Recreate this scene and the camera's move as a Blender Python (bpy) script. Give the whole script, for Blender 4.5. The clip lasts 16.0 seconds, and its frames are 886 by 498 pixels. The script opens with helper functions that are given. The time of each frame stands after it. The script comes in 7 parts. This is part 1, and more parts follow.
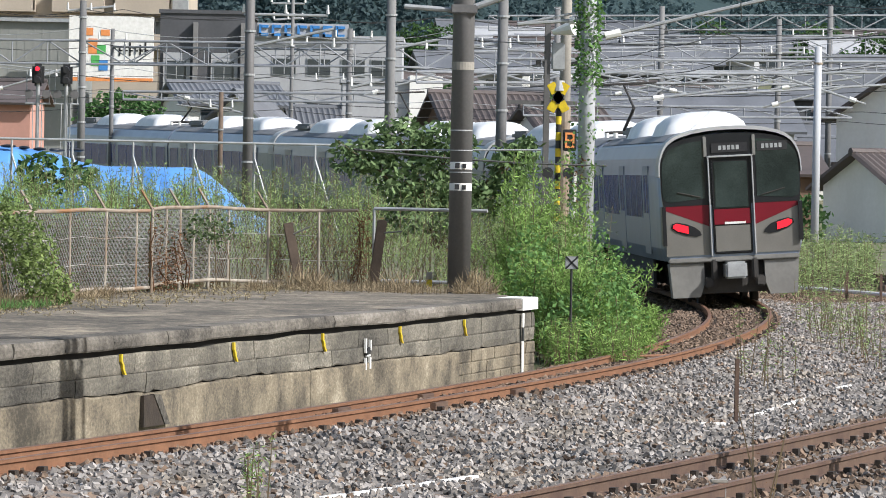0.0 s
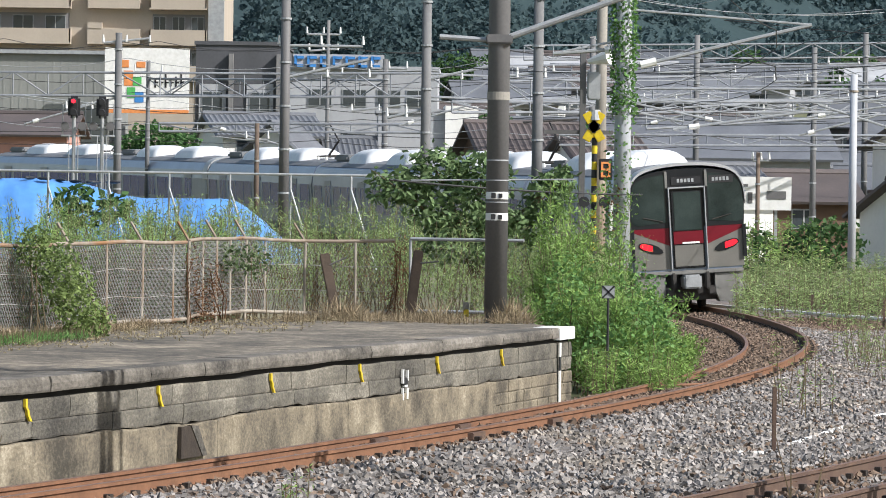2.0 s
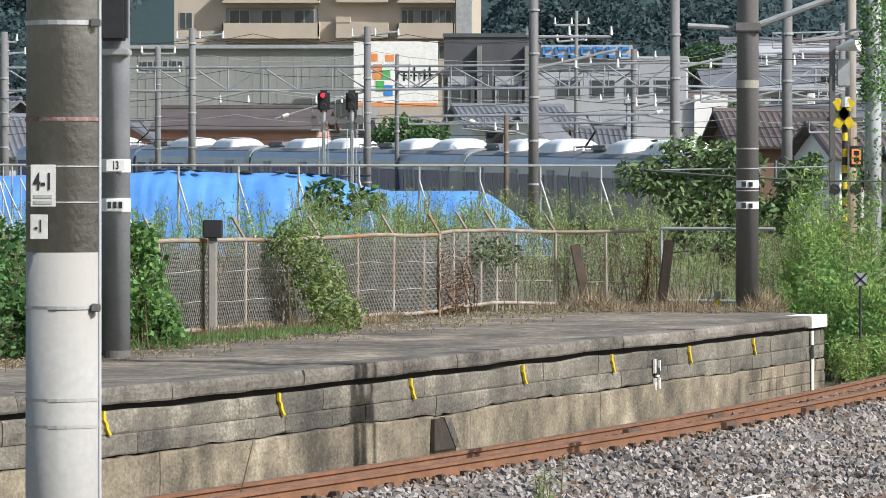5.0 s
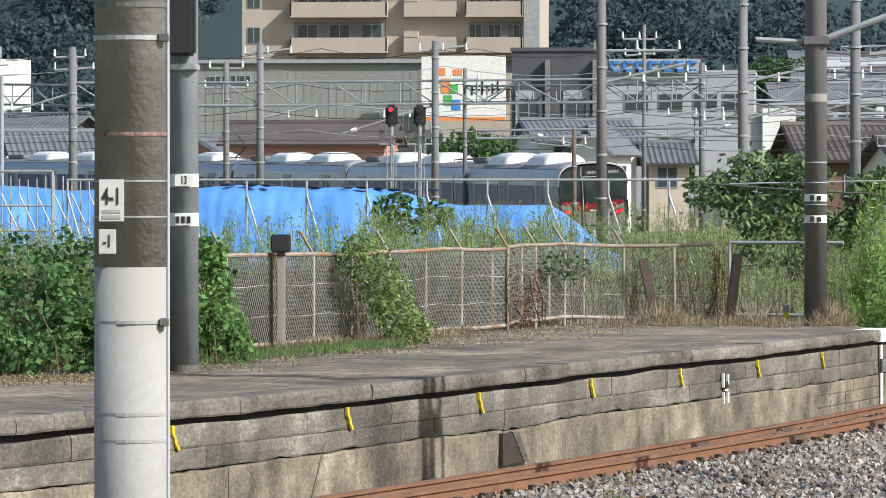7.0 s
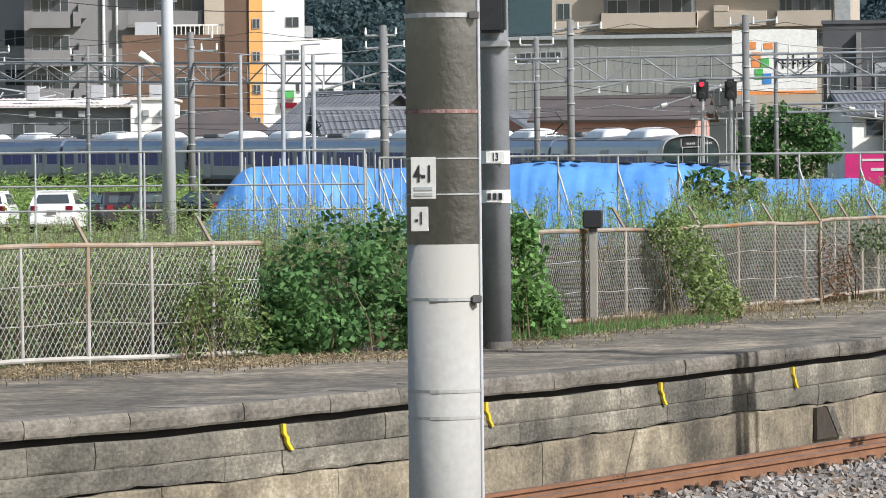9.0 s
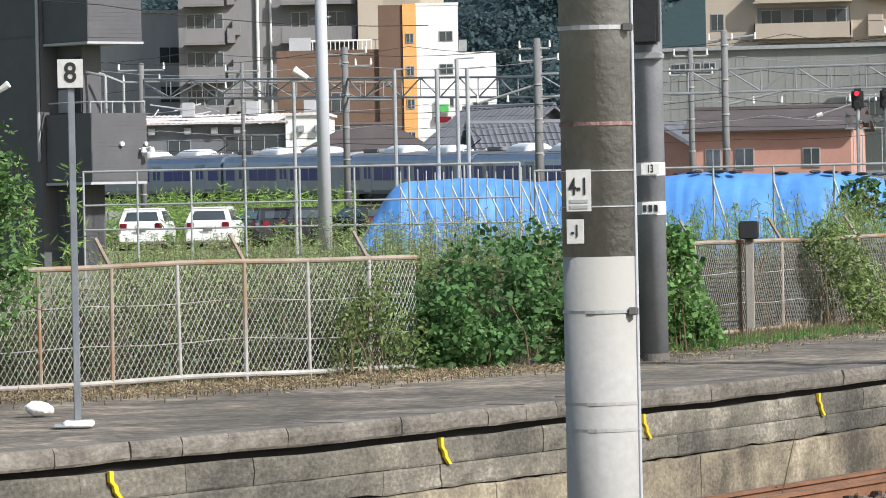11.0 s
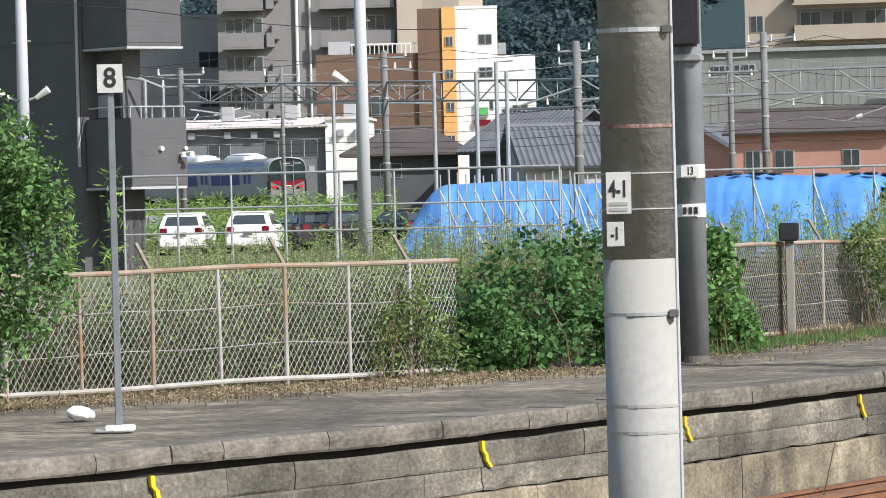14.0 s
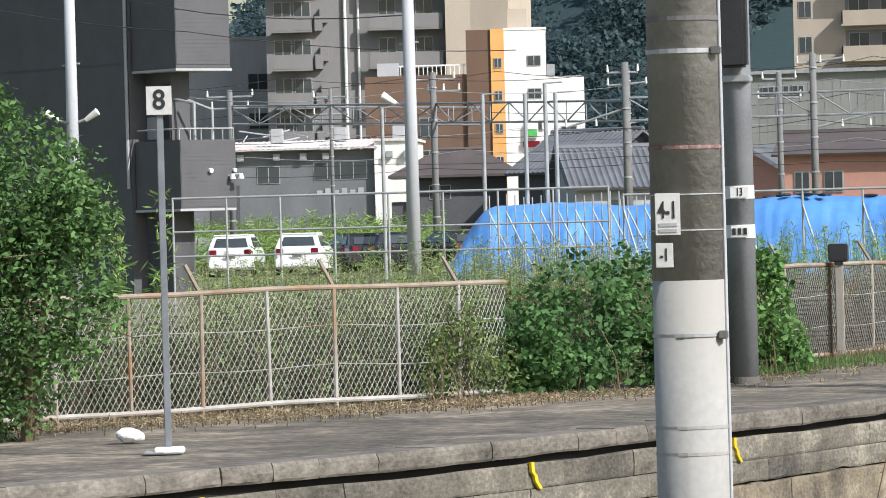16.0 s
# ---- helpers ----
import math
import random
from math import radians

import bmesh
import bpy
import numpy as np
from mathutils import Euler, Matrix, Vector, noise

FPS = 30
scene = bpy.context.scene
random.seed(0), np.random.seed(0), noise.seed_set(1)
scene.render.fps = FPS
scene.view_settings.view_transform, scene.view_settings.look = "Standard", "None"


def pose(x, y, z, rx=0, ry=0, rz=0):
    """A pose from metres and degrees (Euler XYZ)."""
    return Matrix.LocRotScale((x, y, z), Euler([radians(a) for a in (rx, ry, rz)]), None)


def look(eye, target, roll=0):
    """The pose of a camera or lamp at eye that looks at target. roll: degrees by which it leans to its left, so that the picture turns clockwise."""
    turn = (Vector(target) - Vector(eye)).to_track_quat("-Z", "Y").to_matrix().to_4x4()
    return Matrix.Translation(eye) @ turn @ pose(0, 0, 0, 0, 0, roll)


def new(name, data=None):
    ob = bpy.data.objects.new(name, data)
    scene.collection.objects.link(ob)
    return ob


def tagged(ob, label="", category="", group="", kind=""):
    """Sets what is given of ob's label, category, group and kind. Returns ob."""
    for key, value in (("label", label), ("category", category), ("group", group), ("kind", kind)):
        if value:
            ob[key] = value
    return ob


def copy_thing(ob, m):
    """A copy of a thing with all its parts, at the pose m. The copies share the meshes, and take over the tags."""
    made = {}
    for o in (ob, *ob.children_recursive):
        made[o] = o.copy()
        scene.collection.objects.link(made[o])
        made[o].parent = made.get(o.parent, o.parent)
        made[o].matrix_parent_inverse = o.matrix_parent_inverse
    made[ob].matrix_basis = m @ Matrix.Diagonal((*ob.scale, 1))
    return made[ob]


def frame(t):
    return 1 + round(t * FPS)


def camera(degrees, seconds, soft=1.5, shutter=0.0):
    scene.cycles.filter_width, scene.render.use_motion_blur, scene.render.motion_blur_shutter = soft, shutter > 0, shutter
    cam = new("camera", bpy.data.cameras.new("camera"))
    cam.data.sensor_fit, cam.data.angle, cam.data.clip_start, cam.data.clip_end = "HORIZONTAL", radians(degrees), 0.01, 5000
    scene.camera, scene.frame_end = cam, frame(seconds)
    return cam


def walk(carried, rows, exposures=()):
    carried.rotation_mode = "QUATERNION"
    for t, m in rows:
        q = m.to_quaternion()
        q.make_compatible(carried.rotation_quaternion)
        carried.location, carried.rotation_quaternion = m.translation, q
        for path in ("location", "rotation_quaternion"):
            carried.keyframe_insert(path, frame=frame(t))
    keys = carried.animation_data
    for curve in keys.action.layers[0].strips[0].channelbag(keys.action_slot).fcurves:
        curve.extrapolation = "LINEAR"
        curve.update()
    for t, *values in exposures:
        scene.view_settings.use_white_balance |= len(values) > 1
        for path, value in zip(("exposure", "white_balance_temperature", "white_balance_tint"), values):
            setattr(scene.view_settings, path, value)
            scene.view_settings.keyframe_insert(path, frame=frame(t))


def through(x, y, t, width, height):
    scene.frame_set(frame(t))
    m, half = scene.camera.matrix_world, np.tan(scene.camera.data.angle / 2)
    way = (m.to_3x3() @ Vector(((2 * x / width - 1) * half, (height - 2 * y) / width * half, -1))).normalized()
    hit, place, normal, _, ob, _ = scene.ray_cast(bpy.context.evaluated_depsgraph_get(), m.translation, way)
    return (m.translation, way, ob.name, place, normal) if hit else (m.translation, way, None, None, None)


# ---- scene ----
# camera: held by hand on the facing platform, turned slowly to the left
EYE = 2.6
cam = camera(11.196, 16.0, soft=0.95)
PAN = [
    (0, 0.000, -0.960, 1.150), (0.5, -0.138, -0.890, 1.185), (1, 0.248, -0.762, 0.985), (1.5, 0.304, -0.704, 0.994),
    (2, 0.469, -0.587, 0.833), (2.5, 0.908, -0.517, 0.738), (3, 1.518, -0.656, 0.605), (3.5, 1.925, -0.770, 0.445),
    (4, 2.829, -0.711, 0.240), (4.5, 3.397, -0.574, 0.047), (5, 3.644, -0.729, 0.096), (7.5, 4.927, -0.516, -0.078),
    (8, 5.634, -0.517, -0.199), (8.5, 6.984, -0.530, -0.426), (9, 8.461, -0.837, -0.561), (9.5, 9.690, -0.726, -0.819),
    (12, 10.588, -0.578, -1.245), (12.5, 10.761, -0.455, -1.346), (13, 10.927, -0.435, -1.431), (13.5, 10.969, -0.421, -1.364),
    (14, 10.942, -0.588, -1.435), (14.5, 11.088, -0.551, -1.447), (15, 11.343, -0.388, -1.493), (15.5, 11.349, -0.375, -1.342),
    (16, 11.557, -0.300, -1.526),
]
walk(cam, [(t, pose(0, 0, EYE, 90 + pitch, 0, yaw) @ pose(0, 0, 0, 0, 0, roll)) for t, yaw, pitch, roll in PAN])

# daylight: a high sun from the right and a little behind the camera, light haze
SUN_FROM = Vector((0.70, -0.36, 0.64)).normalized()
world = bpy.data.worlds.new("world")
scene.world = world
world.use_nodes = True
wn = world.node_tree
sky = wn.nodes.new("ShaderNodeTexSky")
sky.sky_type, sky.sun_disc = "NISHITA", False
sky.sun_elevation = math.asin(SUN_FROM.z)
sky.sun_rotation = math.atan2(SUN_FROM.x, SUN_FROM.y)
sky.air_density, sky.dust_density = 1.2, 2.0
wn.links.new(sky.outputs[0], wn.nodes["Background"].inputs[0])
wn.nodes["Background"].inputs[1].default_value = 0.118
sun = new("sun", bpy.data.lights.new("sun", "SUN"))
sun.data.energy, sun.data.angle, sun.data.color = 4.75, radians(0.42), (0.995, 0.985, 0.985)
sun.matrix_world = look(SUN_FROM * 100, (0, 0, 0))
scene.view_settings.exposure = 0.39


# ---- materials ----
def mat(name, a, b=None, rough=0.8, metal=0.0, scale=3.0, bump=0.2, fine=40.0, spec=0.3, random=0.0, c=None, streak=0.0):
    """Two colours mixed by coarse and fine noise, with bump. random: brightness by object. c: a third colour in patches. streak: runs down the surface."""
    m = bpy.data.materials.new(name)
    m.use_nodes = True
    nt = m.node_tree
    N, L = nt.nodes, nt.links
    p = N["Principled BSDF"]
    p.inputs["Roughness"].default_value = rough
    p.inputs["Metallic"].default_value = metal
    p.inputs["Specular IOR Level"].default_value = spec
    b = b or tuple(v * 0.75 for v in a)
    geo = N.new("ShaderNodeNewGeometry")
    n1, n2 = N.new("ShaderNodeTexNoise"), N.new("ShaderNodeTexNoise")
    n1.inputs["Scale"].default_value, n1.inputs["Detail"].default_value = scale, 5
    n2.inputs["Scale"].default_value, n2.inputs["Detail"].default_value = fine, 3
    src = geo.outputs["Position"]
    if streak:
        mp = N.new("ShaderNodeMapping")
        mp.inputs["Scale"].default_value = (1, 1, streak)
        L.new(src, mp.inputs[0])
        L.new(mp.outputs[0], n1.inputs["Vector"])
    else:
        L.new(src, n1.inputs["Vector"])
    L.new(src, n2.inputs["Vector"])
    add = N.new("ShaderNodeMath")
    add.operation = "MULTIPLY_ADD"
    add.inputs[1].default_value = 0.45
    L.new(n2.outputs[0], add.inputs[0])
    L.new(n1.outputs[0], add.inputs[2])
    ramp = N.new("ShaderNodeMapRange")
    ramp.inputs[1].default_value, ramp.inputs[2].default_value = 0.5, 0.95
    L.new(add.outputs[0], ramp.inputs[0])
    mix = N.new("ShaderNodeMix")
    mix.data_type = "RGBA"
    mix.inputs[6].default_value, mix.inputs[7].default_value = (*a, 1), (*b, 1)
    L.new(ramp.outputs[0], mix.inputs[0])
    out = mix.outputs[2]
    if c:
        n3 = N.new("ShaderNodeTexNoise")
        n3.inputs["Scale"].default_value, n3.inputs["Detail"].default_value = scale * 0.35, 6
        L.new(src, n3.inputs["Vector"])
        r3 = N.new("ShaderNodeMapRange")
        r3.inputs[1].default_value, r3.inputs[2].default_value = 0.52, 0.66
        L.new(n3.outputs[0], r3.inputs[0])
        m3 = N.new("ShaderNodeMix")
        m3.data_type = "RGBA"
        m3.inputs[7].default_value = (*c, 1)
        L.new(r3.outputs[0], m3.inputs[0])
        L.new(out, m3.inputs[6])
        out = m3.outputs[2]
    if random:
        info = N.new("ShaderNodeObjectInfo")
        isl = N.new("ShaderNodeMath")
        isl.operation = "ADD"
        L.new(info.outputs["Random"], isl.inputs[0])
        L.new(geo.outputs["Random Per Island"], isl.inputs[1])
        fr = N.new("ShaderNodeMath")
        fr.operation = "FRACT"
        L.new(isl.outputs[0], fr.inputs[0])
        mr = N.new("ShaderNodeMapRange")
        mr.inputs[3].default_value, mr.inputs[4].default_value = 1 - random, 1 + random
        L.new(fr.outputs[0], mr.inputs[0])
        hsv = N.new("ShaderNodeHueSaturation")
        L.new(mr.outputs[0], hsv.inputs["Value"])
        L.new(out, hsv.inputs["Color"])
        out = hsv.outputs[0]
    L.new(out, p.inputs["Base Color"])
    if bump:
        bn = N.new("ShaderNodeBump")
        bn.inputs["Strength"].default_value, bn.inputs["Distance"].default_value = bump, 0.03
        L.new(add.outputs[0], bn.inputs["Height"])
        L.new(bn.outputs[0], p.inputs["Normal"])
    return m


def leaf_mat(name, a, b, random=0.38, through=0.38):
    m = mat(name, a, b, rough=0.65, scale=1.5, bump=0, fine=8, random=random, spec=0.18)
    N, L = m.node_tree.nodes, m.node_tree.links
    p = N["Principled BSDF"]
    tr = N.new("ShaderNodeBsdfTranslucent")
    L.new(p.inputs["Base Color"].links[0].from_socket, tr.inputs[0])
    mx = N.new("ShaderNodeMixShader")
    mx.inputs[0].default_value = through
    L.new(p.outputs[0], mx.inputs[1])
    L.new(tr.outputs[0], mx.inputs[2])
    L.new(mx.outputs[0], N["Material Output"].inputs[0])
    return m


def weathered(name, stops, large=0.8, middle=5.0, fine=28.0, squash=0.25, bump=0.6, random=0.1, weights=(0.5, 0.3, 0.35), runs=0.8):
    """Old stained masonry: broad stains, runs down the face and fine grain, coloured through a ramp."""
    m = bpy.data.materials.new(name)
    m.use_nodes = True
    N, L = m.node_tree.nodes, m.node_tree.links
    p = N["Principled BSDF"]
    p.inputs["Roughness"].default_value, p.inputs["Specular IOR Level"].default_value = 0.95, 0.2
    geo, info = N.new("ShaderNodeNewGeometry"), N.new("ShaderNodeObjectInfo")
    total = None
    for sc, sq, wt in ((large, squash, weights[0]), (middle, runs, weights[1]), (fine, squash, weights[2])):
        mp, n = N.new("ShaderNodeMapping"), N.new("ShaderNodeTexNoise")
        mp.inputs["Scale"].default_value = (1, 1, sq)
        n.inputs["Scale"].default_value, n.inputs["Detail"].default_value, n.inputs["Roughness"].default_value = sc, 7, 0.6
        L.new(geo.outputs["Position"], mp.inputs[0])
        L.new(mp.outputs[0], n.inputs["Vector"])
        k = N.new("ShaderNodeMath")
        k.operation = "MULTIPLY_ADD"
        k.inputs[1].default_value = wt
        L.new(n.outputs[0], k.inputs[0])
        if total is None:
            rnd = N.new("ShaderNodeMath")
            rnd.operation = "MULTIPLY"
            rnd.inputs[1].default_value = random
            L.new(info.outputs["Random"], rnd.inputs[0])
            total = rnd.outputs[0]
        L.new(total, k.inputs[2])
        total = k.outputs[0]
    ramp = N.new("ShaderNodeValToRGB")
    el = ramp.color_ramp.elements
    el[0].position, el[0].color = stops[0][0], (*stops[0][1], 1)
    el[1].position, el[1].color = stops[-1][0], (*stops[-1][1], 1)
    for pos, c in stops[1:-1]:
        el.new(pos).color = (*c, 1)
    L.new(total, ramp.inputs[0])
    L.new(ramp.outputs[0], p.inputs["Base Color"])
    bn = N.new("ShaderNodeBump")
    bn.inputs["Strength"].default_value, bn.inputs["Distance"].default_value = bump, 0.03
    L.new(total, bn.inputs["Height"])
    L.new(bn.outputs[0], p.inputs["Normal"])
    return m


def glow(name, colour, strength):
    m = mat(name, colour, rough=0.3, bump=0)
    p = m.node_tree.nodes["Principled BSDF"]
    p.inputs["Emission Color"].default_value = (*colour, 1)
    p.inputs["Base Color"].default_value = (*[v * 0.3 for v in colour], 1)
    for k in list(p.inputs["Base Color"].links):
        m.node_tree.links.remove(k)
    p.inputs["Emission Strength"].default_value = strength
    return m


M_SOIL = mat("soil", (0.17, 0.15, 0.10), (0.10, 0.12, 0.05), scale=0.25, c=(0.22, 0.19, 0.12), fine=4, bump=0.6)
M_BALLAST = mat("ballast", (0.27, 0.25, 0.235), (0.16, 0.145, 0.13), rough=0.95, scale=1.2, fine=9, bump=0.8, random=0.55, c=(0.25, 0.22, 0.185))
M_BALLAST_BROWN = mat("rusty_ballast", (0.20, 0.145, 0.105), (0.115, 0.08, 0.058), rough=0.95, scale=1.2, fine=9, bump=0.8, random=0.4)
M_CLIP = mat("oily_iron", (0.03, 0.025, 0.022), (0.05, 0.038, 0.03), rough=0.7, scale=20)
M_BALLAST_BED = mat("ballast_bed", (0.20, 0.18, 0.165), (0.09, 0.08, 0.07), rough=0.95, scale=6, fine=22, bump=1.0, c=(0.24, 0.17, 0.12))
M_RAIL = mat("rail_rust", (0.225, 0.112, 0.062), (0.14, 0.07, 0.04), rough=0.75, scale=2.5, fine=30, bump=0.15)
M_RAIL_TOP = mat("rail_top", (0.27, 0.155, 0.098), (0.19, 0.10, 0.065), rough=0.45, metal=0.4, scale=2, fine=20, bump=0.05)
M_RAIL_DARK = mat("rail_dark", (0.13, 0.085, 0.06), (0.08, 0.05, 0.04), rough=0.7, scale=3, fine=30, bump=0.15)
M_SLEEPER = mat("sleeper", (0.16, 0.12, 0.09), (0.10, 0.075, 0.06), rough=0.9, scale=4, fine=30, random=0.2)
M_CONC = weathered("old_concrete", [(0.45, (0.048, 0.045, 0.04)), (0.53, (0.086, 0.08, 0.068)), (0.585, (0.12, 0.111, 0.092)), (0.65, (0.158, 0.145, 0.118)), (0.74, (0.29, 0.265, 0.215))], large=0.45, middle=2.0, fine=20, squash=1.6, bump=1.0, random=0.08, weights=(0.48, 0.28, 0.36), runs=1.2)
M_FOOT = weathered("footing_concrete", [(0.46, (0.062, 0.055, 0.044)), (0.54, (0.122, 0.105, 0.08)), (0.59, (0.172, 0.146, 0.107)), (0.65, (0.235, 0.2, 0.143)), (0.74, (0.39, 0.345, 0.265))], large=0.45, middle=1.8, fine=20, squash=1.5, random=0.03, bump=1.0, weights=(0.46, 0.36, 0.32), runs=0.9)
# grey tinted blue, so that distance haze is carried by the colour
M_GREYWALL = mat("grey_render", (0.40, 0.408, 0.42), (0.325, 0.33, 0.34), rough=0.9, scale=0.6, fine=6, bump=0.04, streak=0.3)
M_COPE = weathered("coping_stone", [(0.45, (0.04, 0.037, 0.034)), (0.57, (0.11, 0.10, 0.085)), (0.67, (0.18, 0.162, 0.138)), (0.80, (0.31, 0.285, 0.25))], large=0.6, middle=2.5, fine=14, squash=2.0, random=0.06, bump=0.8)
M_JOINT_SHADE = mat("joint_shade", (0.02, 0.019, 0.018), rough=1.0, bump=0)
M_PAVE = weathered("old_asphalt", [(0.42, (0.03, 0.028, 0.026)), (0.55, (0.085, 0.077, 0.065)), (0.64, (0.15, 0.131, 0.105)), (0.74, (0.31, 0.265, 0.20))], large=0.45, middle=1.6, fine=9, squash=1.0, bump=0.9, weights=(0.45, 0.35, 0.4))
M_POLE = mat("concrete_pole", (0.31, 0.29, 0.25), (0.21, 0.195, 0.17), rough=0.9, scale=2.0, fine=25, bump=0.15, streak=0.2)
M_POLE_DARK = mat("dark_pole", (0.15, 0.146, 0.143), (0.10, 0.097, 0.095), rough=0.6, scale=2.0, fine=25, bump=0.1, streak=0.2)
M_POLE_WHITE = mat("white_pole", (0.42, 0.435, 0.455), (0.34, 0.35, 0.37), rough=0.7, scale=1.5, fine=20, bump=0.08, streak=0.2)
M_STEEL = mat("galvanised", (0.40, 0.41, 0.415), (0.29, 0.30, 0.30), rough=0.5, metal=0.25, scale=4, fine=30, bump=0.05)
M_FENCE = mat("fence_pipe", (0.40, 0.39, 0.365), (0.26, 0.245, 0.22), rough=0.7, scale=2.0, fine=14, bump=0.15, c=(0.26, 0.19, 0.13))
M_RUST = mat("rusty_pipe", (0.32, 0.275, 0.22), (0.20, 0.15, 0.11), rough=0.8, scale=3, fine=20, c=(0.25, 0.13, 0.06))
M_WIRE = mat("wire", (0.25, 0.25, 0.24), (0.16, 0.155, 0.145), rough=0.6, scale=2, fine=10, bump=0)
M_WIRE_PALE = mat("pale_wire", (0.46, 0.46, 0.44), (0.32, 0.315, 0.295), rough=0.55, scale=2, fine=10, bump=0)
M_POST_OLD = mat("weathered_post", (0.36, 0.325, 0.27), (0.23, 0.195, 0.155), rough=0.8, scale=3, fine=18, bump=0.15, c=(0.19, 0.12, 0.07))
M_CABLE = mat("cable", (0.05, 0.05, 0.05), rough=0.7, bump=0)
M_YELLOW = mat("yellow_paint", (0.70, 0.52, 0.02), (0.5, 0.36, 0.03), rough=0.6, scale=8, bump=0.05)
M_WHITE = mat("white_paint", (0.80, 0.79, 0.76), (0.66, 0.65, 0.61), rough=0.6, scale=4, bump=0.05)
M_BLACK = mat("black_paint", (0.022, 0.022, 0.024), (0.035, 0.035, 0.036), rough=0.5, scale=4, bump=0.02)
M_TARP = mat("blue_tarp", (0.10, 0.285, 0.62), (0.075, 0.22, 0.52), rough=0.45, scale=1.2, fine=6, bump=0.3, spec=0.5)
M_GREY = mat("grey_siding", (0.10, 0.10, 0.106), (0.083, 0.083, 0.088), rough=0.7, scale=1, fine=6, bump=0.1)
M_GLASS = mat("window_glass", (0.035, 0.045, 0.05), (0.06, 0.07, 0.075), rough=0.12, scale=0.5, bump=0, spec=0.6)
# blue-green and low in contrast: distance haze is put into the leaf colour
M_HILL = leaf_mat("hazed_far_wood", (0.085, 0.132, 0.138), (0.072, 0.115, 0.122), random=0.08, through=0.5)
L_WEED = leaf_mat("weed_leaf", (0.26, 0.385, 0.11), (0.155, 0.26, 0.068))
L_BUSH = leaf_mat("bush_leaf", (0.12, 0.235, 0.08), (0.05, 0.11, 0.038))
L_DARK = leaf_mat("dark_leaf", (0.08, 0.15, 0.05), (0.045, 0.095, 0.035))
L_DRY = leaf_mat("dry_grass", (0.42, 0.36, 0.22), (0.29, 0.24, 0.14))
L_VINE = leaf_mat("vine_leaf", (0.17, 0.30, 0.095), (0.085, 0.18, 0.055))
# weed colour greyed and darkened to put in the shade behind the fence
L_MUTED = leaf_mat("muted_weed_leaf", (0.13, 0.18, 0.075), (0.065, 0.095, 0.045))
L_STEM = mat("stem", (0.16, 0.12, 0.07), (0.10, 0.08, 0.05), rough=0.9, bump=0)


# ---- mesh helpers ----
def part(name, bm, material, parent=None, label="", smooth=False):
    me = bpy.data.meshes.new(name)
    if isinstance(bm, tuple):
        me.from_pydata(*bm)
    else:
        bm.to_mesh(me)
        bm.free()
    for m in material if isinstance(material, (list, tuple)) else [material]:
        me.materials.append(m)
    if smooth:
        me.shade_smooth()
        for f in me.polygons:  # end caps stay flat
            f.use_smooth = len(f.vertices) <= 4
    ob = new(name, me)
    ob.parent = parent
    if label:
        ob["label"] = label
    return ob


def thing(name, m, label, category, group="", kind=""):
    ob = new(name)
    ob.matrix_basis = m
    ob.empty_display_size = 0.1
    return tagged(ob, label, category, group, kind)


def box(bm, x0, x1, y0, y1, z0, z1, bevel=0.0, m=None):
    vs = bmesh.ops.create_cube(bm, size=1)["verts"]
    bmesh.ops.transform(bm, matrix=Matrix.LocRotScale(((x0 + x1) / 2, (y0 + y1) / 2, (z0 + z1) / 2), None, (abs(x1 - x0), abs(y1 - y0), abs(z1 - z0))), verts=vs)
    if bevel:
        es = list({e for v in vs for e in v.link_edges})
        vs = list({v for f in bmesh.ops.bevel(bm, geom=es, offset=bevel, segments=2, affect="EDGES")["faces"] for v in f.verts} | {v for v in vs if v.is_valid})
    if m is not None:
        bmesh.ops.transform(bm, matrix=m, verts=vs)
    return bm


def boxes(*specs, bevel=0.0):
    bm = bmesh.new()
    for s in specs:
        box(bm, *s, bevel=bevel)
    return bm


def rod(bm, a, b, r0, r1=None, n=10):
    a, b = Vector(a), Vector(b)
    d = b - a
    vs = bmesh.ops.create_cone(bm, cap_ends=True, segments=n, radius1=r0, radius2=r0 if r1 is None else r1, depth=d.length)["verts"]
    bmesh.ops.transform(bm, matrix=Matrix.Translation((a + b) / 2) @ d.to_track_quat("Z", "Y").to_matrix().to_4x4(), verts=vs)
    return bm


def tube(pts, r, n=7):
    """One unbroken tube through points."""
    P = [Vector(p) for p in pts]
    V, Fc = [], []
    for i, p in enumerate(P):
        d = (P[min(i + 1, len(P) - 1)] - P[max(i - 1, 0)]).normalized()
        a = d.cross(Vector((0, 0, 1)) if abs(d.z) < 0.9 else Vector((1, 0, 0))).normalized()
        b = d.cross(a)
        V += [tuple(p + (a * math.cos(k * 6.2832 / n) + b * math.sin(k * 6.2832 / n)) * r) for k in range(n)]
    for i in range(len(P) - 1):
        Fc += [(i * n + k, i * n + (k + 1) % n, i * n + n + (k + 1) % n, i * n + n + k) for k in range(n)]
    Fc += [tuple(range(n)), tuple(range(len(V) - n, len(V)))[::-1]]
    return V, [], Fc


def rods(*specs, n=8):
    bm = bmesh.new()
    for s in specs:
        rod(bm, *s, n=n)
    return bm


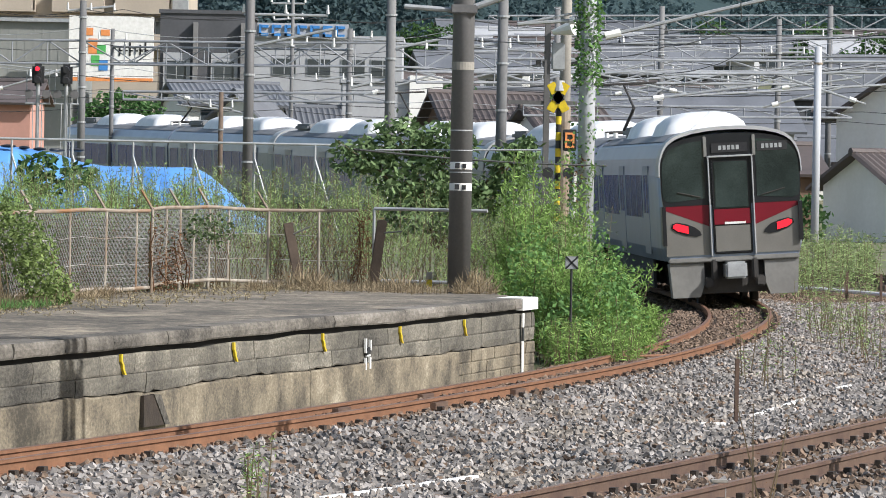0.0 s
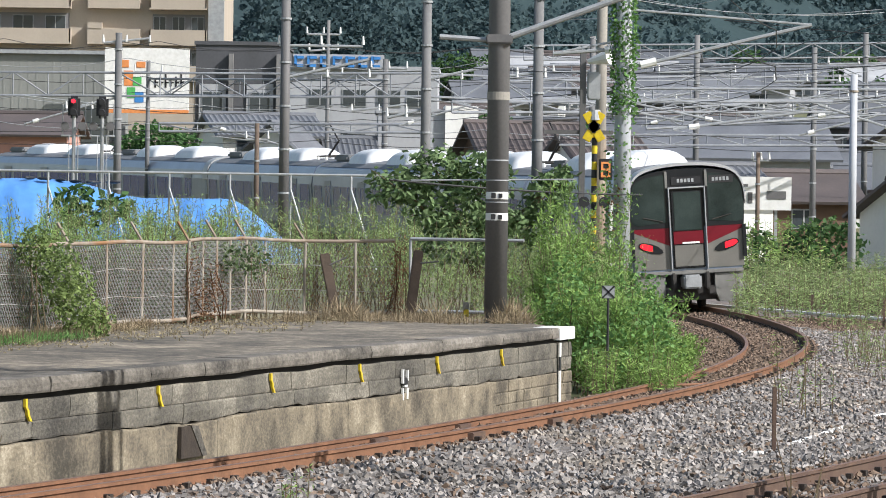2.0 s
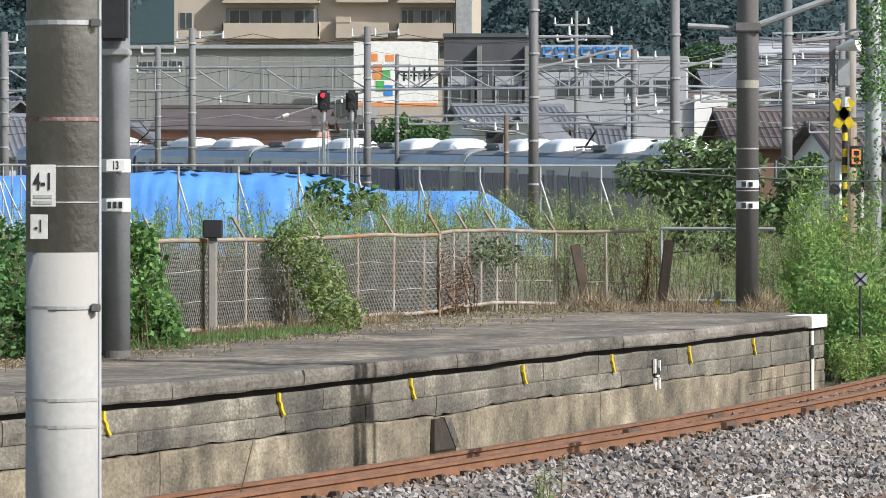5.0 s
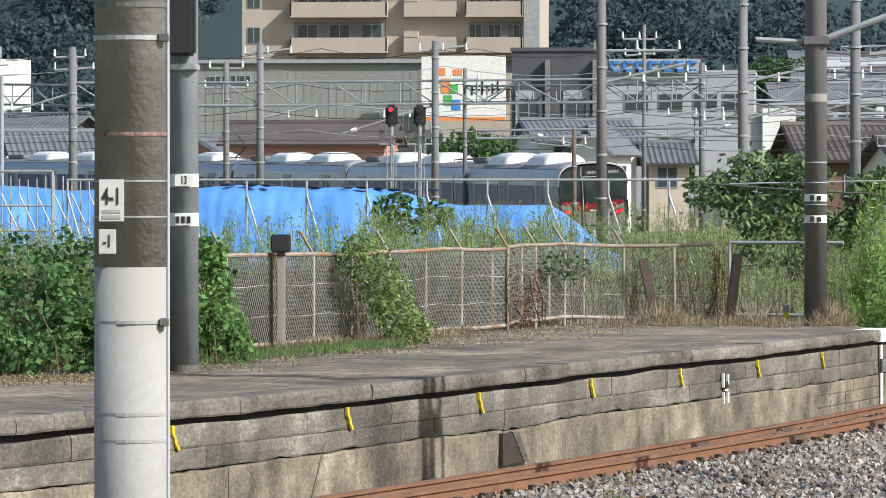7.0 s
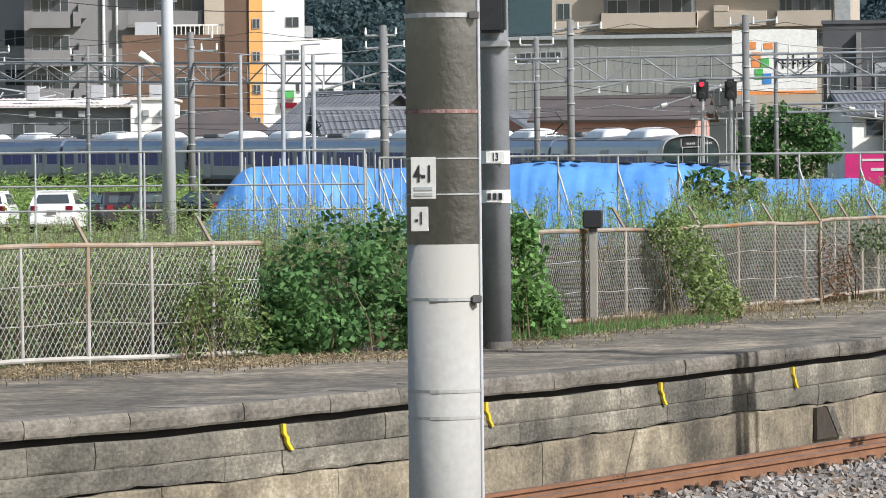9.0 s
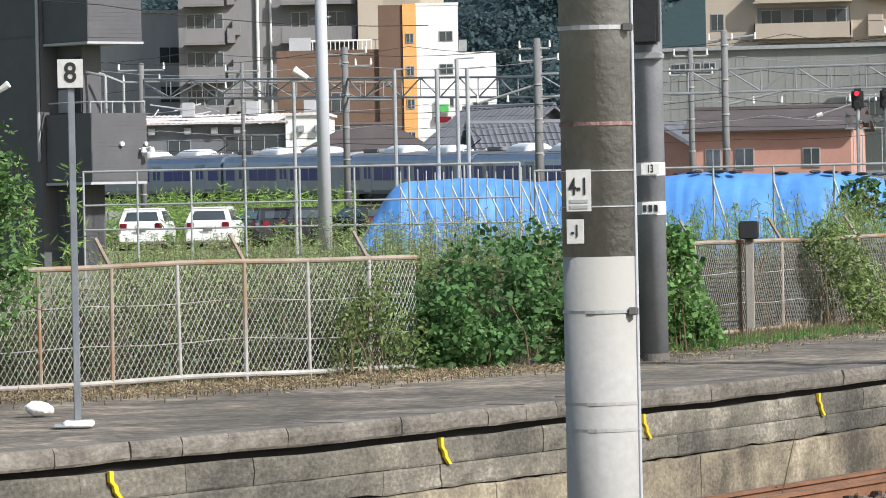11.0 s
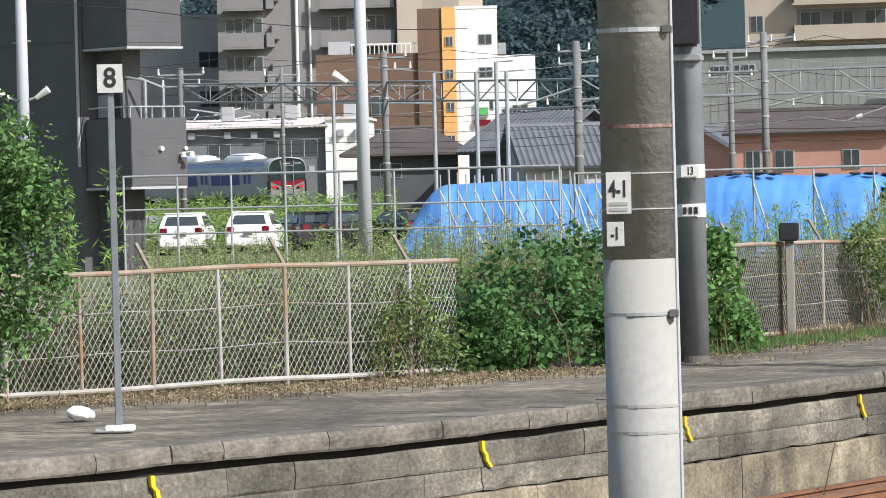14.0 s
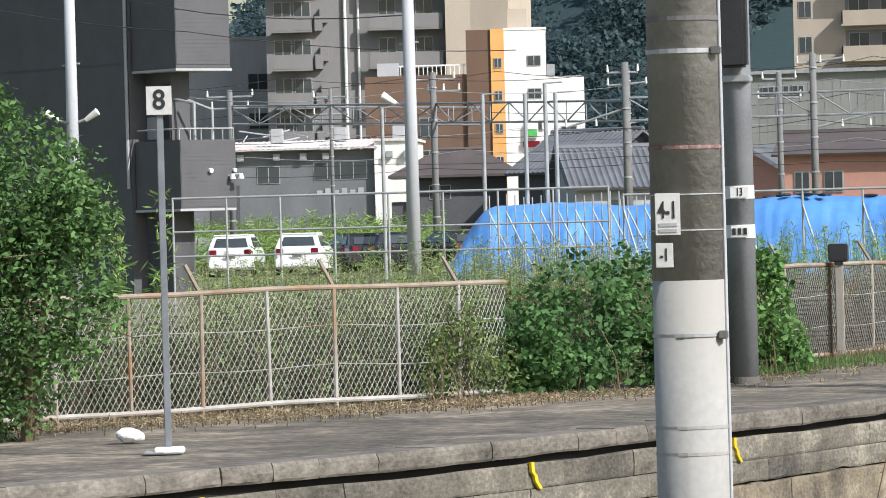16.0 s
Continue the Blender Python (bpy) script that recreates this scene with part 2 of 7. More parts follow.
def extrude_profile(profile, path, closed=True):
    """A profile of (across, up) swept along a path of (point, right vector)."""
    V, Fc = [], []
    n = len(profile)
    for p, r in path:
        for a, u in profile:
            V.append((p[0] + r[0] * a, p[1] + r[1] * a, p[2] + u))
    for i in range(len(path) - 1):
        for k in range(n if closed else n - 1):
            a, b = i * n + k, i * n + (k + 1) % n
            Fc.append((a, b, b + n, a + n))
    if closed:
        Fc += [tuple(range(n))[::-1], tuple(range((len(path) - 1) * n, len(path) * n))]
    return V, [], Fc


def leaves(points, size, seed=0, aspect=0.5, droop=0.3, up=None):
    """One folded four-sided leaf for each point."""
    rng = np.random.default_rng(seed)
    P = np.asarray(points, float)
    n = len(P)
    d = rng.normal(size=(n, 3))
    d[:, 2] = d[:, 2] * 0.6 - droop if up is None else np.abs(d[:, 2]) + up
    d /= np.linalg.norm(d, axis=1)[:, None]
    s = np.cross(d, rng.normal(size=(n, 3)))
    s /= np.linalg.norm(s, axis=1)[:, None] + 1e-9
    ln = size * rng.uniform(0.6, 1.3, n)[:, None]
    V = np.stack([P, P + d * ln * 0.5 + s * ln * aspect * 0.5, P + d * ln, P + d * ln * 0.5 - s * ln * aspect * 0.5], 1).reshape(-1, 3)
    Fc = np.arange(4 * n).reshape(-1, 4)
    return V, Fc


def cloud(blobs, count, seed=0, shell=0.55):
    """Points spread over the outer part of several ellipsoids (x, y, z, rx, ry, rz)."""
    rng = np.random.default_rng(seed)
    w = np.array([b[3] * b[4] + b[4] * b[5] + b[3] * b[5] for b in blobs])
    pick = rng.choice(len(blobs), count, p=w / w.sum())
    B = np.array(blobs, float)[pick]
    d = rng.normal(size=(count, 3))
    d /= np.linalg.norm(d, axis=1)[:, None]
    r = shell + (1 - shell) * rng.uniform(0, 1, count) ** 0.6
    r *= 1 + 0.16 * np.sin(d[:, 0] * 7 + pick) * np.cos(d[:, 2] * 9 + 2 * pick) + rng.normal(0, 0.05, count)
    return B[:, :3] + d * B[:, 3:] * r[:, None]


def leaf_part(name, VF, material, parent=None, label=""):
    V, Fc = VF
    return part(name, (V.tolist(), [], Fc.tolist()), material, parent, label)


def weeds(n, place, height, seed, spread=0.10, lean=0.15, leaf=0.09, per=26, aspect=0.15, up=None, rise=None):
    """Tall weeds: thin stalks set about with narrow leaves. place(rng) gives x, y, z."""
    rng = np.random.default_rng(seed)
    pts, stalk_v, stalk_f = [], [], []
    for i in range(n):
        x, y, z = place(rng)
        h = height * rng.uniform(0.55, 1.15)
        lx, ly = rng.normal(0, lean, 2) * h
        u = rng.uniform(0.12, 1, per) ** 0.8 if up is None else rng.uniform(0, 0.15, per)
        w = spread * (1.1 - 0.7 * u) * h
        ang = rng.uniform(0, 6.28, per)
        pts.append(np.stack([x + lx * u * u + w * np.cos(ang) * rng.uniform(0, 1, per), y + ly * u * u + w * np.sin(ang), z + h * u], 1))
        k = len(stalk_v)
        stalk_v += [(x - 0.008, y, z - 0.05), (x + 0.008, y, z - 0.05), (x + lx + 0.003, y + ly, z + h), (x + lx - 0.003, y + ly, z + h)]
        stalk_f.append((k, k + 1, k + 2, k + 3))
    V, Fc = leaves(np.concatenate(pts), leaf, seed, aspect, 0.0, rise if up is None else up)
    return V, Fc, stalk_v, stalk_f


# ---- the curved track and the lie of the land ----
INNER = (-1.07e-05, -6.77e-04, 0.421707, -19.4058)
OUTER = (-1.34e-05, -4.22e-04, 0.424525, -18.5797)


def cubic(c, y):
    return ((c[0] * y + c[1]) * y + c[2]) * y + c[3]


def mid(y):
    return (cubic(INNER, y) + cubic(OUTER, y)) / 2


BEND_Y = 92.0
step = 1.0
TRACK = []  # x, y, z, heading to the left of +y (radians), distance
_y, _s = 14.0, -84.0
while _y < BEND_Y:
    h = math.atan2(mid(_y + 0.5) - mid(_y - 0.5), 1.0)
    TRACK.append([mid(_y), _y, 0.0, -h, 0.0])
    _y += step * math.cos(h)
for i in range(460):
    x, y, z, h, s = TRACK[-1]
    h += step / (195.0 if i < 26 else 430.0 if i < 115 else 320.0) if h < radians(60) else 0.0
    TRACK.append([x - math.sin(h) * step, y + math.cos(h) * step, 0.0, h, 0.0])
TRACK = np.array(TRACK)
TRACK[:, 4] = np.arange(len(TRACK)) * step
TRACK[:, 4] -= TRACK[np.argmin(np.abs(TRACK[:, 1] - 90.0)), 4]
TRACK[:, 2] = np.where(TRACK[:, 4] > 35, np.minimum((TRACK[:, 4] - 35) * 0.0117, 2.4), 0.0)


def on_track(s):
    return [np.interp(s, TRACK[:, 4], TRACK[:, k]) for k in range(4)]


def track_path(s0, s1, off=0.0, ds=1.0):
    out = []
    for s in np.arange(s0, s1 + 1e-6, ds):
        x, y, z, h = on_track(s)
        r = (math.cos(h), math.sin(h))
        out.append(((x + r[0] * off, y + r[1] * off, z), r))
    return out


FENCE = [(-14.6, 38.4), (-11.93, 40.7), (-8.95, 44.6), (-7.9, 48.6), (-7.05, 52.5), (-6.35, 55.0), (-5.5, 58.8), (-4.6, 62.2), (-3.4, 68.4), (-2.26, 68.9), (-1.0, 69.1)]
EDGE = [(-13.6, 22.0), (-11.6, 26.0), (-9.6, 30.4), (-8.4, 32.8), (-6.8, 36.6), (-5.5, 40.6), (-4.4, 44.1), (-3.35, 47.7), (-1.9, 53.4), (-0.5, 58.1), (0.55, 62.1), (1.38, 65.7)]
PLAT = 0.83


def along(line, step_m, smooth=2):
    """A smooth run of points along a polyline."""
    P = np.array(line, float)
    for _ in range(smooth):
        Q = np.empty((2 * len(P) - 2, 2))
        Q[0::2], Q[1::2] = P[:-1] * 0.75 + P[1:] * 0.25, P[:-1] * 0.25 + P[1:] * 0.75
        P = np.vstack([P[:1], Q, P[-1:]])
    d = np.concatenate([[0], np.cumsum(np.hypot(*np.diff(P, axis=0).T))])
    s = np.arange(0, d[-1] + 1e-6, step_m)
    return np.stack([np.interp(s, d, P[:, 0]), np.interp(s, d, P[:, 1])], 1)


def smooth01(a, b, v):
    t = np.clip((v - a) / (b - a), 0, 1)
    return t * t * (3 - 2 * t)


TP = TRACK[::2]


def land(x, y):
    """Height of the ground."""
    x, y = np.asarray(x, float), np.asarray(y, float)
    d2 = (x[..., None] - TP[:, 0]) ** 2 + (y[..., None] - TP[:, 1]) ** 2
    k = d2.argmin(-1)
    d = np.sqrt(np.take_along_axis(d2, k[..., None], -1)[..., 0])
    left = (x - TP[k, 0]) * np.cos(TP[k, 3]) + (y - TP[k, 1]) * np.sin(TP[k, 3]) < 0
    bed = TP[k, 2] - 0.26
    hi = 0.62 + 0.35 * smooth01(75, 165, y) + 1.5 * smooth01(165, 300, y)
    lo = -0.26 + 0.5 * smooth01(110, 180, y) + 1.2 * smooth01(160, 280, y)
    town = 11.0 * smooth01(215, 420, y) * smooth01(-14, 0, x)
    hi, lo = hi + town, lo + town
    w = smooth01(2.0, 6.0, d)
    z = bed + (np.where(left, hi, lo) - bed) * w
    return z + 0.03 * np.sin(x * 1.7) * np.sin(y * 1.3) * smooth01(3, 6, d)


def gz(x, y):
    return float(land(np.array([x]), np.array([y]))[0])


gx = np.concatenate([-np.geomspace(1600, 62, 26), np.arange(-60, 30, 1.0), np.geomspace(31, 900, 22)])
gy = np.concatenate([np.geomspace(400, 8, 12) * -1, np.arange(-6, 20, 3.0), np.arange(20, 140, 1.0), np.arange(141, 330, 4.0), np.geomspace(335, 2400, 24)])
GX, GY = np.meshgrid(gx, gy)
GZ = land(GX, GY)
nx, ny = len(gx), len(gy)
idx = np.arange(nx * ny).reshape(ny, nx)
quads = np.stack([idx[:-1, :-1], idx[:-1, 1:], idx[1:, 1:], idx[1:, :-1]], -1).reshape(-1, 4)
g = part("ground", (np.stack([GX, GY, GZ], -1).reshape(-1, 3).tolist(), [], quads.tolist()), M_SOIL, smooth=True)
tagged(g, "weedy brown soil with stony patches beside the railway", "ground", kind="structure")

# ---- rails, sleepers and ballast ----
RAIL = [(-0.064, 0), (-0.064, 0.012), (-0.012, 0.03), (-0.012, 0.11), (-0.033, 0.12), (-0.033, 0.15), (0.033, 0.15), (0.033, 0.12), (0.012, 0.11), (0.012, 0.03), (0.064, 0.012), (0.064, 0)]


def railway(name, path_of, s0, s1, rail_m, label, cant=0.0, gauge=1.133, sleep=(None, None)):
    t = thing(name, pose(0, 0, 0), label, "railway track", kind="structure")
    for off in (-gauge / 2, gauge / 2):
        up = cant if off > 0 else 0.0
        path = [((p[0], p[1], p[2] - 0.15 + up), r) for p, r in path_of(s0, s1, off)]
        part("rail", extrude_profile(RAIL, path), rail_m, t)
        part("running_face", extrude_profile([(-0.03, 0.1505), (-0.03, 0.153), (0.03, 0.153), (0.03, 0.1505)], path), M_RAIL_TOP, t, "worn brown running surface")
    cube = [(0, 1, 3, 2), (4, 6, 7, 5), (0, 4, 5, 1), (2, 3, 7, 6), (0, 2, 6, 4), (1, 5, 7, 3)]
    sm = bpy.data.meshes.new("sleeper")
    pts = [(a, b, c - 0.16) for a in (-1.0, 1.0) for b in (-0.11, 0.11) for c in (-0.14, 0.0)]
    sm.from_pydata(pts, [], cube)
    sm.materials.append(M_SLEEPER)
    cm = bpy.data.meshes.new("rail_clip")
    pts = [(a, b, c) for a in (-0.03, 0.03) for b in (-0.045, 0.045) for c in (-0.15, -0.085)]
    cm.from_pydata(pts, [], cube)
    cm.materials.append(M_CLIP)
    for s in np.arange(sleep[0], sleep[1], 0.62):
        (p, r), = path_of(s, s, 0.0)
        ang = math.degrees(math.atan2(r[1], r[0]))
        o = new("sleeper", sm)
        o.parent, o.matrix_basis = t, pose(p[0], p[1], p[2] + cant / 2, 0, -math.degrees(cant / gauge), ang)
        if s < 40:
            for a in (-gauge / 2 - 0.11, -gauge / 2 + 0.11, gauge / 2 - 0.11, gauge / 2 + 0.11):
                c = new("rail_clip", cm)
                c.parent, c.matrix_basis = t, pose(p[0] + r[0] * a, p[1] + r[1] * a, p[2] + (cant if a > 0 else 0), 0, 0, ang)
    return t


def near_path(s0, s1, off):
    """The nearer line, a little tighter than the curved one."""
    out = []
    for s in (np.arange(s0, s1 + 1e-6, 1.0) if s1 > s0 else [s0]):
        y = 30 + s
        f = lambda v: 0.53 + (v - 36.4) * 0.345 - (v - 36.4) ** 2 * 0.0011
        h = math.atan2(f(y + 0.5) - f(y - 0.5), 1.0)
        r = (math.cos(h), -math.sin(h))
        out.append(((f(y) + 0.57 + r[0] * off, y + r[1] * off, 0.0), r))
    return out


railway("curved_track", lambda a, b, o: track_path(a, b, o), -66, 300, M_RAIL, "rusty brown curved railway track on wooden sleepers", cant=0.10, sleep=(-66, 40))
railway("near_track", near_path, -22, 70, M_RAIL_DARK, "dark rusty railway track in stony ballast", sleep=(-6, 40))


def far_path(s0, s1, off):
    out = []
    for s in (np.arange(s0, s1 + 1e-6, 1.0) if s1 > s0 else [s0]):
        x = 7.0 + s * 0.12
        y = 138 - s * 0.55
        n = math.hypot(0.12, 0.55)
        r = (0.55 / n, 0.12 / n)
        out.append(((x + r[0] * off, y + r[1] * off, 0.15), r))
    return out


railway("far_track", far_path, 0, 90, M_RAIL_DARK, "distant railway track joining the curve", sleep=(0, 60))

# ballast: a bed of stones along both lines
rng = np.random.default_rng(5)
bed = track_path(-70, 60, 0.0)
part_bed = part("ballast_bed", extrude_profile([(-1.5, -0.30), (-1.1, -0.15), (-0.57, -0.135), (0.57, -0.035), (1.15, -0.045), (1.9, -0.15), (9.5, -0.165), (12.0, -0.36)], bed, closed=False), M_BALLAST_BED)
tagged(part_bed, "bed of grey-brown crushed stone under the tracks", "ballast", kind="structure")
n = 85000
ss = rng.uniform(-62, 22, n)
oo = np.where(rng.uniform(0, 1, n) < 0.82, rng.uniform(0.75, 8.5, n), rng.uniform(-1.5, 0.75, n))
tx, ty, tz, th = [np.interp(ss, TRACK[:, 4], TRACK[:, k]) for k in range(4)]
X, Y = tx + np.cos(th) * oo, ty + np.sin(th) * oo
rr = rng.uniform(0.016, 0.040, n)
base = np.array([(a, b, c) for a in (-1, 1) for b in (-1, 1) for c in (-1, 1)], float) * (1.0, 0.8, 0.65)
tri = np.array([(0, 1, 3, 2), (4, 6, 7, 5), (0, 4, 5, 1), (2, 3, 7, 6), (0, 2, 6, 4), (1, 5, 7, 3)])
Rz = np.linalg.qr(rng.normal(size=(n, 3, 3)))[0]
V = np.einsum("nij,nkj->nki", Rz, base[None] * rng.uniform(0.55, 1.15, (n, 8, 3))) * rr[:, None, None]
V += np.stack([X, Y, np.interp(oo, [-1.6, -1.1, -0.57, 0.57, 1.15, 1.9, 9], [-0.3, -0.15, -0.135, -0.035, -0.045, -0.15, -0.165]) + rng.uniform(-0.008, 0.022, n)], -1)[:, None, :]
beside = np.abs(X - (0.53 + (Y - 36.4) * 0.345 - (Y - 36.4) ** 2 * 0.0011 + 0.57)) < 1.35
brown = (oo < 0.78) | (beside & (rng.uniform(0, 1, n) < 0.7)) | (rng.uniform(0, 1, n) < 0.10) | (ss > 8 + oo)
for pick, m, lab in ((~brown, M_BALLAST, "loose grey crushed ballast stones beside the rails"), (brown, M_BALLAST_BROWN, "rust-brown ballast stones between the rails")):
    W = V[pick]
    stones = part("ballast_stones", (W.reshape(-1, 3).tolist(), [], (tri[None] + 8 * np.arange(len(W))[:, None, None]).reshape(-1, 4).tolist()), m)
    tagged(stones, lab, "ballast", kind="stuff")


# ---- the disused platform ----
edge = along(EDGE, 0.25)
tang = np.gradient(edge, axis=0)
tang /= np.linalg.norm(tang, axis=1)[:, None]
EPATH = [((p[0], p[1], PLAT), (t[1], -t[0])) for p, t in zip(edge, tang)]  # right: towards the track
platform = thing("platform", pose(0, 0, 0), "disused curved station platform of old concrete blocks", "platform", kind="structure")
# body behind the blocks, coloured near-black to paint shade into the open joints
part("core", extrude_profile([(-0.06, -1.15), (-0.06, -0.03), (-0.5, -0.03), (-0.5, -1.15)], EPATH), M_JOINT_SHADE, platform, "near-black core that darkens the open joints as shade")
# top surface from the edge to the fence and beyond
fen = along(FENCE + [(0.3, 69.6), (1.0, 69.4)], 0.25)
V, Fc = [], []
m_rows = len(EPATH)
for i, (p, r) in enumerate(EPATH):
    f = i / (m_rows - 1)
    back = fen[int(f * (len(fen) - 1))]
    for k in range(13):
        g_ = k / 12
        x, y = p[0] - r[0] * 0.34, p[1] - r[1] * 0.34
        bx, by = back[0] - 0.35, back[1] + 0.5
        V.append((x + (bx - x) * g_, y + (by - y) * g_, PLAT - 0.012 + 0.02 * noise.noise((x * 0.8, y * 0.8, g_ * 5)) - 0.02 * g_))
for i in range(m_rows - 1):
    for k in range(12):
        a = i * 13 + k
        Fc.append((a, a + 1, a + 14, a + 13))
part("paving", (V, [], Fc), M_PAVE, platform, "cracked grey old asphalt paving", smooth=True)


def rough_stone(d0, d1, prof, steps, amp, seed, low=None):
    """A stone along the edge: a profile (out, up) carried in steps, its face uneven. low(d) moves the lowest points."""
    V, Fc = [], []
    n = len(prof)
    for i in range(steps + 1):
        dd = d0 + (d1 - d0) * i / steps
        p, r = edge_at(dd)
        for k, (a, z) in enumerate(prof):
            if a > -0.2:
                a += amp * noise.noise((dd * 3.1, z * 9, seed)) + amp * 0.6 * noise.noise((dd * 9, z * 21, seed))
            if low and z < low[1]:
                z += low[0](dd)
            V.append((p[0] + r[0] * a, p[1] + r[1] * a, PLAT + z))
    for i in range(steps):
        Fc += [(i * n + k, i * n + (k + 1) % n, i * n + n + (k + 1) % n, i * n + n + k) for k in range(n)]
    Fc += [tuple(range(n))[::-1], tuple(range(steps * n, steps * n + n))]
    return V, [], Fc


def edge_at(d):
    i = min(max(d / 0.25, 0), len(EPATH) - 1.001)
    k, f = int(i), i - int(i)
    (p, r), (q, u) = EPATH[k], EPATH[k + 1]
    return (p[0] * (1 - f) + q[0] * f, p[1] * (1 - f) + q[1] * f), (r[0] * (1 - f) + u[0] * f, r[1] * (1 - f) + u[1] * f)


LENGTH = 0.25 * (len(EPATH) - 1)


def sag_line(d):
    """The wavering underside of the coping and top of the wall."""
    return 0.022 * noise.noise((d * 0.45, 0.3, 1.0)) + 0.012 * noise.noise((d * 1.9, 2.0, 5.0))


def wall_top(d):
    return 0.6 * sag_line(d) + 0.022 * noise.noise((d * 0.8, 7.0, 3.0))


def ledge(d):
    return 0.03 * noise.noise((d * 0.33, 5.0, 2.0)) + 0.02 * noise.noise((d * 1.4, 1.0, 9.0)) + 0.012 * noise.noise((d * 4.0, 3.0, 1.0))


# flush old mortar behind the blocks
part("mortar", rough_stone(3.0, LENGTH, [(-0.2, -1.12), (-0.022, -1.12), (-0.022, -0.70), (-0.2, -0.70)], 220, 0.0, 1), M_CONC, platform, "old mortar in the joints")
rng = np.random.default_rng(3)
d = 3.0
while d < LENGTH - 1.1:
    w = rng.uniform(1.3, 1.8) if d > 19 else rng.uniform(0.5, 0.9)
    w = min(w, LENGTH - 1.06 - d)
    if w < 0.05:
        break
    o, u = 0.03 + rng.uniform(-0.008, 0.008), rng.uniform(-0.005, 0.005)
    part("coping_stone", rough_stone(d + 0.004, d + w - 0.004, [(-0.36, -0.15), (o - 0.01, -0.15), (o, -0.13), (o + 0.004, -0.07), (o - 0.004, u - 0.03), (o - 0.018, u)] + [(-0.36, u)], 5, 0.012, d, (sag_line, -0.10)), M_COPE, platform)
    d += w
part("coping_stone", rough_stone(LENGTH - 1.05, LENGTH, [(-0.36, -0.17), (0.04, -0.17), (0.04, -0.01), (0.025, 0.004), (-0.36, 0.004)], 3, 0.004, 1), M_WHITE, platform, "white-painted coping at the platform's end")
zs = [-0.215, -0.43, -0.63, -1.12]
for row in range(3):
    d = 3.0 + row * 0.2
    while d < LENGTH - 0.05:
        w = min(rng.uniform(0.7, 1.3) if row < 2 else rng.uniform(1.6, 3.0), LENGTH - d)
        if d > LENGTH - 5.5 and row == 2:
            w = min(rng.uniform(0.35, 0.6), LENGTH - d)
            for k in range(3):
                o, zb = rng.uniform(-0.004, 0.010), -1.12 + k * 0.163
                part("wall_block", rough_stone(d + 0.003, d + w - 0.003, [(-0.3, zb), (o - 0.006, zb), (o, zb + 0.015), (o, zb + 0.14), (o - 0.008, zb + 0.158), (-0.3, zb + 0.158)], 2, 0.012, k * 7.0), M_FOOT, platform)
            d += w
            continue
        o = rng.uniform(-0.010, 0.004) + (-0.012, -0.008, 0.012)[row]
        o += 0.012 if row == 2 else 0.0
        zb, zt = zs[row + 1] + rng.uniform(0.001, 0.007), zs[row] - 0.001
        prof = [(-0.3, zb), (o - 0.006, zb), (o, zb + 0.02), (o + 0.003, (zb + zt) / 2), (o, zt - 0.02), (o - 0.008, zt), (-0.3, zt)]
        if row == 0:
            V, E, Fc = rough_stone(d + 0.002, d + w - 0.002, prof, 3, 0.014, row * 9.0, None)
            for k, co in enumerate(V):
                if k % 7 in (4, 5, 6):
                    V[k] = (co[0], co[1], co[2] + wall_top(d + w * (k // 7) / 3))
        else:
            steps = 6 if row < 2 else 14
            V, E, Fc = rough_stone(d + 0.002, d + w - 0.002, prof, steps, 0.018, row * 9.0)
            # the chipped, wavering ledge between the blocks and the footing
            for k, co in enumerate(V):
                dd = d + w * (k // 7) / steps
                if row == 1 and k % 7 in (0, 1, 2):
                    V[k] = (co[0], co[1], co[2] + ledge(dd) + 0.004 + 0.04 * max(0.0, noise.noise((dd * 2.3, 1.0, 8.0))))
                if row == 2 and k % 7 in (4, 5, 6):
                    V[k] = (co[0], co[1], co[2] + ledge(dd) - 0.05 * max(0.0, noise.noise((dd * 5.1, 4.0, 2.0)) - 0.1))
        part("wall_block", (V, E, Fc), M_CONC if row < 2 else M_FOOT, platform)
        d += w


# ---- the departing train ----
# blue of the sky reflected in the steel is put into its base colour
M_STAINLESS = mat("stainless", (0.26, 0.305, 0.39), (0.21, 0.245, 0.32), rough=0.32, metal=0.55, scale=1.0, fine=10, bump=0.02)
M_ROOF = mat("train_roof", (0.21, 0.215, 0.22), (0.15, 0.155, 0.16), rough=0.7, scale=1.2, fine=9, bump=0.05)
M_AC = mat("cooler_white", (0.74, 0.75, 0.75), (0.62, 0.63, 0.63), rough=0.45, scale=2, fine=12, bump=0.03)
M_RED = mat("train_red", (0.17, 0.008, 0.018), (0.14, 0.008, 0.016), rough=0.35, scale=1, bump=0)
M_MASK = mat("train_black", (0.012, 0.014, 0.016), (0.02, 0.02, 0.022), rough=0.3, scale=1, bump=0, spec=0.25)
M_SILVER = mat("train_silver", (0.205, 0.195, 0.175), (0.165, 0.158, 0.142), rough=0.45, metal=0.3, scale=2, bump=0.02)
M_SKIRT = mat("train_skirt", (0.21, 0.205, 0.19), (0.165, 0.16, 0.15), rough=0.6, scale=3, fine=12, bump=0.04)
M_UNDER = mat("underframe", (0.035, 0.034, 0.033), (0.06, 0.055, 0.05), rough=0.85, scale=4)
# lighter teal areas in the glass colour stand in for reflections
M_CABGLASS = mat("cab_glass", (0.008, 0.016, 0.017), (0.035, 0.052, 0.05), rough=0.08, scale=1.4, bump=0, spec=0.45)
M_TAIL = glow("tail_lamp", (1.0, 0.02, 0.04), 1.0)
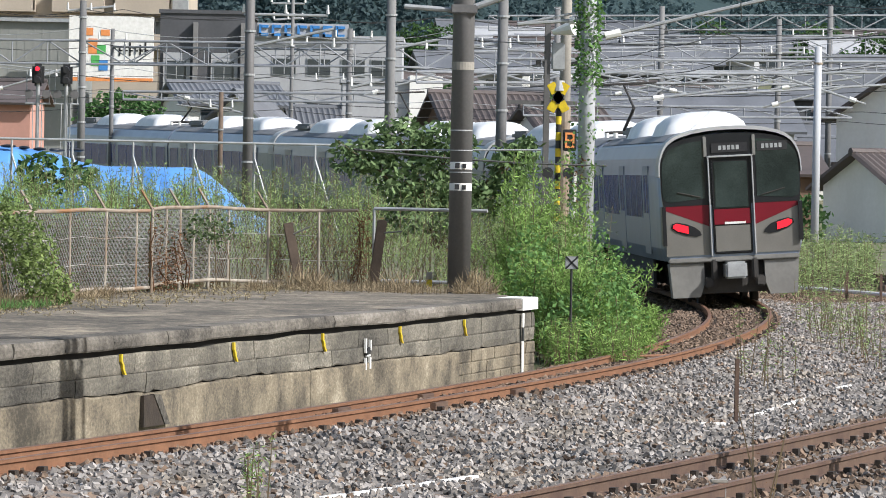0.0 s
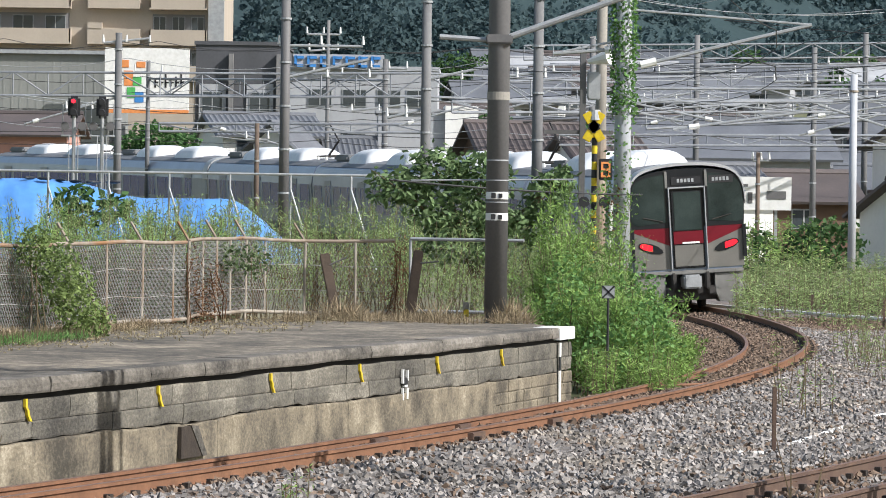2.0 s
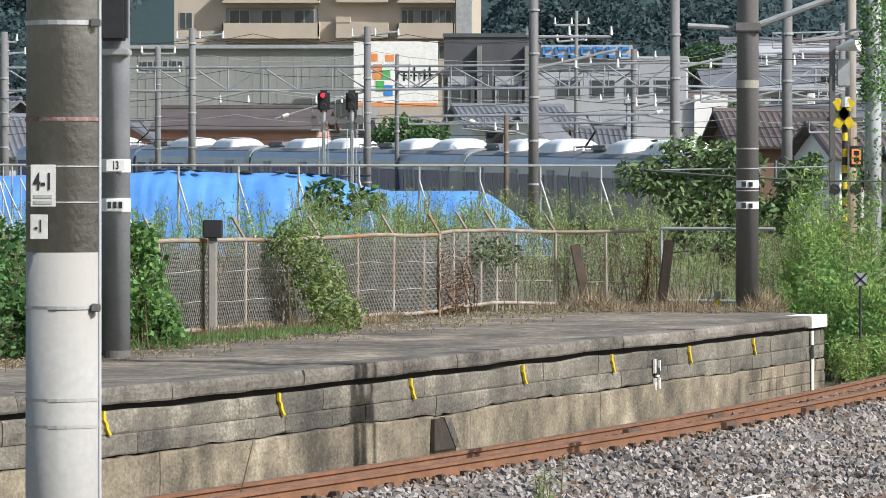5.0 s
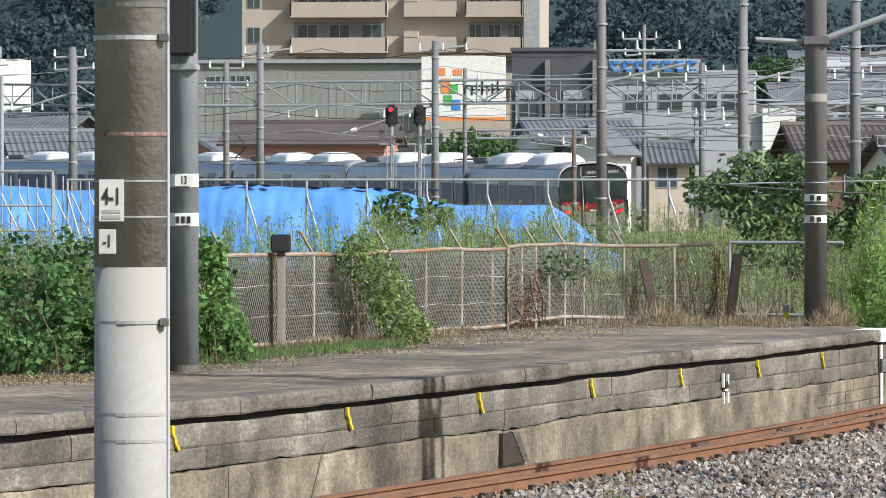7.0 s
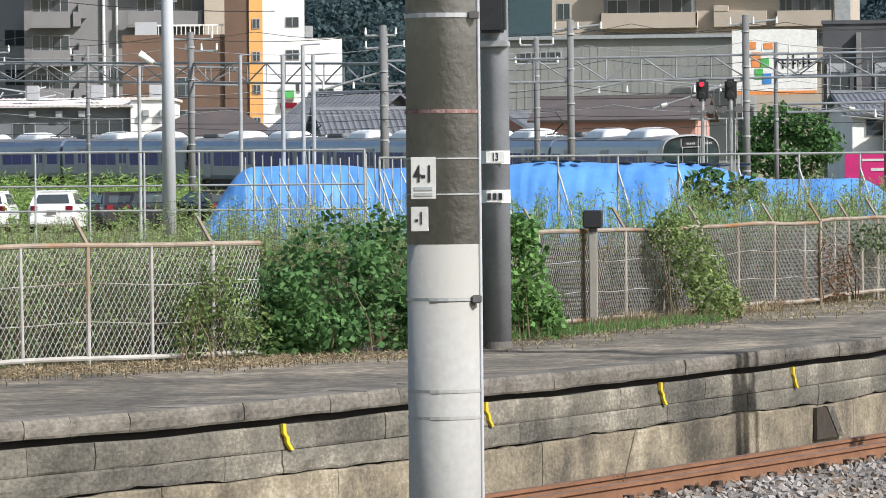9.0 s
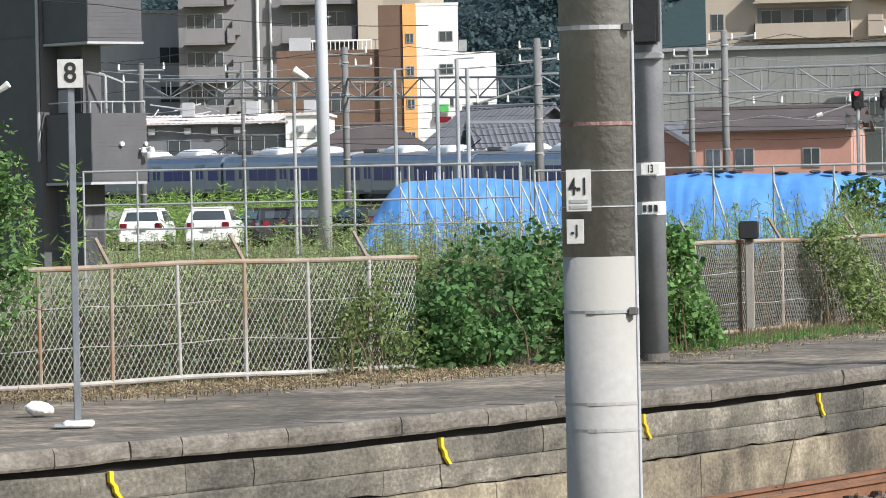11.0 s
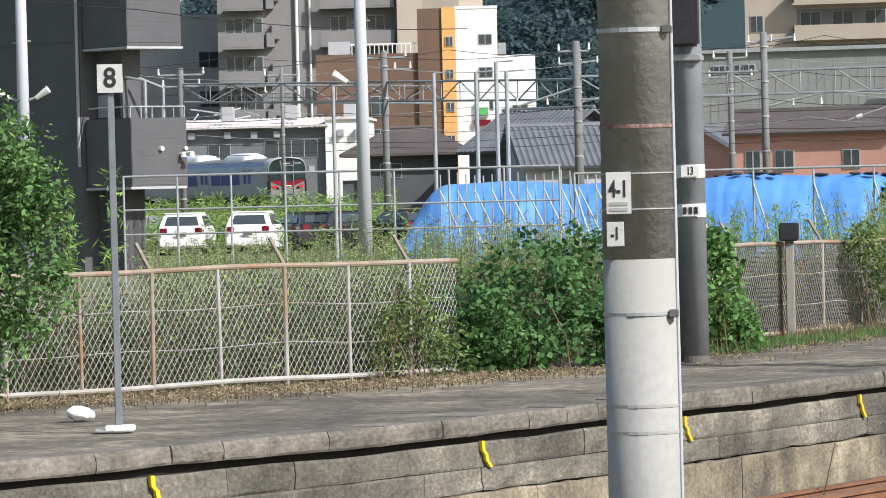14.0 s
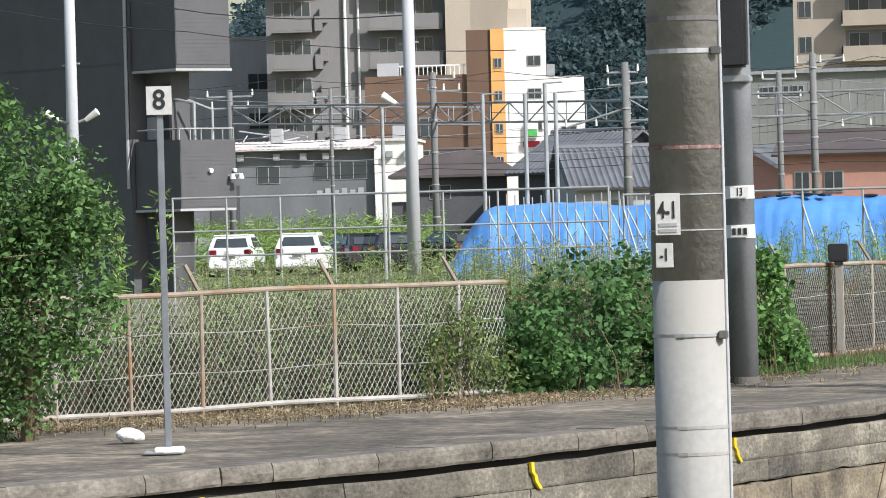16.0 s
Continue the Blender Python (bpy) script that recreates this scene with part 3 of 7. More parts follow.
M_BROW = mat("brow_grey", (0.42, 0.43, 0.43), (0.34, 0.345, 0.35), rough=0.45, scale=2, bump=0.02)
# window blue stands in for reflected sky, with little true gloss
M_BLUEWIN = mat("sky_blue_window", (0.02, 0.035, 0.19), (0.03, 0.05, 0.25), rough=0.15, scale=0.6, bump=0, spec=0.35)


def shell(length, cab):
    """The car's tube: half-width by height, narrowing at a cab's end."""
    prof = [(1.40, 0.98), (1.475, 1.25), (1.475, 2.75), (1.42, 3.10), (1.27, 3.38), (1.0, 3.53), (0.5, 3.62), (0, 3.64)]
    prof = prof + [(-a, z) for a, z in prof[-2::-1]]
    st = [(-length / 2, 1.0, 0.0)]
    if cab:
        st = [(-length / 2 - 0.02, 0.93, 0.07), (-length / 2 + 0.1, 0.955, 0.045), (-length / 2 + 0.35, 0.985, 0.015), (-length / 2 + 0.9, 1.0, 0.0)]
    st.append((length / 2, 1.0, 0.0))
    V, Fc = [], []
    n = len(prof)
    for y, k, dz in st:
        V += [(a * k, y, z - dz * (z - 0.98) / 2.6 * 1.6) for a, z in prof]
    for i in range(len(st) - 1):
        for j in range(n - 1):
            a = i * n + j
            Fc.append((a, a + 1, a + n + 1, a + n))
        Fc.append((i * n + n - 1, i * n, i * n + n, i * n + 2 * n - 1))
    Fc.append(tuple(range(n)))
    Fc.append(tuple(range((len(st) - 1) * n, len(st) * n))[::-1])
    return V, [], Fc


def build_car(cab, label):
    L = 19.5
    car = thing("train_car", pose(0, 0, 0), label, "train", "cars of the departing train")
    body = part("body", shell(L, cab), M_STAINLESS, car)
    part("roof_cover", extrude_profile([(-1.2, 3.44), (-0.9, 3.585), (0, 3.665), (0.9, 3.585), (1.2, 3.44)], [((0, -L / 2 + 0.3, 0), (1, 0)), ((0, L / 2 - 0.1, 0), (1, 0))], closed=False), M_ROOF, car, "grey ribbed roof")
    for y in (-3.6, 3.6):
        V, Fc = [], []
        nu, nv = 15, 13
        for a in range(nu):
            u = -1 + 2 * a / (nu - 1)
            for b in range(nv):
                v = -1 + 2 * b / (nv - 1)
                hgt = (1 - abs(u) ** 6) * (1 - abs(v) ** 3.2)
                V.append((v * 1.0, y + u * 1.9, 3.42 + 0.64 * max(hgt, 0) ** 0.55))
        for a in range(nu - 1):
            for b in range(nv - 1):
                q = a * nv + b
                Fc.append((q, q + 1, q + nv + 1, q + nv))
        part("air_conditioner", (V, [], Fc), M_AC, car, "white rounded roof cooler", smooth=True)
    for y, w in ((7.9, 1.3),) if cab else ((-7.9, 1.3),):
        part("roof_box", boxes((-0.7, 0.7, y - w, y + w, 3.6, 3.86), bevel=0.08), M_ROOF, car)
    for side in (-1, 1):
        for y in (-6.6, 0.0, 6.6):
            dr = part("side_door", boxes((side * 1.472, side * 1.486, y - 0.65, y + 0.65, 1.1, 2.95)), M_STAINLESS, car)
            for q in (-0.32, 0.32):
                part("pane", boxes((side * 1.486, side * 1.492, y + q - 0.22, y + q + 0.22, 1.95, 2.75)), M_BLUEWIN, dr)
        for y in (-8.6, -3.3, 3.3, 8.6) if not cab else (-3.3, 3.3, 8.6):
            w = 2.2 if abs(y) < 5 else 0.75
            wi = part("side_window", boxes((side * 1.47, side * 1.484, y - w, y + w, 1.85, 2.75)), M_BLUEWIN, car, "dark window with reflected sky blue in its colour")
            for q in np.arange(-w, w + 0.01, w * 2 / (3 if w > 1 else 1)):
                part("mullion", boxes((side * 1.484, side * 1.492, y + q - 0.03, y + q + 0.03, 1.85, 2.75)), M_STAINLESS, wi)
        part("side_skirt", boxes((side * 1.30, side * 1.36, -L / 2 + 3.6, L / 2 - 3.6, 0.35, 0.98)), M_UNDER, car)
    for y in (-6.9, 6.9):
        bg = part("bogie", boxes((-1.05, -0.85, y - 1.5, y + 1.5, 0.38, 0.72), (0.85, 1.05, y - 1.5, y + 1.5, 0.38, 0.72), (-0.9, 0.9, y - 0.3, y + 0.3, 0.4, 0.85), bevel=0.03), M_UNDER, car)
        for q in (-1.05, 1.05):
            for a in (-0.56, 0.56):
                part("wheel", rods(((a - 0.06, y + q, 0.43), (a + 0.06, y + q, 0.43), 0.43), n=18), M_UNDER, bg, "worn steel wheel")
    part("underfloor_box", boxes((-1.1, 1.1, -4.6, -0.4, 0.4, 0.98), (-1.1, 1.1, 0.4, 4.6, 0.45, 0.98), bevel=0.04), M_UNDER, car)
    e = -L / 2
    if cab:
        # rear face, looking along -y
        mask = [(1.40, 2.10), (1.43, 2.4), (1.43, 2.8), (1.415, 3.0), (1.37, 3.16), (1.29, 3.29), (1.16, 3.39), (0.95, 3.46), (0.68, 3.51), (0.35, 3.54), (0, 3.55)]
        mask = mask + [(-a, z) for a, z in mask[-2::-1]]
        def slab(poly, y0, y1):
            n = len(poly)
            V = [(a, y, z) for y in (y0, y1) for a, z in poly]
            return V, [], [tuple(range(n)), tuple(range(n, 2 * n))[::-1]] + [(i, i + n, (i + 1) % n + n, (i + 1) % n) for i in range(n)]
        ms = part("windscreen_mask", slab(mask, e - 0.055, e + 0.1), M_MASK, car, "glossy black windscreen surround")
        for q in (-1, 1):
            part("windscreen", slab([(q * a, z) for a, z in ((0.53, 2.24), (1.25, 2.18), (1.36, 2.22), (1.405, 2.34), (1.405, 2.8), (1.385, 3.0), (1.34, 3.13), (1.25, 3.25), (1.1, 3.33), (0.85, 3.39), (0.53, 3.42))], e - 0.064, e - 0.05), M_CABGLASS, ms)
            part("pillar", boxes((q * 0.5 - 0.035, q * 0.5 + 0.035, e - 0.085, e - 0.05, 3.08, 3.5), bevel=0.01), M_SKIRT, ms, "grey pillar beside the display")
            part("wiper", rods(((q * 0.62, e - 0.075, 2.26), (q * 1.1, e - 0.075, 2.38), 0.012), n=5), M_UNDER, ms)
        for a0, a1 in ((0.56, 1.2), (-0.38, 0.38)):
            part("destination_display", boxes((a0, a1, e - 0.07, e - 0.05, 3.15, 3.36), bevel=0.01), M_BLACK, ms)
        for k in range(5):
            part("writing_bar", boxes((0.66 + k * 0.09, 0.72 + k * 0.09, e - 0.074, e - 0.069, 3.21, 3.30)), M_STEEL, ms)
            part("writing_bar", boxes((-0.22 + k * 0.09, -0.16 + k * 0.09, e - 0.074, e - 0.069, 3.21, 3.30)), M_STEEL, ms)
        for q in (-1, 1):
            part("red_panel", slab([(q * 0.47, 2.17), (q * 1.35, 2.12), (q * 1.37, 2.02), (q * 0.47, 1.66)], e - 0.05, e + 0.1), M_RED, car, "deep red painted panel")
            part("lamp_panel", slab([(q * 0.47, 1.66), (q * 1.37, 2.02), (q * 1.37, 1.08), (q * 0.47, 1.08)], e - 0.045, e + 0.1), M_SILVER, car, "silver-grey painted panel")
            lamp = part("lamp_housing", slab([(q * 0.64, 1.49), (q * 0.67, 1.57), (q * 0.78, 1.66), (q * 0.95, 1.73), (q * 1.14, 1.77), (q * 1.24, 1.74), (q * 1.26, 1.66), (q * 1.16, 1.57), (q * 0.95, 1.49), (q * 0.75, 1.46)], e - 0.06, e - 0.02), M_MASK, car)
            part("tail_lamp", slab([(q * 0.91, 1.53), (q * 0.91, 1.68), (q * 1.14, 1.745), (q * 1.21, 1.72), (q * 1.225, 1.66), (q * 1.13, 1.59)], e - 0.075, e - 0.03), M_TAIL, lamp, "lit red tail lamp")
            part("corner_guard", slab([(q * 1.36, 1.3), (q * 1.44, 1.3), (q * 1.44, 2.1), (q * 1.36, 2.1)], e - 0.12, e + 0.3), M_MASK, car, "black rubber corner guard")
            part("front_skirt", slab([(q * 0.62, 0.92), (q * 1.33, 0.92), (q * 1.28, 0.22), (q * 0.72, 0.22), (q * 0.62, 0.5)], e - 0.03, e + 0.5), M_SKIRT, car, "pale grey skirt plate")
        rim = [(1.47, 2.72), (1.46, 2.95), (1.43, 3.12), (1.37, 3.28), (1.28, 3.41), (1.15, 3.51), (1.0, 3.575), (0.75, 3.64), (0.5, 3.675), (0.25, 3.695), (0, 3.70)]
        rim = rim + [(-a, z) for a, z in rim[-2::-1]]
        inn = [(a * 0.985, z - 0.075 * (z - 2.4) / 1.3) for a, z in rim]
        part("roof_brow", slab(rim + inn[::-1], e - 0.085, e + 0.7), M_BROW, car, "pale grey roof brow over the cab")
        part("bumper_bar", boxes((-1.34, 1.34, e - 0.09, e + 0.1, 0.93, 1.03), bevel=0.02), M_SKIRT, car)
        # added dark box in place of the shade beneath the cab end
        part("underbody_shade", boxes((-1.2, 1.2, e + 0.15, e + 1.2, 0.28, 0.95)), M_UNDER, car)
        door = part("gangway_door", boxes((-0.40, 0.40, e - 0.075, e + 0.05, 1.08, 3.02), bevel=0.02), M_MASK, car, "dark gangway door with large window")
        part("door_window", boxes((-0.345, 0.345, e - 0.09, e - 0.06, 2.02, 2.97), bevel=0.02), M_CABGLASS, door)
        part("red_panel", boxes((-0.38, 0.38, e - 0.085, e - 0.06, 1.68, 2.01), bevel=0.01), M_RED, door)
        part("lower_panel", boxes((-0.37, 0.37, e - 0.083, e - 0.06, 1.12, 1.675), bevel=0.015), M_SILVER, door)
        part("writing_bar", boxes((-0.16, 0.27, e - 0.092, e - 0.08, 1.69, 1.735)), M_WHITE, door)
        for q in (-0.45, 0.45):
            part("gangway_rail", boxes((q - 0.014, q + 0.014, e - 0.13, e, 1.05, 3.10), bevel=0.006), M_BROW, car, "bright metal gangway frame")
        part("gangway_rail", boxes((-0.475, 0.475, e - 0.13, e, 3.06, 3.10), bevel=0.01), M_BROW, car, "bright metal gangway frame")
        part("coupler", boxes((-0.22, 0.22, e - 0.45, e + 0.2, 0.58, 0.92), (-0.14, 0.14, e - 0.2, e + 0.6, 0.62, 0.88), bevel=0.04), M_STEEL, car, "steel automatic coupler head")
        for q in (-0.42, 0.42):
            part("hose", boxes((q - 0.06, q + 0.06, e - 0.16, e, 0.55, 0.98), (q * 1.25 - 0.1, q * 1.25 + 0.1, e - 0.12, e + 0.05, 0.4, 0.62), bevel=0.03), M_UNDER, car)
    else:
        # folded single-arm current collector
        pan = part("pantograph", rods(((-0.5, 6.6, 3.75), (0.5, 6.6, 3.75), 0.04), ((-0.5, 8.0, 3.75), (0.5, 8.0, 3.75), 0.04), ((0, 6.6, 3.8), (0, 8.3, 4.35), 0.04), ((0, 8.3, 4.35), (0, 6.9, 4.95), 0.03), n=6), M_UNDER, car, "dark raised single-arm pantograph")
        part("contact_strip", rods(((-0.8, 6.9, 4.98), (0.8, 6.9, 4.98), 0.03), ((-0.8, 7.15, 4.98), (0.8, 7.15, 4.98), 0.03), n=6), M_UNDER, pan)
        for q in (-0.45, 0.45):
            part("insulator", rods(((q, 6.6, 3.6), (q, 6.6, 3.75), 0.06), ((q, 8.0, 3.6), (q, 8.0, 3.75), 0.06), n=8), M_WHITE, pan)
        part("gangway_bellows", boxes((-0.55, 0.55, e - 0.45, e, 1.0, 3.1), bevel=0.05), M_UNDER, car, "black folded gangway bellows")
    return car


car_a = build_car(True, "silver commuter train car with black and red cab end")
car_b = build_car(False, "silver commuter train car with dark blue windows")
cars = [(car_a, 0)]
cars.append((car_b, 180))
for k in (1, 2):
    cars.append((copy_thing(car_a, pose(0, 0, 0)), 0))
    cars.append((copy_thing(car_b, pose(0, 0, 0)), 180))


def tail_at(t):
    """Distance of the tail along the track: pulling away, then steady."""
    u = np.linspace(0, t, 61)
    v = 9.5 + 10.1 * smooth01(0.6, 8.2, u)
    return 2.2 + float(np.sum((v[1:] + v[:-1]) / 2) * t / 60)


def car_pose(t, k, flip):
    s = tail_at(t) + 9.85 + 20.0 * k
    a, b = on_track(s - 6.9), on_track(s + 6.9)
    d = Vector((b[0] - a[0], b[1] - a[1], b[2] - a[2]))
    yaw = math.degrees(math.atan2(-d.x, d.y))
    pitch = math.degrees(math.asin(d.z / d.length))
    c = ((a[0] + b[0]) / 2, (a[1] + b[1]) / 2, (a[2] + b[2]) / 2)
    lean = 4.0 * float(np.clip(1 - (s - 60) / 120, 0.3, 1))
    return pose(*c, 0, 0, yaw) @ pose(0, 0, 0, pitch, -lean, 0) @ pose(0, 0, 0, 0, 0, flip)


def motions():
    for k, (ob, flip) in enumerate(cars):
        walk(ob, [(t, car_pose(t, k, flip)) for t in np.arange(0, 16.01, 0.5)])


# ---- fences behind the platform ----
def run_at(P, d):
    seg = np.concatenate([[0], np.cumsum(np.hypot(*np.diff(P, axis=0).T))])
    return np.interp(d, seg, P[:, 0]), np.interp(d, seg, P[:, 1]), seg[-1]


def chain_fence(line, z0, top, spacing, label, arms=3, sag=0.0, mesh_pitch=0.068, rail_m=None, post_m=None, seed=0, wires=2, start=0.0, wire_m=None):
    P = along(line, 0.2)
    rng = np.random.default_rng(seed)
    length = run_at(P, 0)[2]
    f = thing("chain_link_fence", pose(P[0][0], P[0][1], 0), label, "fence")
    ox, oy = P[0]

    def at(d, z):
        x, y, _ = run_at(P, d)
        return (x - ox, y - oy, z)

    def lift(d):
        return sag * math.sin(d * 0.9 + seed) + 0.5 * sag * math.sin(d * 2.3)
    for z, r, m in ((z0 + top, 0.026, rail_m or M_RUST), (z0 + 0.14, 0.026, post_m or M_FENCE)):
        bm = tube([at(a, z + lift(a)) for a in np.append(np.arange(0, length, 0.6), length)], r, 8)
        part("rail", bm, m, f, "rust-streaked horizontal pipe")
    k = 0
    for d in np.arange(start, length, spacing):
        j = rng.uniform(-0.03, 0.03)
        w = 0.023 if k % arms == 0 else 0.020
        foot = at(d, z0 - (0.12 if k % arms == 0 else -0.1) + (0 if k % arms == 0 else lift(d)))
        part("post", rods((foot, at(d + j, z0 + top + lift(d)), w), n=8), post_m or (M_RUST, M_FENCE, M_FENCE)[int(rng.integers(3))], f)
        if arms < 50 and k % arms == 0:
            a = at(d, z0 + top + lift(d))
            part("slanting_arm", rods((a, (a[0] - 0.17, a[1] + 0.12, a[2] + 0.27), 0.021), n=6), M_RUST, f)
        k += 1
    # woven wire: two sets of slanting wires
    V, Fc = [], []
    h = top - 0.12
    r = 0.0016 if arms > 50 else 0.0024 if wire_m else 0.0029
    for sgn in (-1, 1):
        for d in np.arange(-0.9, length + 0.9, mesh_pitch):
            d0, d1 = d, d + sgn * h * 0.62
            a0, a1 = 0.0, 1.0
            lo_, hi_ = min(d0, d1), max(d0, d1)
            if hi_ <= 0 or lo_ >= length:
                continue
            if d0 < 0 or d0 > length:
                a0 = ((0 if d0 < 0 else length) - d0) / (d1 - d0)
            if d1 < 0 or d1 > length:
                a1 = ((0 if d1 < 0 else length) - d0) / (d1 - d0)
            for q in range(3):
                u, v = a0 + (a1 - a0) * q / 3, a0 + (a1 - a0) * (q + 1) / 3
                e0, e1 = d0 + (d1 - d0) * u, d0 + (d1 - d0) * v
                A, B = at(e0, z0 + 0.11 + h * u + lift(e0)), at(e1, z0 + 0.11 + h * v + lift(e1))
                i = len(V)
                for Q in (A, B):
                    V += [(Q[0] - r * sgn, Q[1] + 0.004 * sgn, Q[2]), (Q[0] + r * sgn, Q[1] + 0.004 * sgn, Q[2] - r), (Q[0], Q[1] + 0.004 * sgn - 2 * r, Q[2] + r)]
                Fc += [(i, i + 1, i + 4, i + 3), (i + 1, i + 2, i + 5, i + 4), (i + 2, i, i + 3, i + 5)]
    part("wire_mesh", (V, [], Fc), wire_m or M_WIRE, f, "rusty woven chain-link wire")
    for q in range(1, wires + 1):
        z = z0 + 0.1 + (top - 0.1) * q / (wires + 1)
        bm = tube([at(a, z + lift(a) + 0.015 * math.sin(a * 3)) for a in np.append(np.arange(0, length, 0.4), length)], 0.0045, 5)
        part("tension_wire", bm, M_FENCE, f)
    return f


chain_fence(FENCE[:3] + [(-8.6, 45.4)], 0.76, 1.25, 0.83, "old chain-link fence with rusty pipe rails behind the platform", arms=2, seed=2, sag=0.012, start=0.12, wire_m=M_WIRE_PALE)
chain_fence([(-7.15, 50.2)] + FENCE[4:8] + [(-4.15, 64.4)], 0.76, 1.23, 1.5, "leaning chain-link fence with rusty posts beside the platform", arms=2, seed=4, sag=0.014, mesh_pitch=0.066, post_m=M_POST_OLD, start=0.2)
chain_fence([(-4.15, 64.4), (-3.45, 68.0), (-2.9, 68.85), (-1.15, 69.1)], 0.78, 1.23, 0.80, "chain-link fence overgrown with dry brown creeper", seed=6, sag=0.02, mesh_pitch=0.066, arms=2, post_m=M_POST_OLD)
chain_fence([(-1.06, 69.05), (0.79, 68.5)], 0.80, 1.24, 1.915, "pale galvanised chain-link panel at the platform's end", arms=99, seed=8, mesh_pitch=0.09, rail_m=M_STEEL, post_m=M_STEEL, wires=0)


# ---- poles, posts and signs on the platform ----
def pole_shaft(t, z0, z1, r0, r1, m, bands=(), n=24, name="shaft"):
    sh = part(name, rods(((0, 0, z0), (0, 0, z1), r0, r1), n=n), m, t, smooth=True)
    for z, h, mm in bands:
        r = r0 + (r1 - r0) * (z - z0) / (z1 - z0) + 0.006
        part("band", rods(((0, 0, z - h / 2), (0, 0, z + h / 2), r, r), n=n), mm, t)
    return sh


def plate(t, x, y, z, w, h, m=None, text="", size=0.1, bars=0, yaw=0.0):
    """A thin plate facing -y with writing."""
    base = part("plate", boxes((-w / 2, w / 2, -0.006, 0.006, -h / 2, h / 2), bevel=0.002), m or M_WHITE, t, "white enamel plate with black characters" if text else "")
    base.matrix_basis = pose(x, y, z, 0, 0, yaw)
    if text:
        cu = bpy.data.curves.new("characters", "FONT")
        cu.body, cu.size, cu.align_x, cu.align_y, cu.extrude, cu.offset = text, size, "CENTER", "CENTER", 0.001, size * 0.02
        tmp = new("lettering_curve", cu)
        bpy.context.view_layer.update()
        me = bpy.data.meshes.new_from_object(tmp.evaluated_get(bpy.context.evaluated_depsgraph_get()))
        bpy.data.objects.remove(tmp)
        me.materials.clear()
        me.materials.append(M_BLACK)
        o = new("lettering", me)
        o.parent, o.matrix_basis = base, pose(0, -0.009, h * 0.08 if bars else 0, 90, 0, 0) @ Matrix.Diagonal((0.62 if len(text) > 1 else 0.95, 1, 1, 1))
    for i in range(bars):
        b = part("writing_bar", boxes((-w * 0.36, w * 0.36, -0.010, -0.006, -h * 0.43 + i * 0.028, -h * 0.43 + i * 0.028 + 0.016)), M_STEEL, base)
    return base


M_POLE_LIGHT = mat("whitewashed_concrete", (0.345, 0.34, 0.325), (0.25, 0.245, 0.23), rough=0.9, scale=2.2, fine=25, bump=0.12, streak=0.15, c=(0.30, 0.29, 0.265))
M_CAP = mat("pole_paint_dark", (0.14, 0.128, 0.115), (0.11, 0.10, 0.09), rough=0.85, scale=2, fine=25, bump=0.12)

M_POLE_OLIVE = mat("lichened_concrete", (0.275, 0.268, 0.25), (0.18, 0.174, 0.16), rough=0.95, scale=5, fine=30, bump=0.25, c=(0.205, 0.20, 0.182))
M_ROPE = mat("twisted_tape", (0.30, 0.22, 0.20), (0.13, 0.05, 0.045), rough=0.8, scale=22, fine=60, bump=0.3)

M_PLATE = mat("dull_enamel", (0.56, 0.555, 0.535), (0.45, 0.44, 0.42), rough=0.5, scale=9, fine=40, bump=0.03)
near = thing("catenary_pole", pose(-3.27, 22.0, 0), "thick grey concrete catenary pole whitewashed on its lower half", "pole")
pole_shaft(near, -0.3, 2.30, 0.184, 0.181, M_POLE_LIGHT, name="whitewashed_foot")
pole_shaft(near, 2.30, 9.0, 0.1816, 0.166, M_POLE_OLIVE, [(3.42, 0.022, M_STEEL), (2.95, 0.018, M_ROPE), (2.72, 0.006, M_STEEL), (2.545, 0.006, M_STEEL), (4.0, 0.03, M_STEEL), (3.58, 0.022, M_POLE_DARK)], name="upper_shaft")
for z, m, w in ((2.03, M_STEEL, 0.187), (1.58, M_POLE_LIGHT, 0.1848), (1.45, M_POLE_LIGHT, 0.1848)):
    part("band", rods(((0, 0, z - 0.008), (0, 0, z + 0.008), w, w), n=24), m, near, "thin strap round the pole")
part("strap_buckle", boxes((0.15, 0.20, -0.12, -0.07, 3.40, 3.44), (0.155, 0.2, -0.12, -0.07, 2.01, 2.05), bevel=0.005), M_POLE_DARK, near)
plate(near, -0.068, -0.19, 2.625, 0.122, 0.205, M_PLATE, text="4-1", size=0.115, bars=2, yaw=6)
plate(near, -0.088, -0.19, 2.425, 0.085, 0.12, M_PLATE, text="-1", size=0.085, yaw=4)
part("conduit", rods(((0.187, -0.02, 0.2), (0.18, -0.02, 8.5), 0.009), n=8), M_POLE_WHITE, near, "white cable conduit")

M_POLE_SLATE = mat("slate_paint", (0.26, 0.27, 0.285), (0.18, 0.188, 0.20), rough=0.6, scale=2.0, fine=25, bump=0.1)
p13 = thing("catenary_pole", pose(-6.59, 48.2, 0), "slate-grey steel catenary pole with number plates beside the fence", "pole")
pole_shaft(p13, 0.78, 10.0, 0.158, 0.145, M_POLE_SLATE, [(0.84, 0.1, M_CAP)])
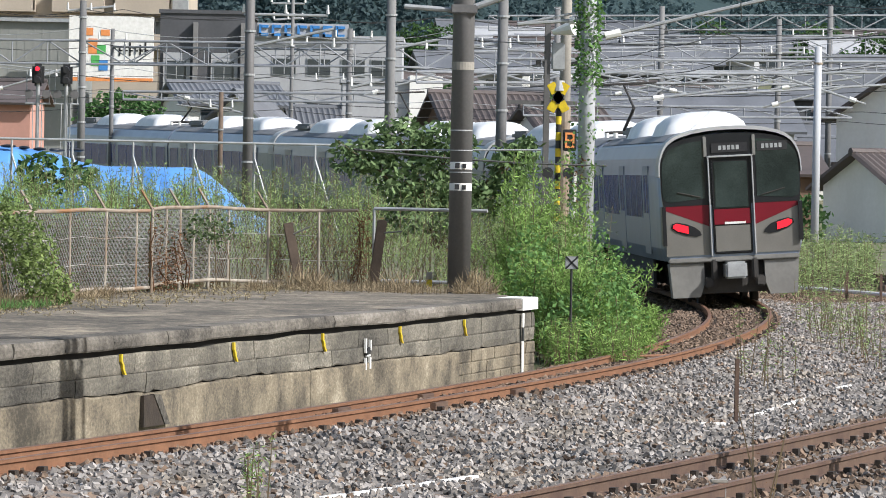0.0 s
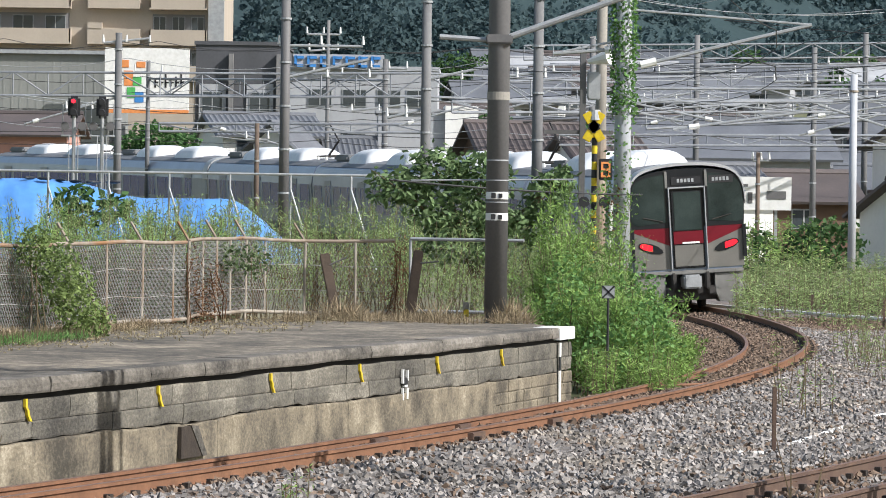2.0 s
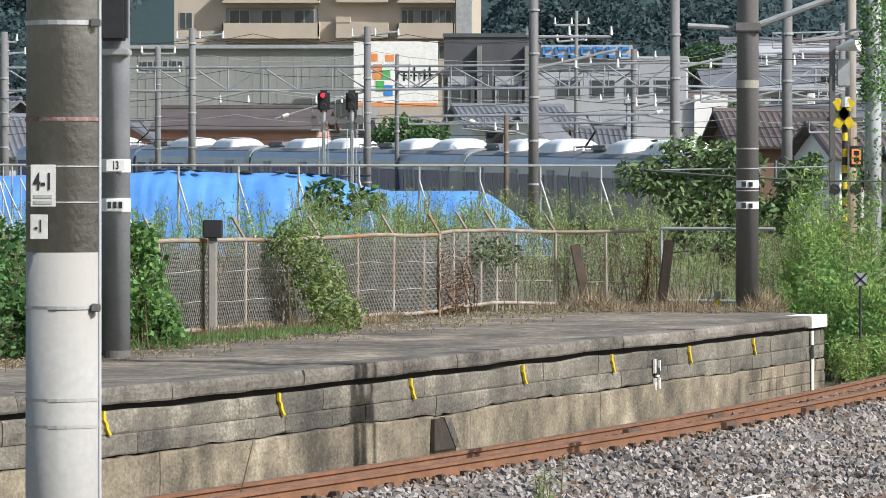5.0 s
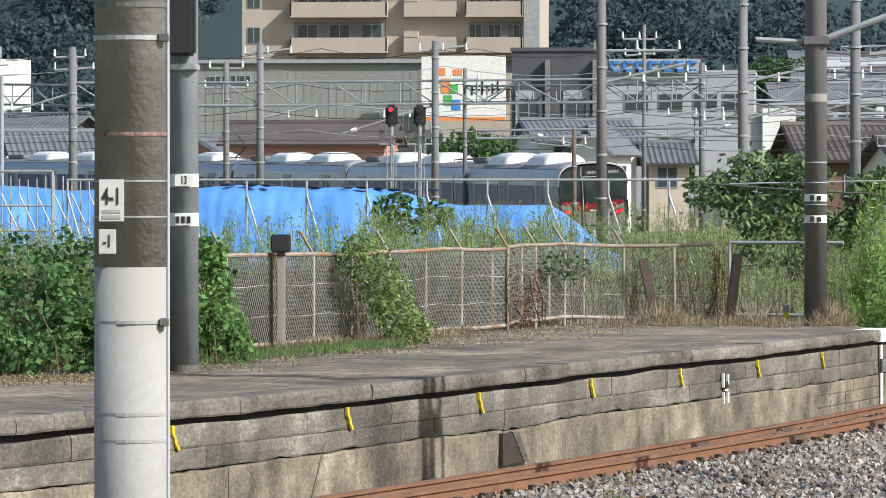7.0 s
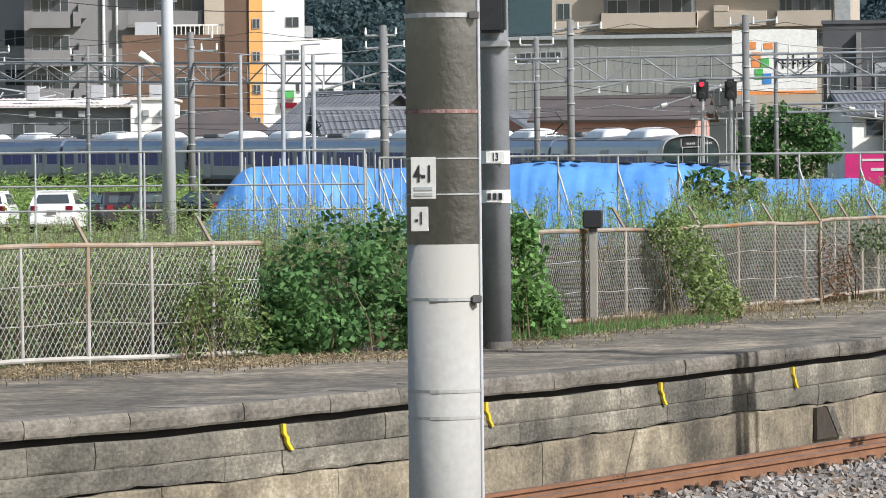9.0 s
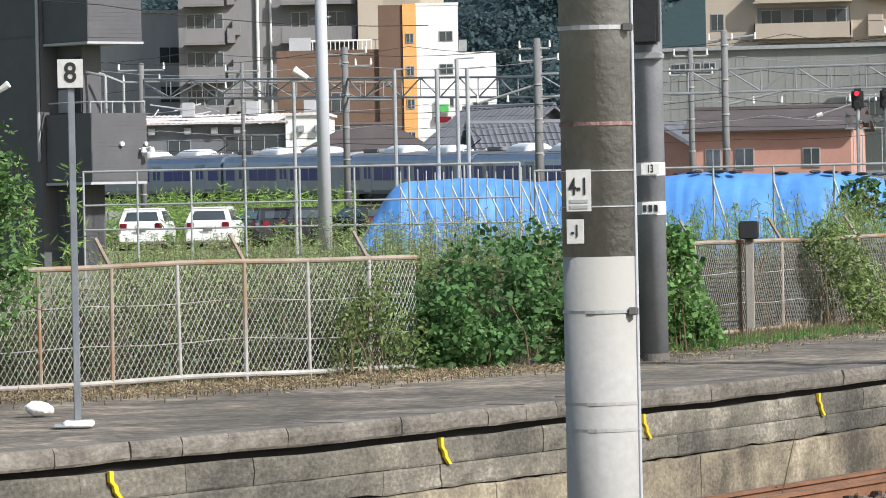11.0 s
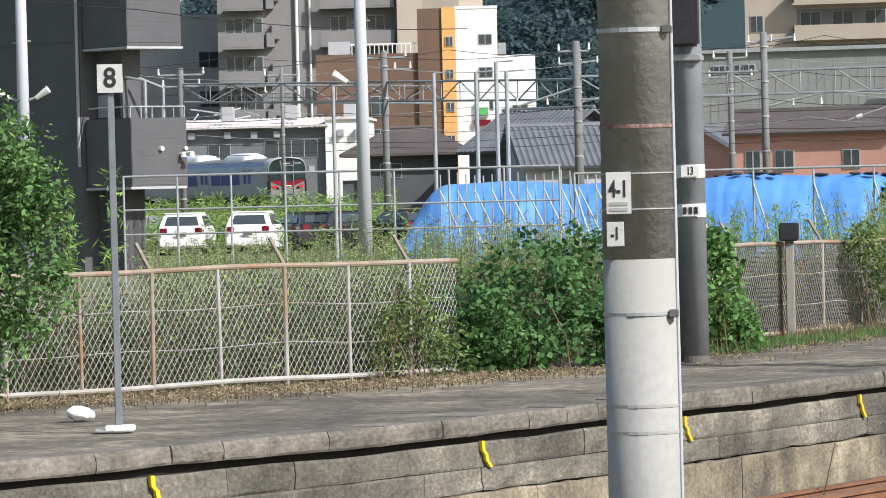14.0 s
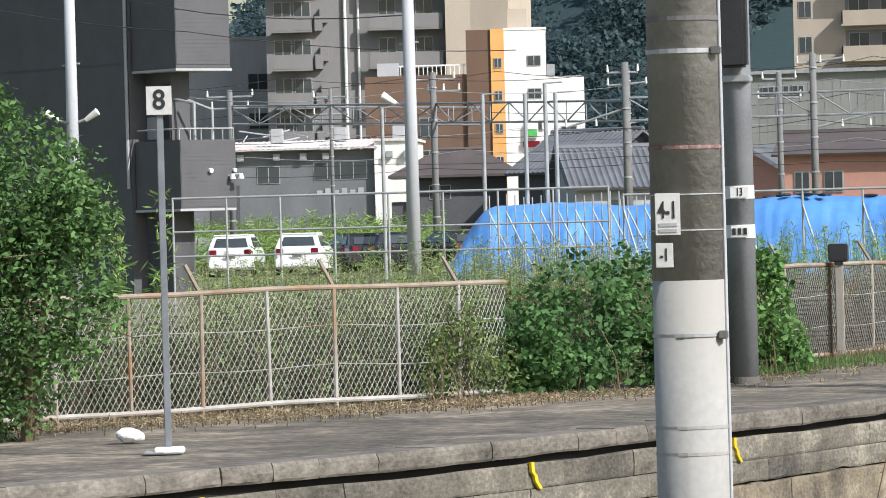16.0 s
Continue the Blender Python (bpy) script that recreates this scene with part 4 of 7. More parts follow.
for z, tx in ((2.87, "13"), (2.45, "13")):
    part("number_ring", rods(((0, 0, z - 0.07), (0, 0, z + 0.07), 0.160, 0.159), n=24), M_WHITE, p13, "white number ring")
    plate(p13, 0.02, -0.162, z, 0.2, 0.12, text=tx if z > 2.6 else "", size=0.12)
    if z < 2.6:
        for a in (-0.06, 0.0, 0.06):
            part("writing_bar", boxes((a - 0.006, a + 0.032, -0.176, -0.166, z - 0.035, z + 0.035)), M_BLACK, p13)
part("signal_box", boxes((-0.13, 0.16, -0.36, -0.16, 4.2, 5.4), bevel=0.03), M_BLACK, p13, "dark equipment box")
part("bracket", boxes((-0.16, 0.16, -0.2, 0.1, 4.05, 4.12), bevel=0.01), M_STEEL, p13)

p1 = thing("catenary_pole", pose(0.246, 68.1, 0), "dark brown steel catenary pole at the platform's end", "pole")
pole_shaft(p1, 0.72, 12.0, 0.172, 0.150, M_POLE_DARK, [(0.80, 0.12, M_CAP), (3.25, 0.02, M_STEEL), (2.95, 0.015, M_STEEL), (2.62, 0.015, M_STEEL), (4.22, 0.12, M_POLE)])
for z in (2.72, 2.40):
    part("number_ring", rods(((0, 0, z - 0.055), (0, 0, z + 0.055), 0.170, 0.169), n=24), M_WHITE, p1, "white number ring")
    part("writing_bar", boxes((-0.09, -0.02, -0.18, -0.168, z - 0.04, z + 0.04), (0.02, 0.08, -0.18, -0.168, z - 0.04, z + 0.03)), M_BLACK, p1)
for a, b, w in (((0, -0.05, 5.05), (2.6, -0.2, 6.0), 0.05), ((0, 0, 5.05), (-0.9, 0, 5.1), 0.04), ((-1.3, 0.1, 2.93), (1.2, 0.1, 2.98), 0.012)):
    part("bracket_arm", rods((a, b, w)), M_STEEL, p1, "slanting steel bracket tube")
part("clamp", boxes((-0.2, 0.2, -0.2, 0.2, 5.0, 5.14), bevel=0.02), M_POLE_DARK, p1)

M_POSTGREY = mat("grey_post", (0.24, 0.26, 0.28), (0.18, 0.195, 0.21), rough=0.5, metal=0.3, scale=3, fine=25, bump=0.05)
sign8 = thing("stop_position_sign", pose(-9.47, 35.1, PLAT, 0, 0, 12), "slim steel post with a white number eight board", "sign")
part("post", boxes((-0.027, 0.027, -0.027, 0.027, 0, 2.74), bevel=0.006), M_POSTGREY, sign8)
part("foot_plate", boxes((-0.11, 0.13, -0.1, 0.1, 0, 0.05), bevel=0.01), M_WHITE, sign8)
part("base_slab", boxes((-0.19, -0.03, -0.1, 0.1, 0, 0.02), bevel=0.005), M_STEEL, sign8)
plate(sign8, 0, -0.045, 2.83, 0.205, 0.23, M_PLATE, text="8", size=0.22)

bp = thing("marker_post", pose(-6.29, 54.7, PLAT), "weathered grey concrete marker post with black box on top", "post")
part("post", boxes((-0.05, 0.05, -0.05, 0.05, -0.05, 1.18), bevel=0.012), M_POLE, bp)
part("box", boxes((-0.115, 0.115, -0.1, 0.1, 1.2, 1.42), bevel=0.015), M_BLACK, bp)
part("neck", boxes((-0.05, 0.05, -0.05, 0.05, 1.16, 1.22)), M_POLE_DARK, bp)
for x, lean, h in ((-2.16, -12, 1.0), (-1.06, 7, 1.06)):
    lp = thing("leaning_post", pose(x, 68.7, 0.82, 0, lean, 4), "old leaning wooden sleeper post", "post", "leaning posts")
    bm = boxes((-0.075, 0.075, -0.06, 0.06, -0.05, h), bevel=0.015)
    part("post", bm, M_SLEEPER, lp)
    part("hook", rods(((0.05, -0.06, h * 0.82), (0.32, -0.08, h * 0.88), 0.012)), M_POLE_DARK, lp)
yb = thing("marker_stub", pose(-0.2, 68.4, PLAT), "small yellow and grey marker stub in dry grass", "marker")
part("stub", boxes((-0.045, 0.045, -0.04, 0.04, -0.02, 0.16), bevel=0.01), M_YELLOW, yb)
part("cap", boxes((-0.05, 0.05, -0.045, 0.045, 0.16, 0.27), bevel=0.012), M_POLE, yb)

xm = thing("cross_sign", pose(1.9, 66.6, -0.07, 0, 0, 0), "small black cross marker on a thin post", "sign")
part("post", rods(((0, 0, 0), (0, 0, 1.38), 0.018), n=8), M_BLACK, xm)
part("board", boxes((-0.095, 0.095, -0.030, -0.022, 1.295, 1.485), bevel=0.004), M_STEEL, xm, "pale square board")
for a in (-45, 45):
    o = part("cross_bar", boxes((-0.13, 0.13, -0.038, -0.032, -0.014, 0.014)), M_BLACK, xm)
    o.matrix_basis = pose(0, 0, 1.39, 0, a, 0)

# the marks painted on the platform's wall
def wall_mark(d, z, kind):
    (x, y), r = edge_at(d)
    yaw = math.degrees(math.atan2(r[1], r[0])) + 90
    o = None
    if kind == "zig":
        line = ((-0.055, 0.11), (-0.05, 0.03), (-0.005, -0.005), (0.005, -0.05), (0.075, -0.115))
        V = [(a + s * 0.024, b, c) for a, c in line for b in (-0.007, 0.02) for s in (-1, 1)]
        Fc = [q for i in range(4) for q in ((4 * i, 4 * i + 1, 4 * i + 5, 4 * i + 4), (4 * i + 1, 4 * i + 3, 4 * i + 7, 4 * i + 5), (4 * i + 3, 4 * i + 2, 4 * i + 6, 4 * i + 7), (4 * i + 2, 4 * i, 4 * i + 4, 4 * i + 6))]
        bm = (V, [], Fc + [(0, 2, 3, 1), (16, 17, 19, 18)])
        o = part("yellow_mark", bm, M_YELLOW, platform, "yellow zigzag paint mark")
    else:
        o = part("painted_post_mark", boxes((-0.11, -0.075, -0.02, 0.01, 0.0, 0.18), (-0.10, -0.07, -0.02, 0.01, -0.21, -0.06), (0.08, 0.115, -0.02, 0.01, 0.03, 0.16), (0.07, 0.12, -0.02, 0.01, -0.2, -0.06), (-0.05, 0.08, -0.02, 0.01, -0.045, -0.02)), M_WHITE, platform, "worn white paint mark")
        b = part("black_mark", boxes((-0.07, 0.08, -0.024, 0.01, -0.03, 0.07), bevel=0.01), M_BLACK, o)
    o.matrix_basis = pose(x + r[0] * 0.012, y + r[1] * 0.012, z, 0, 0, yaw)
    return o


EXY = np.array([p[0][:2] for p in EPATH])


def edge_dist(x, y):
    return 0.25 * float(np.argmin((EXY[:, 0] - x) ** 2 + (EXY[:, 1] - y) ** 2))


for x, y in ((-7.8, 32.4), (-6.69, 36.8), (-5.5, 40.4), (-4.38, 44.0), (-3.32, 47.6), (-2.3, 51.5), (-1.38, 55.0), (-0.47, 58.0), (0.4, 61.3)):
    wall_mark(edge_dist(x, y), 0.515, "zig")
wall_mark(edge_dist(-0.86, 56.7), 0.33, "post")
(x, y), r = edge_at(LENGTH - 0.95)
yaw = math.degrees(math.atan2(r[1], r[0])) + 90
for z0, z1, m in ((0.42, 0.62, M_WHITE), (0.22, 0.42, M_BLACK), (-0.3, 0.22, M_WHITE)):
    o = part("end_mark", boxes((-0.05, 0.05, -0.02, -0.002, z0, z1)), m, platform, "painted upright mark")
    o.matrix_basis = pose(x + r[0] * 0.012, y + r[1] * 0.012, 0, 0, 0, yaw)
M_DRAIN_SHADE = mat("shaded_recess", (0.055, 0.042, 0.032), (0.03, 0.024, 0.02), rough=0.95, scale=6, bump=0.5)
# drain mouth in the foot of the wall: a flat slab, recess shade painted dark
d = edge_dist(-3.0, 48.3)
(x, y), r = edge_at(d)
yaw = math.degrees(math.atan2(r[1], r[0])) + 90
V = [(-0.2, -0.02, 0.24), (0.10, -0.02, 0.24), (0.50, -0.02, -0.1), (-0.2, -0.02, -0.1)]
V = V + [(a, 0.02, c) for a, b, c in V]
o = part("drain_mouth", (V, [], [(0, 1, 2, 3), (7, 6, 5, 4), (0, 4, 5, 1), (1, 5, 6, 2), (2, 6, 7, 3), (3, 7, 4, 0)]), M_DRAIN_SHADE, platform, "drain mouth in the wall's foot, its shade painted dark brown")
o.matrix_basis = pose(x + r[0] * 0.045, y + r[1] * 0.045, -0.08, 0, 0, yaw)
V = [(0.10, -0.03, 0.25), (0.34, -0.03, 0.23), (0.66, -0.03, -0.1), (0.50, -0.03, -0.1)]
V = V + [(a, 0.02, c) for a, b, c in V]
o = part("drain_lip", (V, [], [(0, 1, 2, 3), (7, 6, 5, 4), (0, 4, 5, 1), (1, 5, 6, 2), (2, 6, 7, 3), (3, 7, 4, 0)]), M_COPE, platform)
o.matrix_basis = pose(x + r[0] * 0.045, y + r[1] * 0.045, -0.08, 0, 0, yaw)

# the twin mast across the line, which throws its shadow on the wall
sh_dir = Vector((-SUN_FROM.x, -SUN_FROM.y, 0)).normalized()
foot = Vector((-3.85, 46.05, 0)) - sh_dir * 9.6
mast = thing("twin_mast", pose(foot.x, foot.y, -0.2), "twin steel mast across the tracks throwing a shadow", "mast")
beside = Vector((sh_dir.y, -sh_dir.x, 0)) * -1.0
if beside.y < 0:
    beside = -beside
for k, r, z0, z1 in ((0.0, 0.09, 0.0, 13.4), (0.21, 0.085, 0.0, 13.4), (0.52, 0.05, 7.6, 10.5)):
    q = beside * k
    part("upright", rods(((q.x, q.y, z0), (q.x, q.y, z1), r), n=12), M_STEEL, mast)
o = part("box", boxes((-0.08, 0.57, -0.05, 0.05, 8.28, 8.52), bevel=0.02), M_STEEL, mast)
o.matrix_basis = pose(0, 0, 0, 0, 0, math.degrees(math.atan2(beside.y, beside.x)))

bag = thing("plastic_bag", pose(-10.32, 37.0, PLAT), "crumpled white plastic bag lying on the platform", "bag")
bm = bmesh.new()
bmesh.ops.create_icosphere(bm, subdivisions=3, radius=0.105)
for v in bm.verts:
    n_ = noise.noise(v.co * 9) * 0.03 + noise.noise(v.co * 26) * 0.015
    v.co = v.co + v.co.normalized() * n_
    v.co.z = v.co.z * 0.62 + 0.06
    v.co.x *= 1.2
part("bag", bm, M_WHITE, bag)


# ---- plants ----
def bush(name, blobs, n, size, m, label, category="bush", seed=0, aspect=0.5, stems=10, droop=0.3, group="", shell=0.5, stem_m=None):
    c = blobs[0]
    z0 = gz(c[0], c[1]) if c[2] - c[5] > PLAT + 0.3 or c[1] > 70 else min(PLAT, c[2] - c[5] * 0.8)
    t = thing(name, pose(0, 0, 0), label, category, group)
    leaf_part("foliage", leaves(cloud(blobs, n, seed, shell), size, seed, aspect, droop), m, t)
    rng = np.random.default_rng(seed)
    for i in range(stems):
        b = blobs[int(rng.integers(len(blobs)))]
        e = (b[0] + rng.normal(0, b[3] * 0.35), b[1] + rng.normal(0, b[4] * 0.3), b[2] + b[5] * rng.uniform(0, 0.6))
        s = (b[0] + rng.normal(0, 0.12), b[1] + rng.normal(0, 0.12), min(z0, b[2] - b[5] * 0.9))
        m_ = ((s[0] * 0.6 + e[0] * 0.4) + rng.normal(0, 0.05), s[1] * 0.6 + e[1] * 0.4, s[2] * 0.45 + e[2] * 0.55)
        part("stem", tube([s, m_, e], 0.008, 5), stem_m or L_STEM, t)
    return t


def clumps(blobs, k, size, seed):
    """Smaller bunches over the surface of large ones, with gaps between."""
    rng = np.random.default_rng(seed)
    out = []
    for b in blobs:
        for i in range(k):
            d_ = rng.normal(size=3)
            d_ /= np.linalg.norm(d_)
            q = rng.uniform(0.55, 1.0)
            s = size * rng.uniform(0.6, 1.4)
            out.append((b[0] + d_[0] * b[3] * q, b[1] + d_[1] * b[4] * q, b[2] + d_[2] * b[5] * q, s, s, s * 0.8))
    return out


def weed_patch(name, n, place, height, m, label, seed, category="weeds", **kw):
    V, Fc, sv, sf = weeds(n, place, height, seed, **kw)
    t = thing(name, pose(0, 0, 0), label, category, kind="stuff")
    leaf_part("leaves", (V, Fc), m, t)
    part("stalks", (sv, [], sf), L_STEM, t)
    return t


def strip(line, back0, back1, z=None, bias=1.0):
    P = along(line, 0.2)
    T = np.gradient(P, axis=0)
    T /= np.linalg.norm(T, axis=1)[:, None]

    def f(rng):
        i = int(rng.integers(len(P)))
        b = back0 + (back1 - back0) * rng.uniform() ** bias
        x, y = P[i][0] - T[i][1] * b, P[i][1] + T[i][0] * b
        return x, y, gz(x, y) if z is None else z
    return f


def patch(x0, x1, y0, y1, z=None):
    def f(rng):
        x, y = rng.uniform(x0, x1), rng.uniform(y0, y1)
        return x, y, gz(x, y) if z is None else z
    return f


def clumped(place, k, spread, seed):
    """Gathers plants into k stands of differing spread about spots of a place."""
    r0 = np.random.default_rng(seed)
    spots = [(*place(r0), spread * r0.uniform(0.4, 1.5)) for _ in range(k)]

    def f(rng):
        x, y, z, s_ = spots[int(rng.integers(k))]
        return x + rng.normal(0, s_), y + rng.normal(0, s_ * 1.5), z
    return f


def tufts(centres, z):
    """Clumps of grass about given spots (x, y, spread)."""
    def f(rng):
        x, y, s = centres[int(rng.integers(len(centres)))]
        return x + rng.normal(0, s), y + rng.normal(0, s), z
    return f


def fan(a0, a1, d0, d1, z=None):
    """Over a sector of the field, by bearing (degrees to the left) and distance."""
    def f(rng):
        a, d_ = radians(rng.uniform(a0, a1)), rng.uniform(d0, d1)
        x, y = -d_ * math.sin(a), d_ * math.cos(a)
        return x, y, gz(x, y) if z is None else z
    return f


L_STRAW = leaf_mat("straw", (0.42, 0.345, 0.225), (0.22, 0.17, 0.11))
L_OLIVE = leaf_mat("olive_leaf", (0.22, 0.29, 0.10), (0.11, 0.16, 0.055))
L_PALE = leaf_mat("pale_weed_leaf", (0.28, 0.36, 0.145), (0.18, 0.245, 0.10))
L_BROWN = leaf_mat("brown_creeper", (0.20, 0.10, 0.05), (0.12, 0.065, 0.035))
L_EVER = leaf_mat("evergreen_leaf", (0.115, 0.205, 0.07), (0.055, 0.11, 0.038), through=0.3)
# leaf colour raised to grey-green to paint in highlights; the surface stays rough
L_HIGHLIGHT = leaf_mat("highlight_leaf", (0.18, 0.255, 0.115), (0.09, 0.145, 0.06), through=0.25)

# creepers and shrubs on the fence
CREEP = [(-8.05, 46.6, 1.55, 0.62, 0.6, 0.72), (-7.6, 47.4, 1.6, 0.45, 0.5, 0.75), (-8.55, 45.6, 1.25, 0.45, 0.45, 0.55), (-7.3, 48.0, 1.2, 0.35, 0.4, 0.5), (-8.2, 45.9, 1.0, 0.5, 0.4, 0.35)]
bush("fence_creeper", CREEP + clumps(CREEP, 16, 0.15, 5), 7600, 0.085, L_BUSH, "dense dark green creeper swallowing the fence", "creeper", 11, 0.7, 3, shell=0.75)
bush("fence_creeper", [(-6.72, 50.9, 1.55, 0.34, 0.35, 0.62), (-6.6, 51.4, 1.1, 0.32, 0.3, 0.42), (-6.95, 50.3, 1.35, 0.25, 0.3, 0.75), (-6.75, 50.8, 2.05, 0.28, 0.3, 0.22), (-6.5, 51.9, 1.0, 0.2, 0.3, 0.25)], 3900, 0.085, L_VINE, "bright green leafy creeper hanging on the fence", "creeper", 12, 0.8, 10)
bush("fence_shrub", [(-5.35, 57.3, 1.6, 0.34, 0.4, 0.55), (-5.15, 57.8, 1.25, 0.3, 0.35, 0.5), (-4.95, 58.3, 1.0, 0.25, 0.3, 0.3), (-5.6, 56.9, 1.95, 0.28, 0.3, 0.3)], 3000, 0.07, L_OLIVE, "straggling green shrub growing through the fence", "shrub", 13, 0.55, 6, shell=0.25)
bush("fence_shrub", [(-8.95, 44.6, 1.45, 0.34, 0.35, 0.5), (-8.75, 45.0, 1.1, 0.35, 0.3, 0.4), (-9.2, 44.3, 1.2, 0.25, 0.3, 0.5)], 1900, 0.065, L_OLIVE, "thin green shrub tangled in chain-link wire", "shrub", 14, 0.5, 12, shell=0.2)
bush("dry_creeper", [(-4.12, 64.3, 1.5, 0.17, 0.2, 0.55), (-4.0, 64.7, 1.1, 0.26, 0.3, 0.4), (-3.85, 65.4, 1.3, 0.2, 0.3, 0.5), (-1.25, 69.0, 1.6, 0.16, 0.16, 0.5), (-1.3, 69.0, 1.1, 0.15, 0.15, 0.4)], 1300, 0.05, L_BROWN, "dead brown creeper clinging to fence posts", "creeper", 15, 0.4, 14, shell=0.2, stem_m=L_BROWN)
bush("fence_shrub", [(-3.7, 66.3, 1.75, 0.3, 0.3, 0.22), (-3.35, 67.0, 1.7, 0.3, 0.3, 0.25)], 420, 0.08, L_MUTED, "small green shrub over the fence rail", "shrub", 16, 0.5, 2, shell=0.3)

# the leafy tree at the end of the platform
def leafy_tree(x, y, z0, limbs, n, size, m, label, seed, trunk=0.07):
    t = thing("small_tree", pose(x, y, z0), label, "tree")
    rng = np.random.default_rng(seed)
    bm = bmesh.new()
    rod(bm, (0, 0, -0.1), (0.05, 0, limbs[0][2] * 0.45), trunk, trunk * 0.8, n=8)
    for bx, by, bz, rx, ry, rz in limbs:
        a = (0.05 + bx * 0.15, by * 0.15, bz * 0.42)
        rod(bm, (0.05, 0, bz * 0.3), (bx * 0.55, by * 0.55, bz * 0.75), trunk * 0.6, trunk * 0.35, n=6)
        rod(bm, (bx * 0.55, by * 0.55, bz * 0.75), (bx, by, bz), trunk * 0.35, trunk * 0.15, n=5)
        for k in range(5):
            q = rng.normal(0, 0.5, 3)
            rod(bm, (bx * 0.7, by * 0.7, bz * 0.85), (bx + q[0] * rx, by + q[1] * ry, bz + q[2] * rz), trunk * 0.2, trunk * 0.06, n=4)
    part("trunk", bm, L_STEM, t, "branching grey-brown trunk")
    leaf_part("crown", leaves(cloud(limbs + clumps([(*b[:3], b[3] * 1.05, b[4] * 1.05, b[5] * 1.05) for b in limbs], 7, min(b[3] for b in limbs) * 0.42, seed), n, seed, 0.35), size, seed, 0.52, 0.45), m, t)
    return t


leafy_tree(-0.1, 78.5, 0.7, [(-1.35, 0, 2.2, 0.55, 0.6, 0.34), (-0.7, 0.2, 2.5, 0.6, 0.6, 0.42), (0.1, 0, 2.35, 0.65, 0.6, 0.48), (-0.5, 0, 1.8, 0.75, 0.7, 0.42), (0.35, -0.2, 1.6, 0.6, 0.6, 0.4), (1.25, 0, 2.05, 0.42, 0.5, 0.4), (1.5, 0.1, 2.35, 0.25, 0.3, 0.2), (-0.2, -0.3, 1.2, 0.8, 0.6, 0.4), (1.0, 0, 1.5, 0.4, 0.4, 0.35)], 4300, 0.155, L_HIGHLIGHT, "small broad-leaved tree with drooping dark leaves", 21)
leafy_tree(-9.6, 100, 1.0, [(0.6, 0, 1.6, 0.45, 0.5, 0.32), (1.5, 0.2, 1.45, 0.35, 0.5, 0.3), (0.8, 0, 1.15, 0.6, 0.5, 0.3)], 300, 0.26, L_DARK, "broad-leaved sapling with hanging leaves before blue sheeting", 22, 0.05)
# the tree by the near end of the fence
leafy_tree(-11.62, 38.3, 0.75, [(0, 0, 2.25, 0.72, 0.8, 0.8), (-0.9, 0, 2.6, 0.8, 0.8, 0.85), (0.25, 0, 1.4, 0.65, 0.7, 0.8), (-0.7, 0, 1.3, 0.9, 0.8, 0.9), (0.45, 0, 2.0, 0.45, 0.5, 0.5), (-0.35, 0, 0.5, 0.7, 0.6, 0.5), (-0.45, 0, 3.05, 0.4, 0.4, 0.3)], 22000, 0.072, L_EVER, "dense evergreen tree with small glossy leaves", 23)
bush("evergreen_sprays", [(-11.65, 37.9, 2.95, 0.75, 0.6, 0.8), (-12.4, 38, 3.25, 0.9, 0.6, 0.8), (-11.2, 37.9, 2.2, 0.65, 0.5, 0.8), (-12.0, 38, 2.0, 0.9, 0.6, 0.9)], 2200, 0.075, L_VINE, "bright yellow-green outer leaves on the evergreen", "tree", 24, 0.5, 0, shell=0.85)
# feathery weeds by the platform's end
weed_patch("tall_weeds", 130, clumped(patch(1.5, 2.8, 67.6, 74), 15, 0.13, 1), 1.35, L_WEED, "tall feathery yellow-green weeds beside the line", 31, spread=0.2, leaf=0.105, per=230, aspect=0.22, rise=0.1, lean=0.22)
weed_patch("tall_weeds", 42, clumped(patch(1.2, 2.3, 71, 76), 9, 0.12, 2), 2.0, L_WEED, "taller feathery weeds at the platform's end", 37, spread=0.17, leaf=0.11, per=280, aspect=0.22, rise=0.1, lean=0.2)
weed_patch("tall_weeds", 34, clumped(patch(1.0, 2.2, 73, 79), 8, 0.12, 3), 2.7, L_WEED, "very tall feathery weeds behind the platform's end", 36, spread=0.15, leaf=0.11, per=300, aspect=0.22, rise=0.1, lean=0.15)
weed_patch("tall_weeds", 90, clumped(patch(0.9, 2.3, 70, 78), 14, 0.12, 4), 2.1, L_PALE, "tall pale goldenrod weeds behind the platform's end", 32, spread=0.15, leaf=0.09, per=150)
weed_patch("tall_weeds", 60, clumped(patch(2.6, 3.3, 68.5, 73), 10, 0.1, 5), 0.75, L_WEED, "low bright weeds sloping down to the ballast", 38, spread=0.3, leaf=0.10, per=120, aspect=0.25, rise=0.1, lean=0.25)
bush("weed_thicket", [(1.9, 67.6, 0.35, 0.5, 0.7, 0.55), (2.5, 68.5, 0.5, 0.6, 0.9, 0.7), (2.7, 71, 0.45, 0.45, 1.0, 0.75), (1.4, 70, 1.1, 0.5, 0.6, 0.8), (2.4, 72, 1.0, 0.7, 0.8, 0.8)], 3600, 0.075, L_VINE, "green kudzu-like leaves under tall weeds", "bush", 33, 0.7, 16, shell=0.4)
weed_patch("tall_weeds", 40, patch(2.1, 3.0, 75, 84), 1.4, L_WEED, "yellow-green weeds on the inside of the curve", 34, spread=0.18, leaf=0.125, per=110, aspect=0.2, rise=0.1)
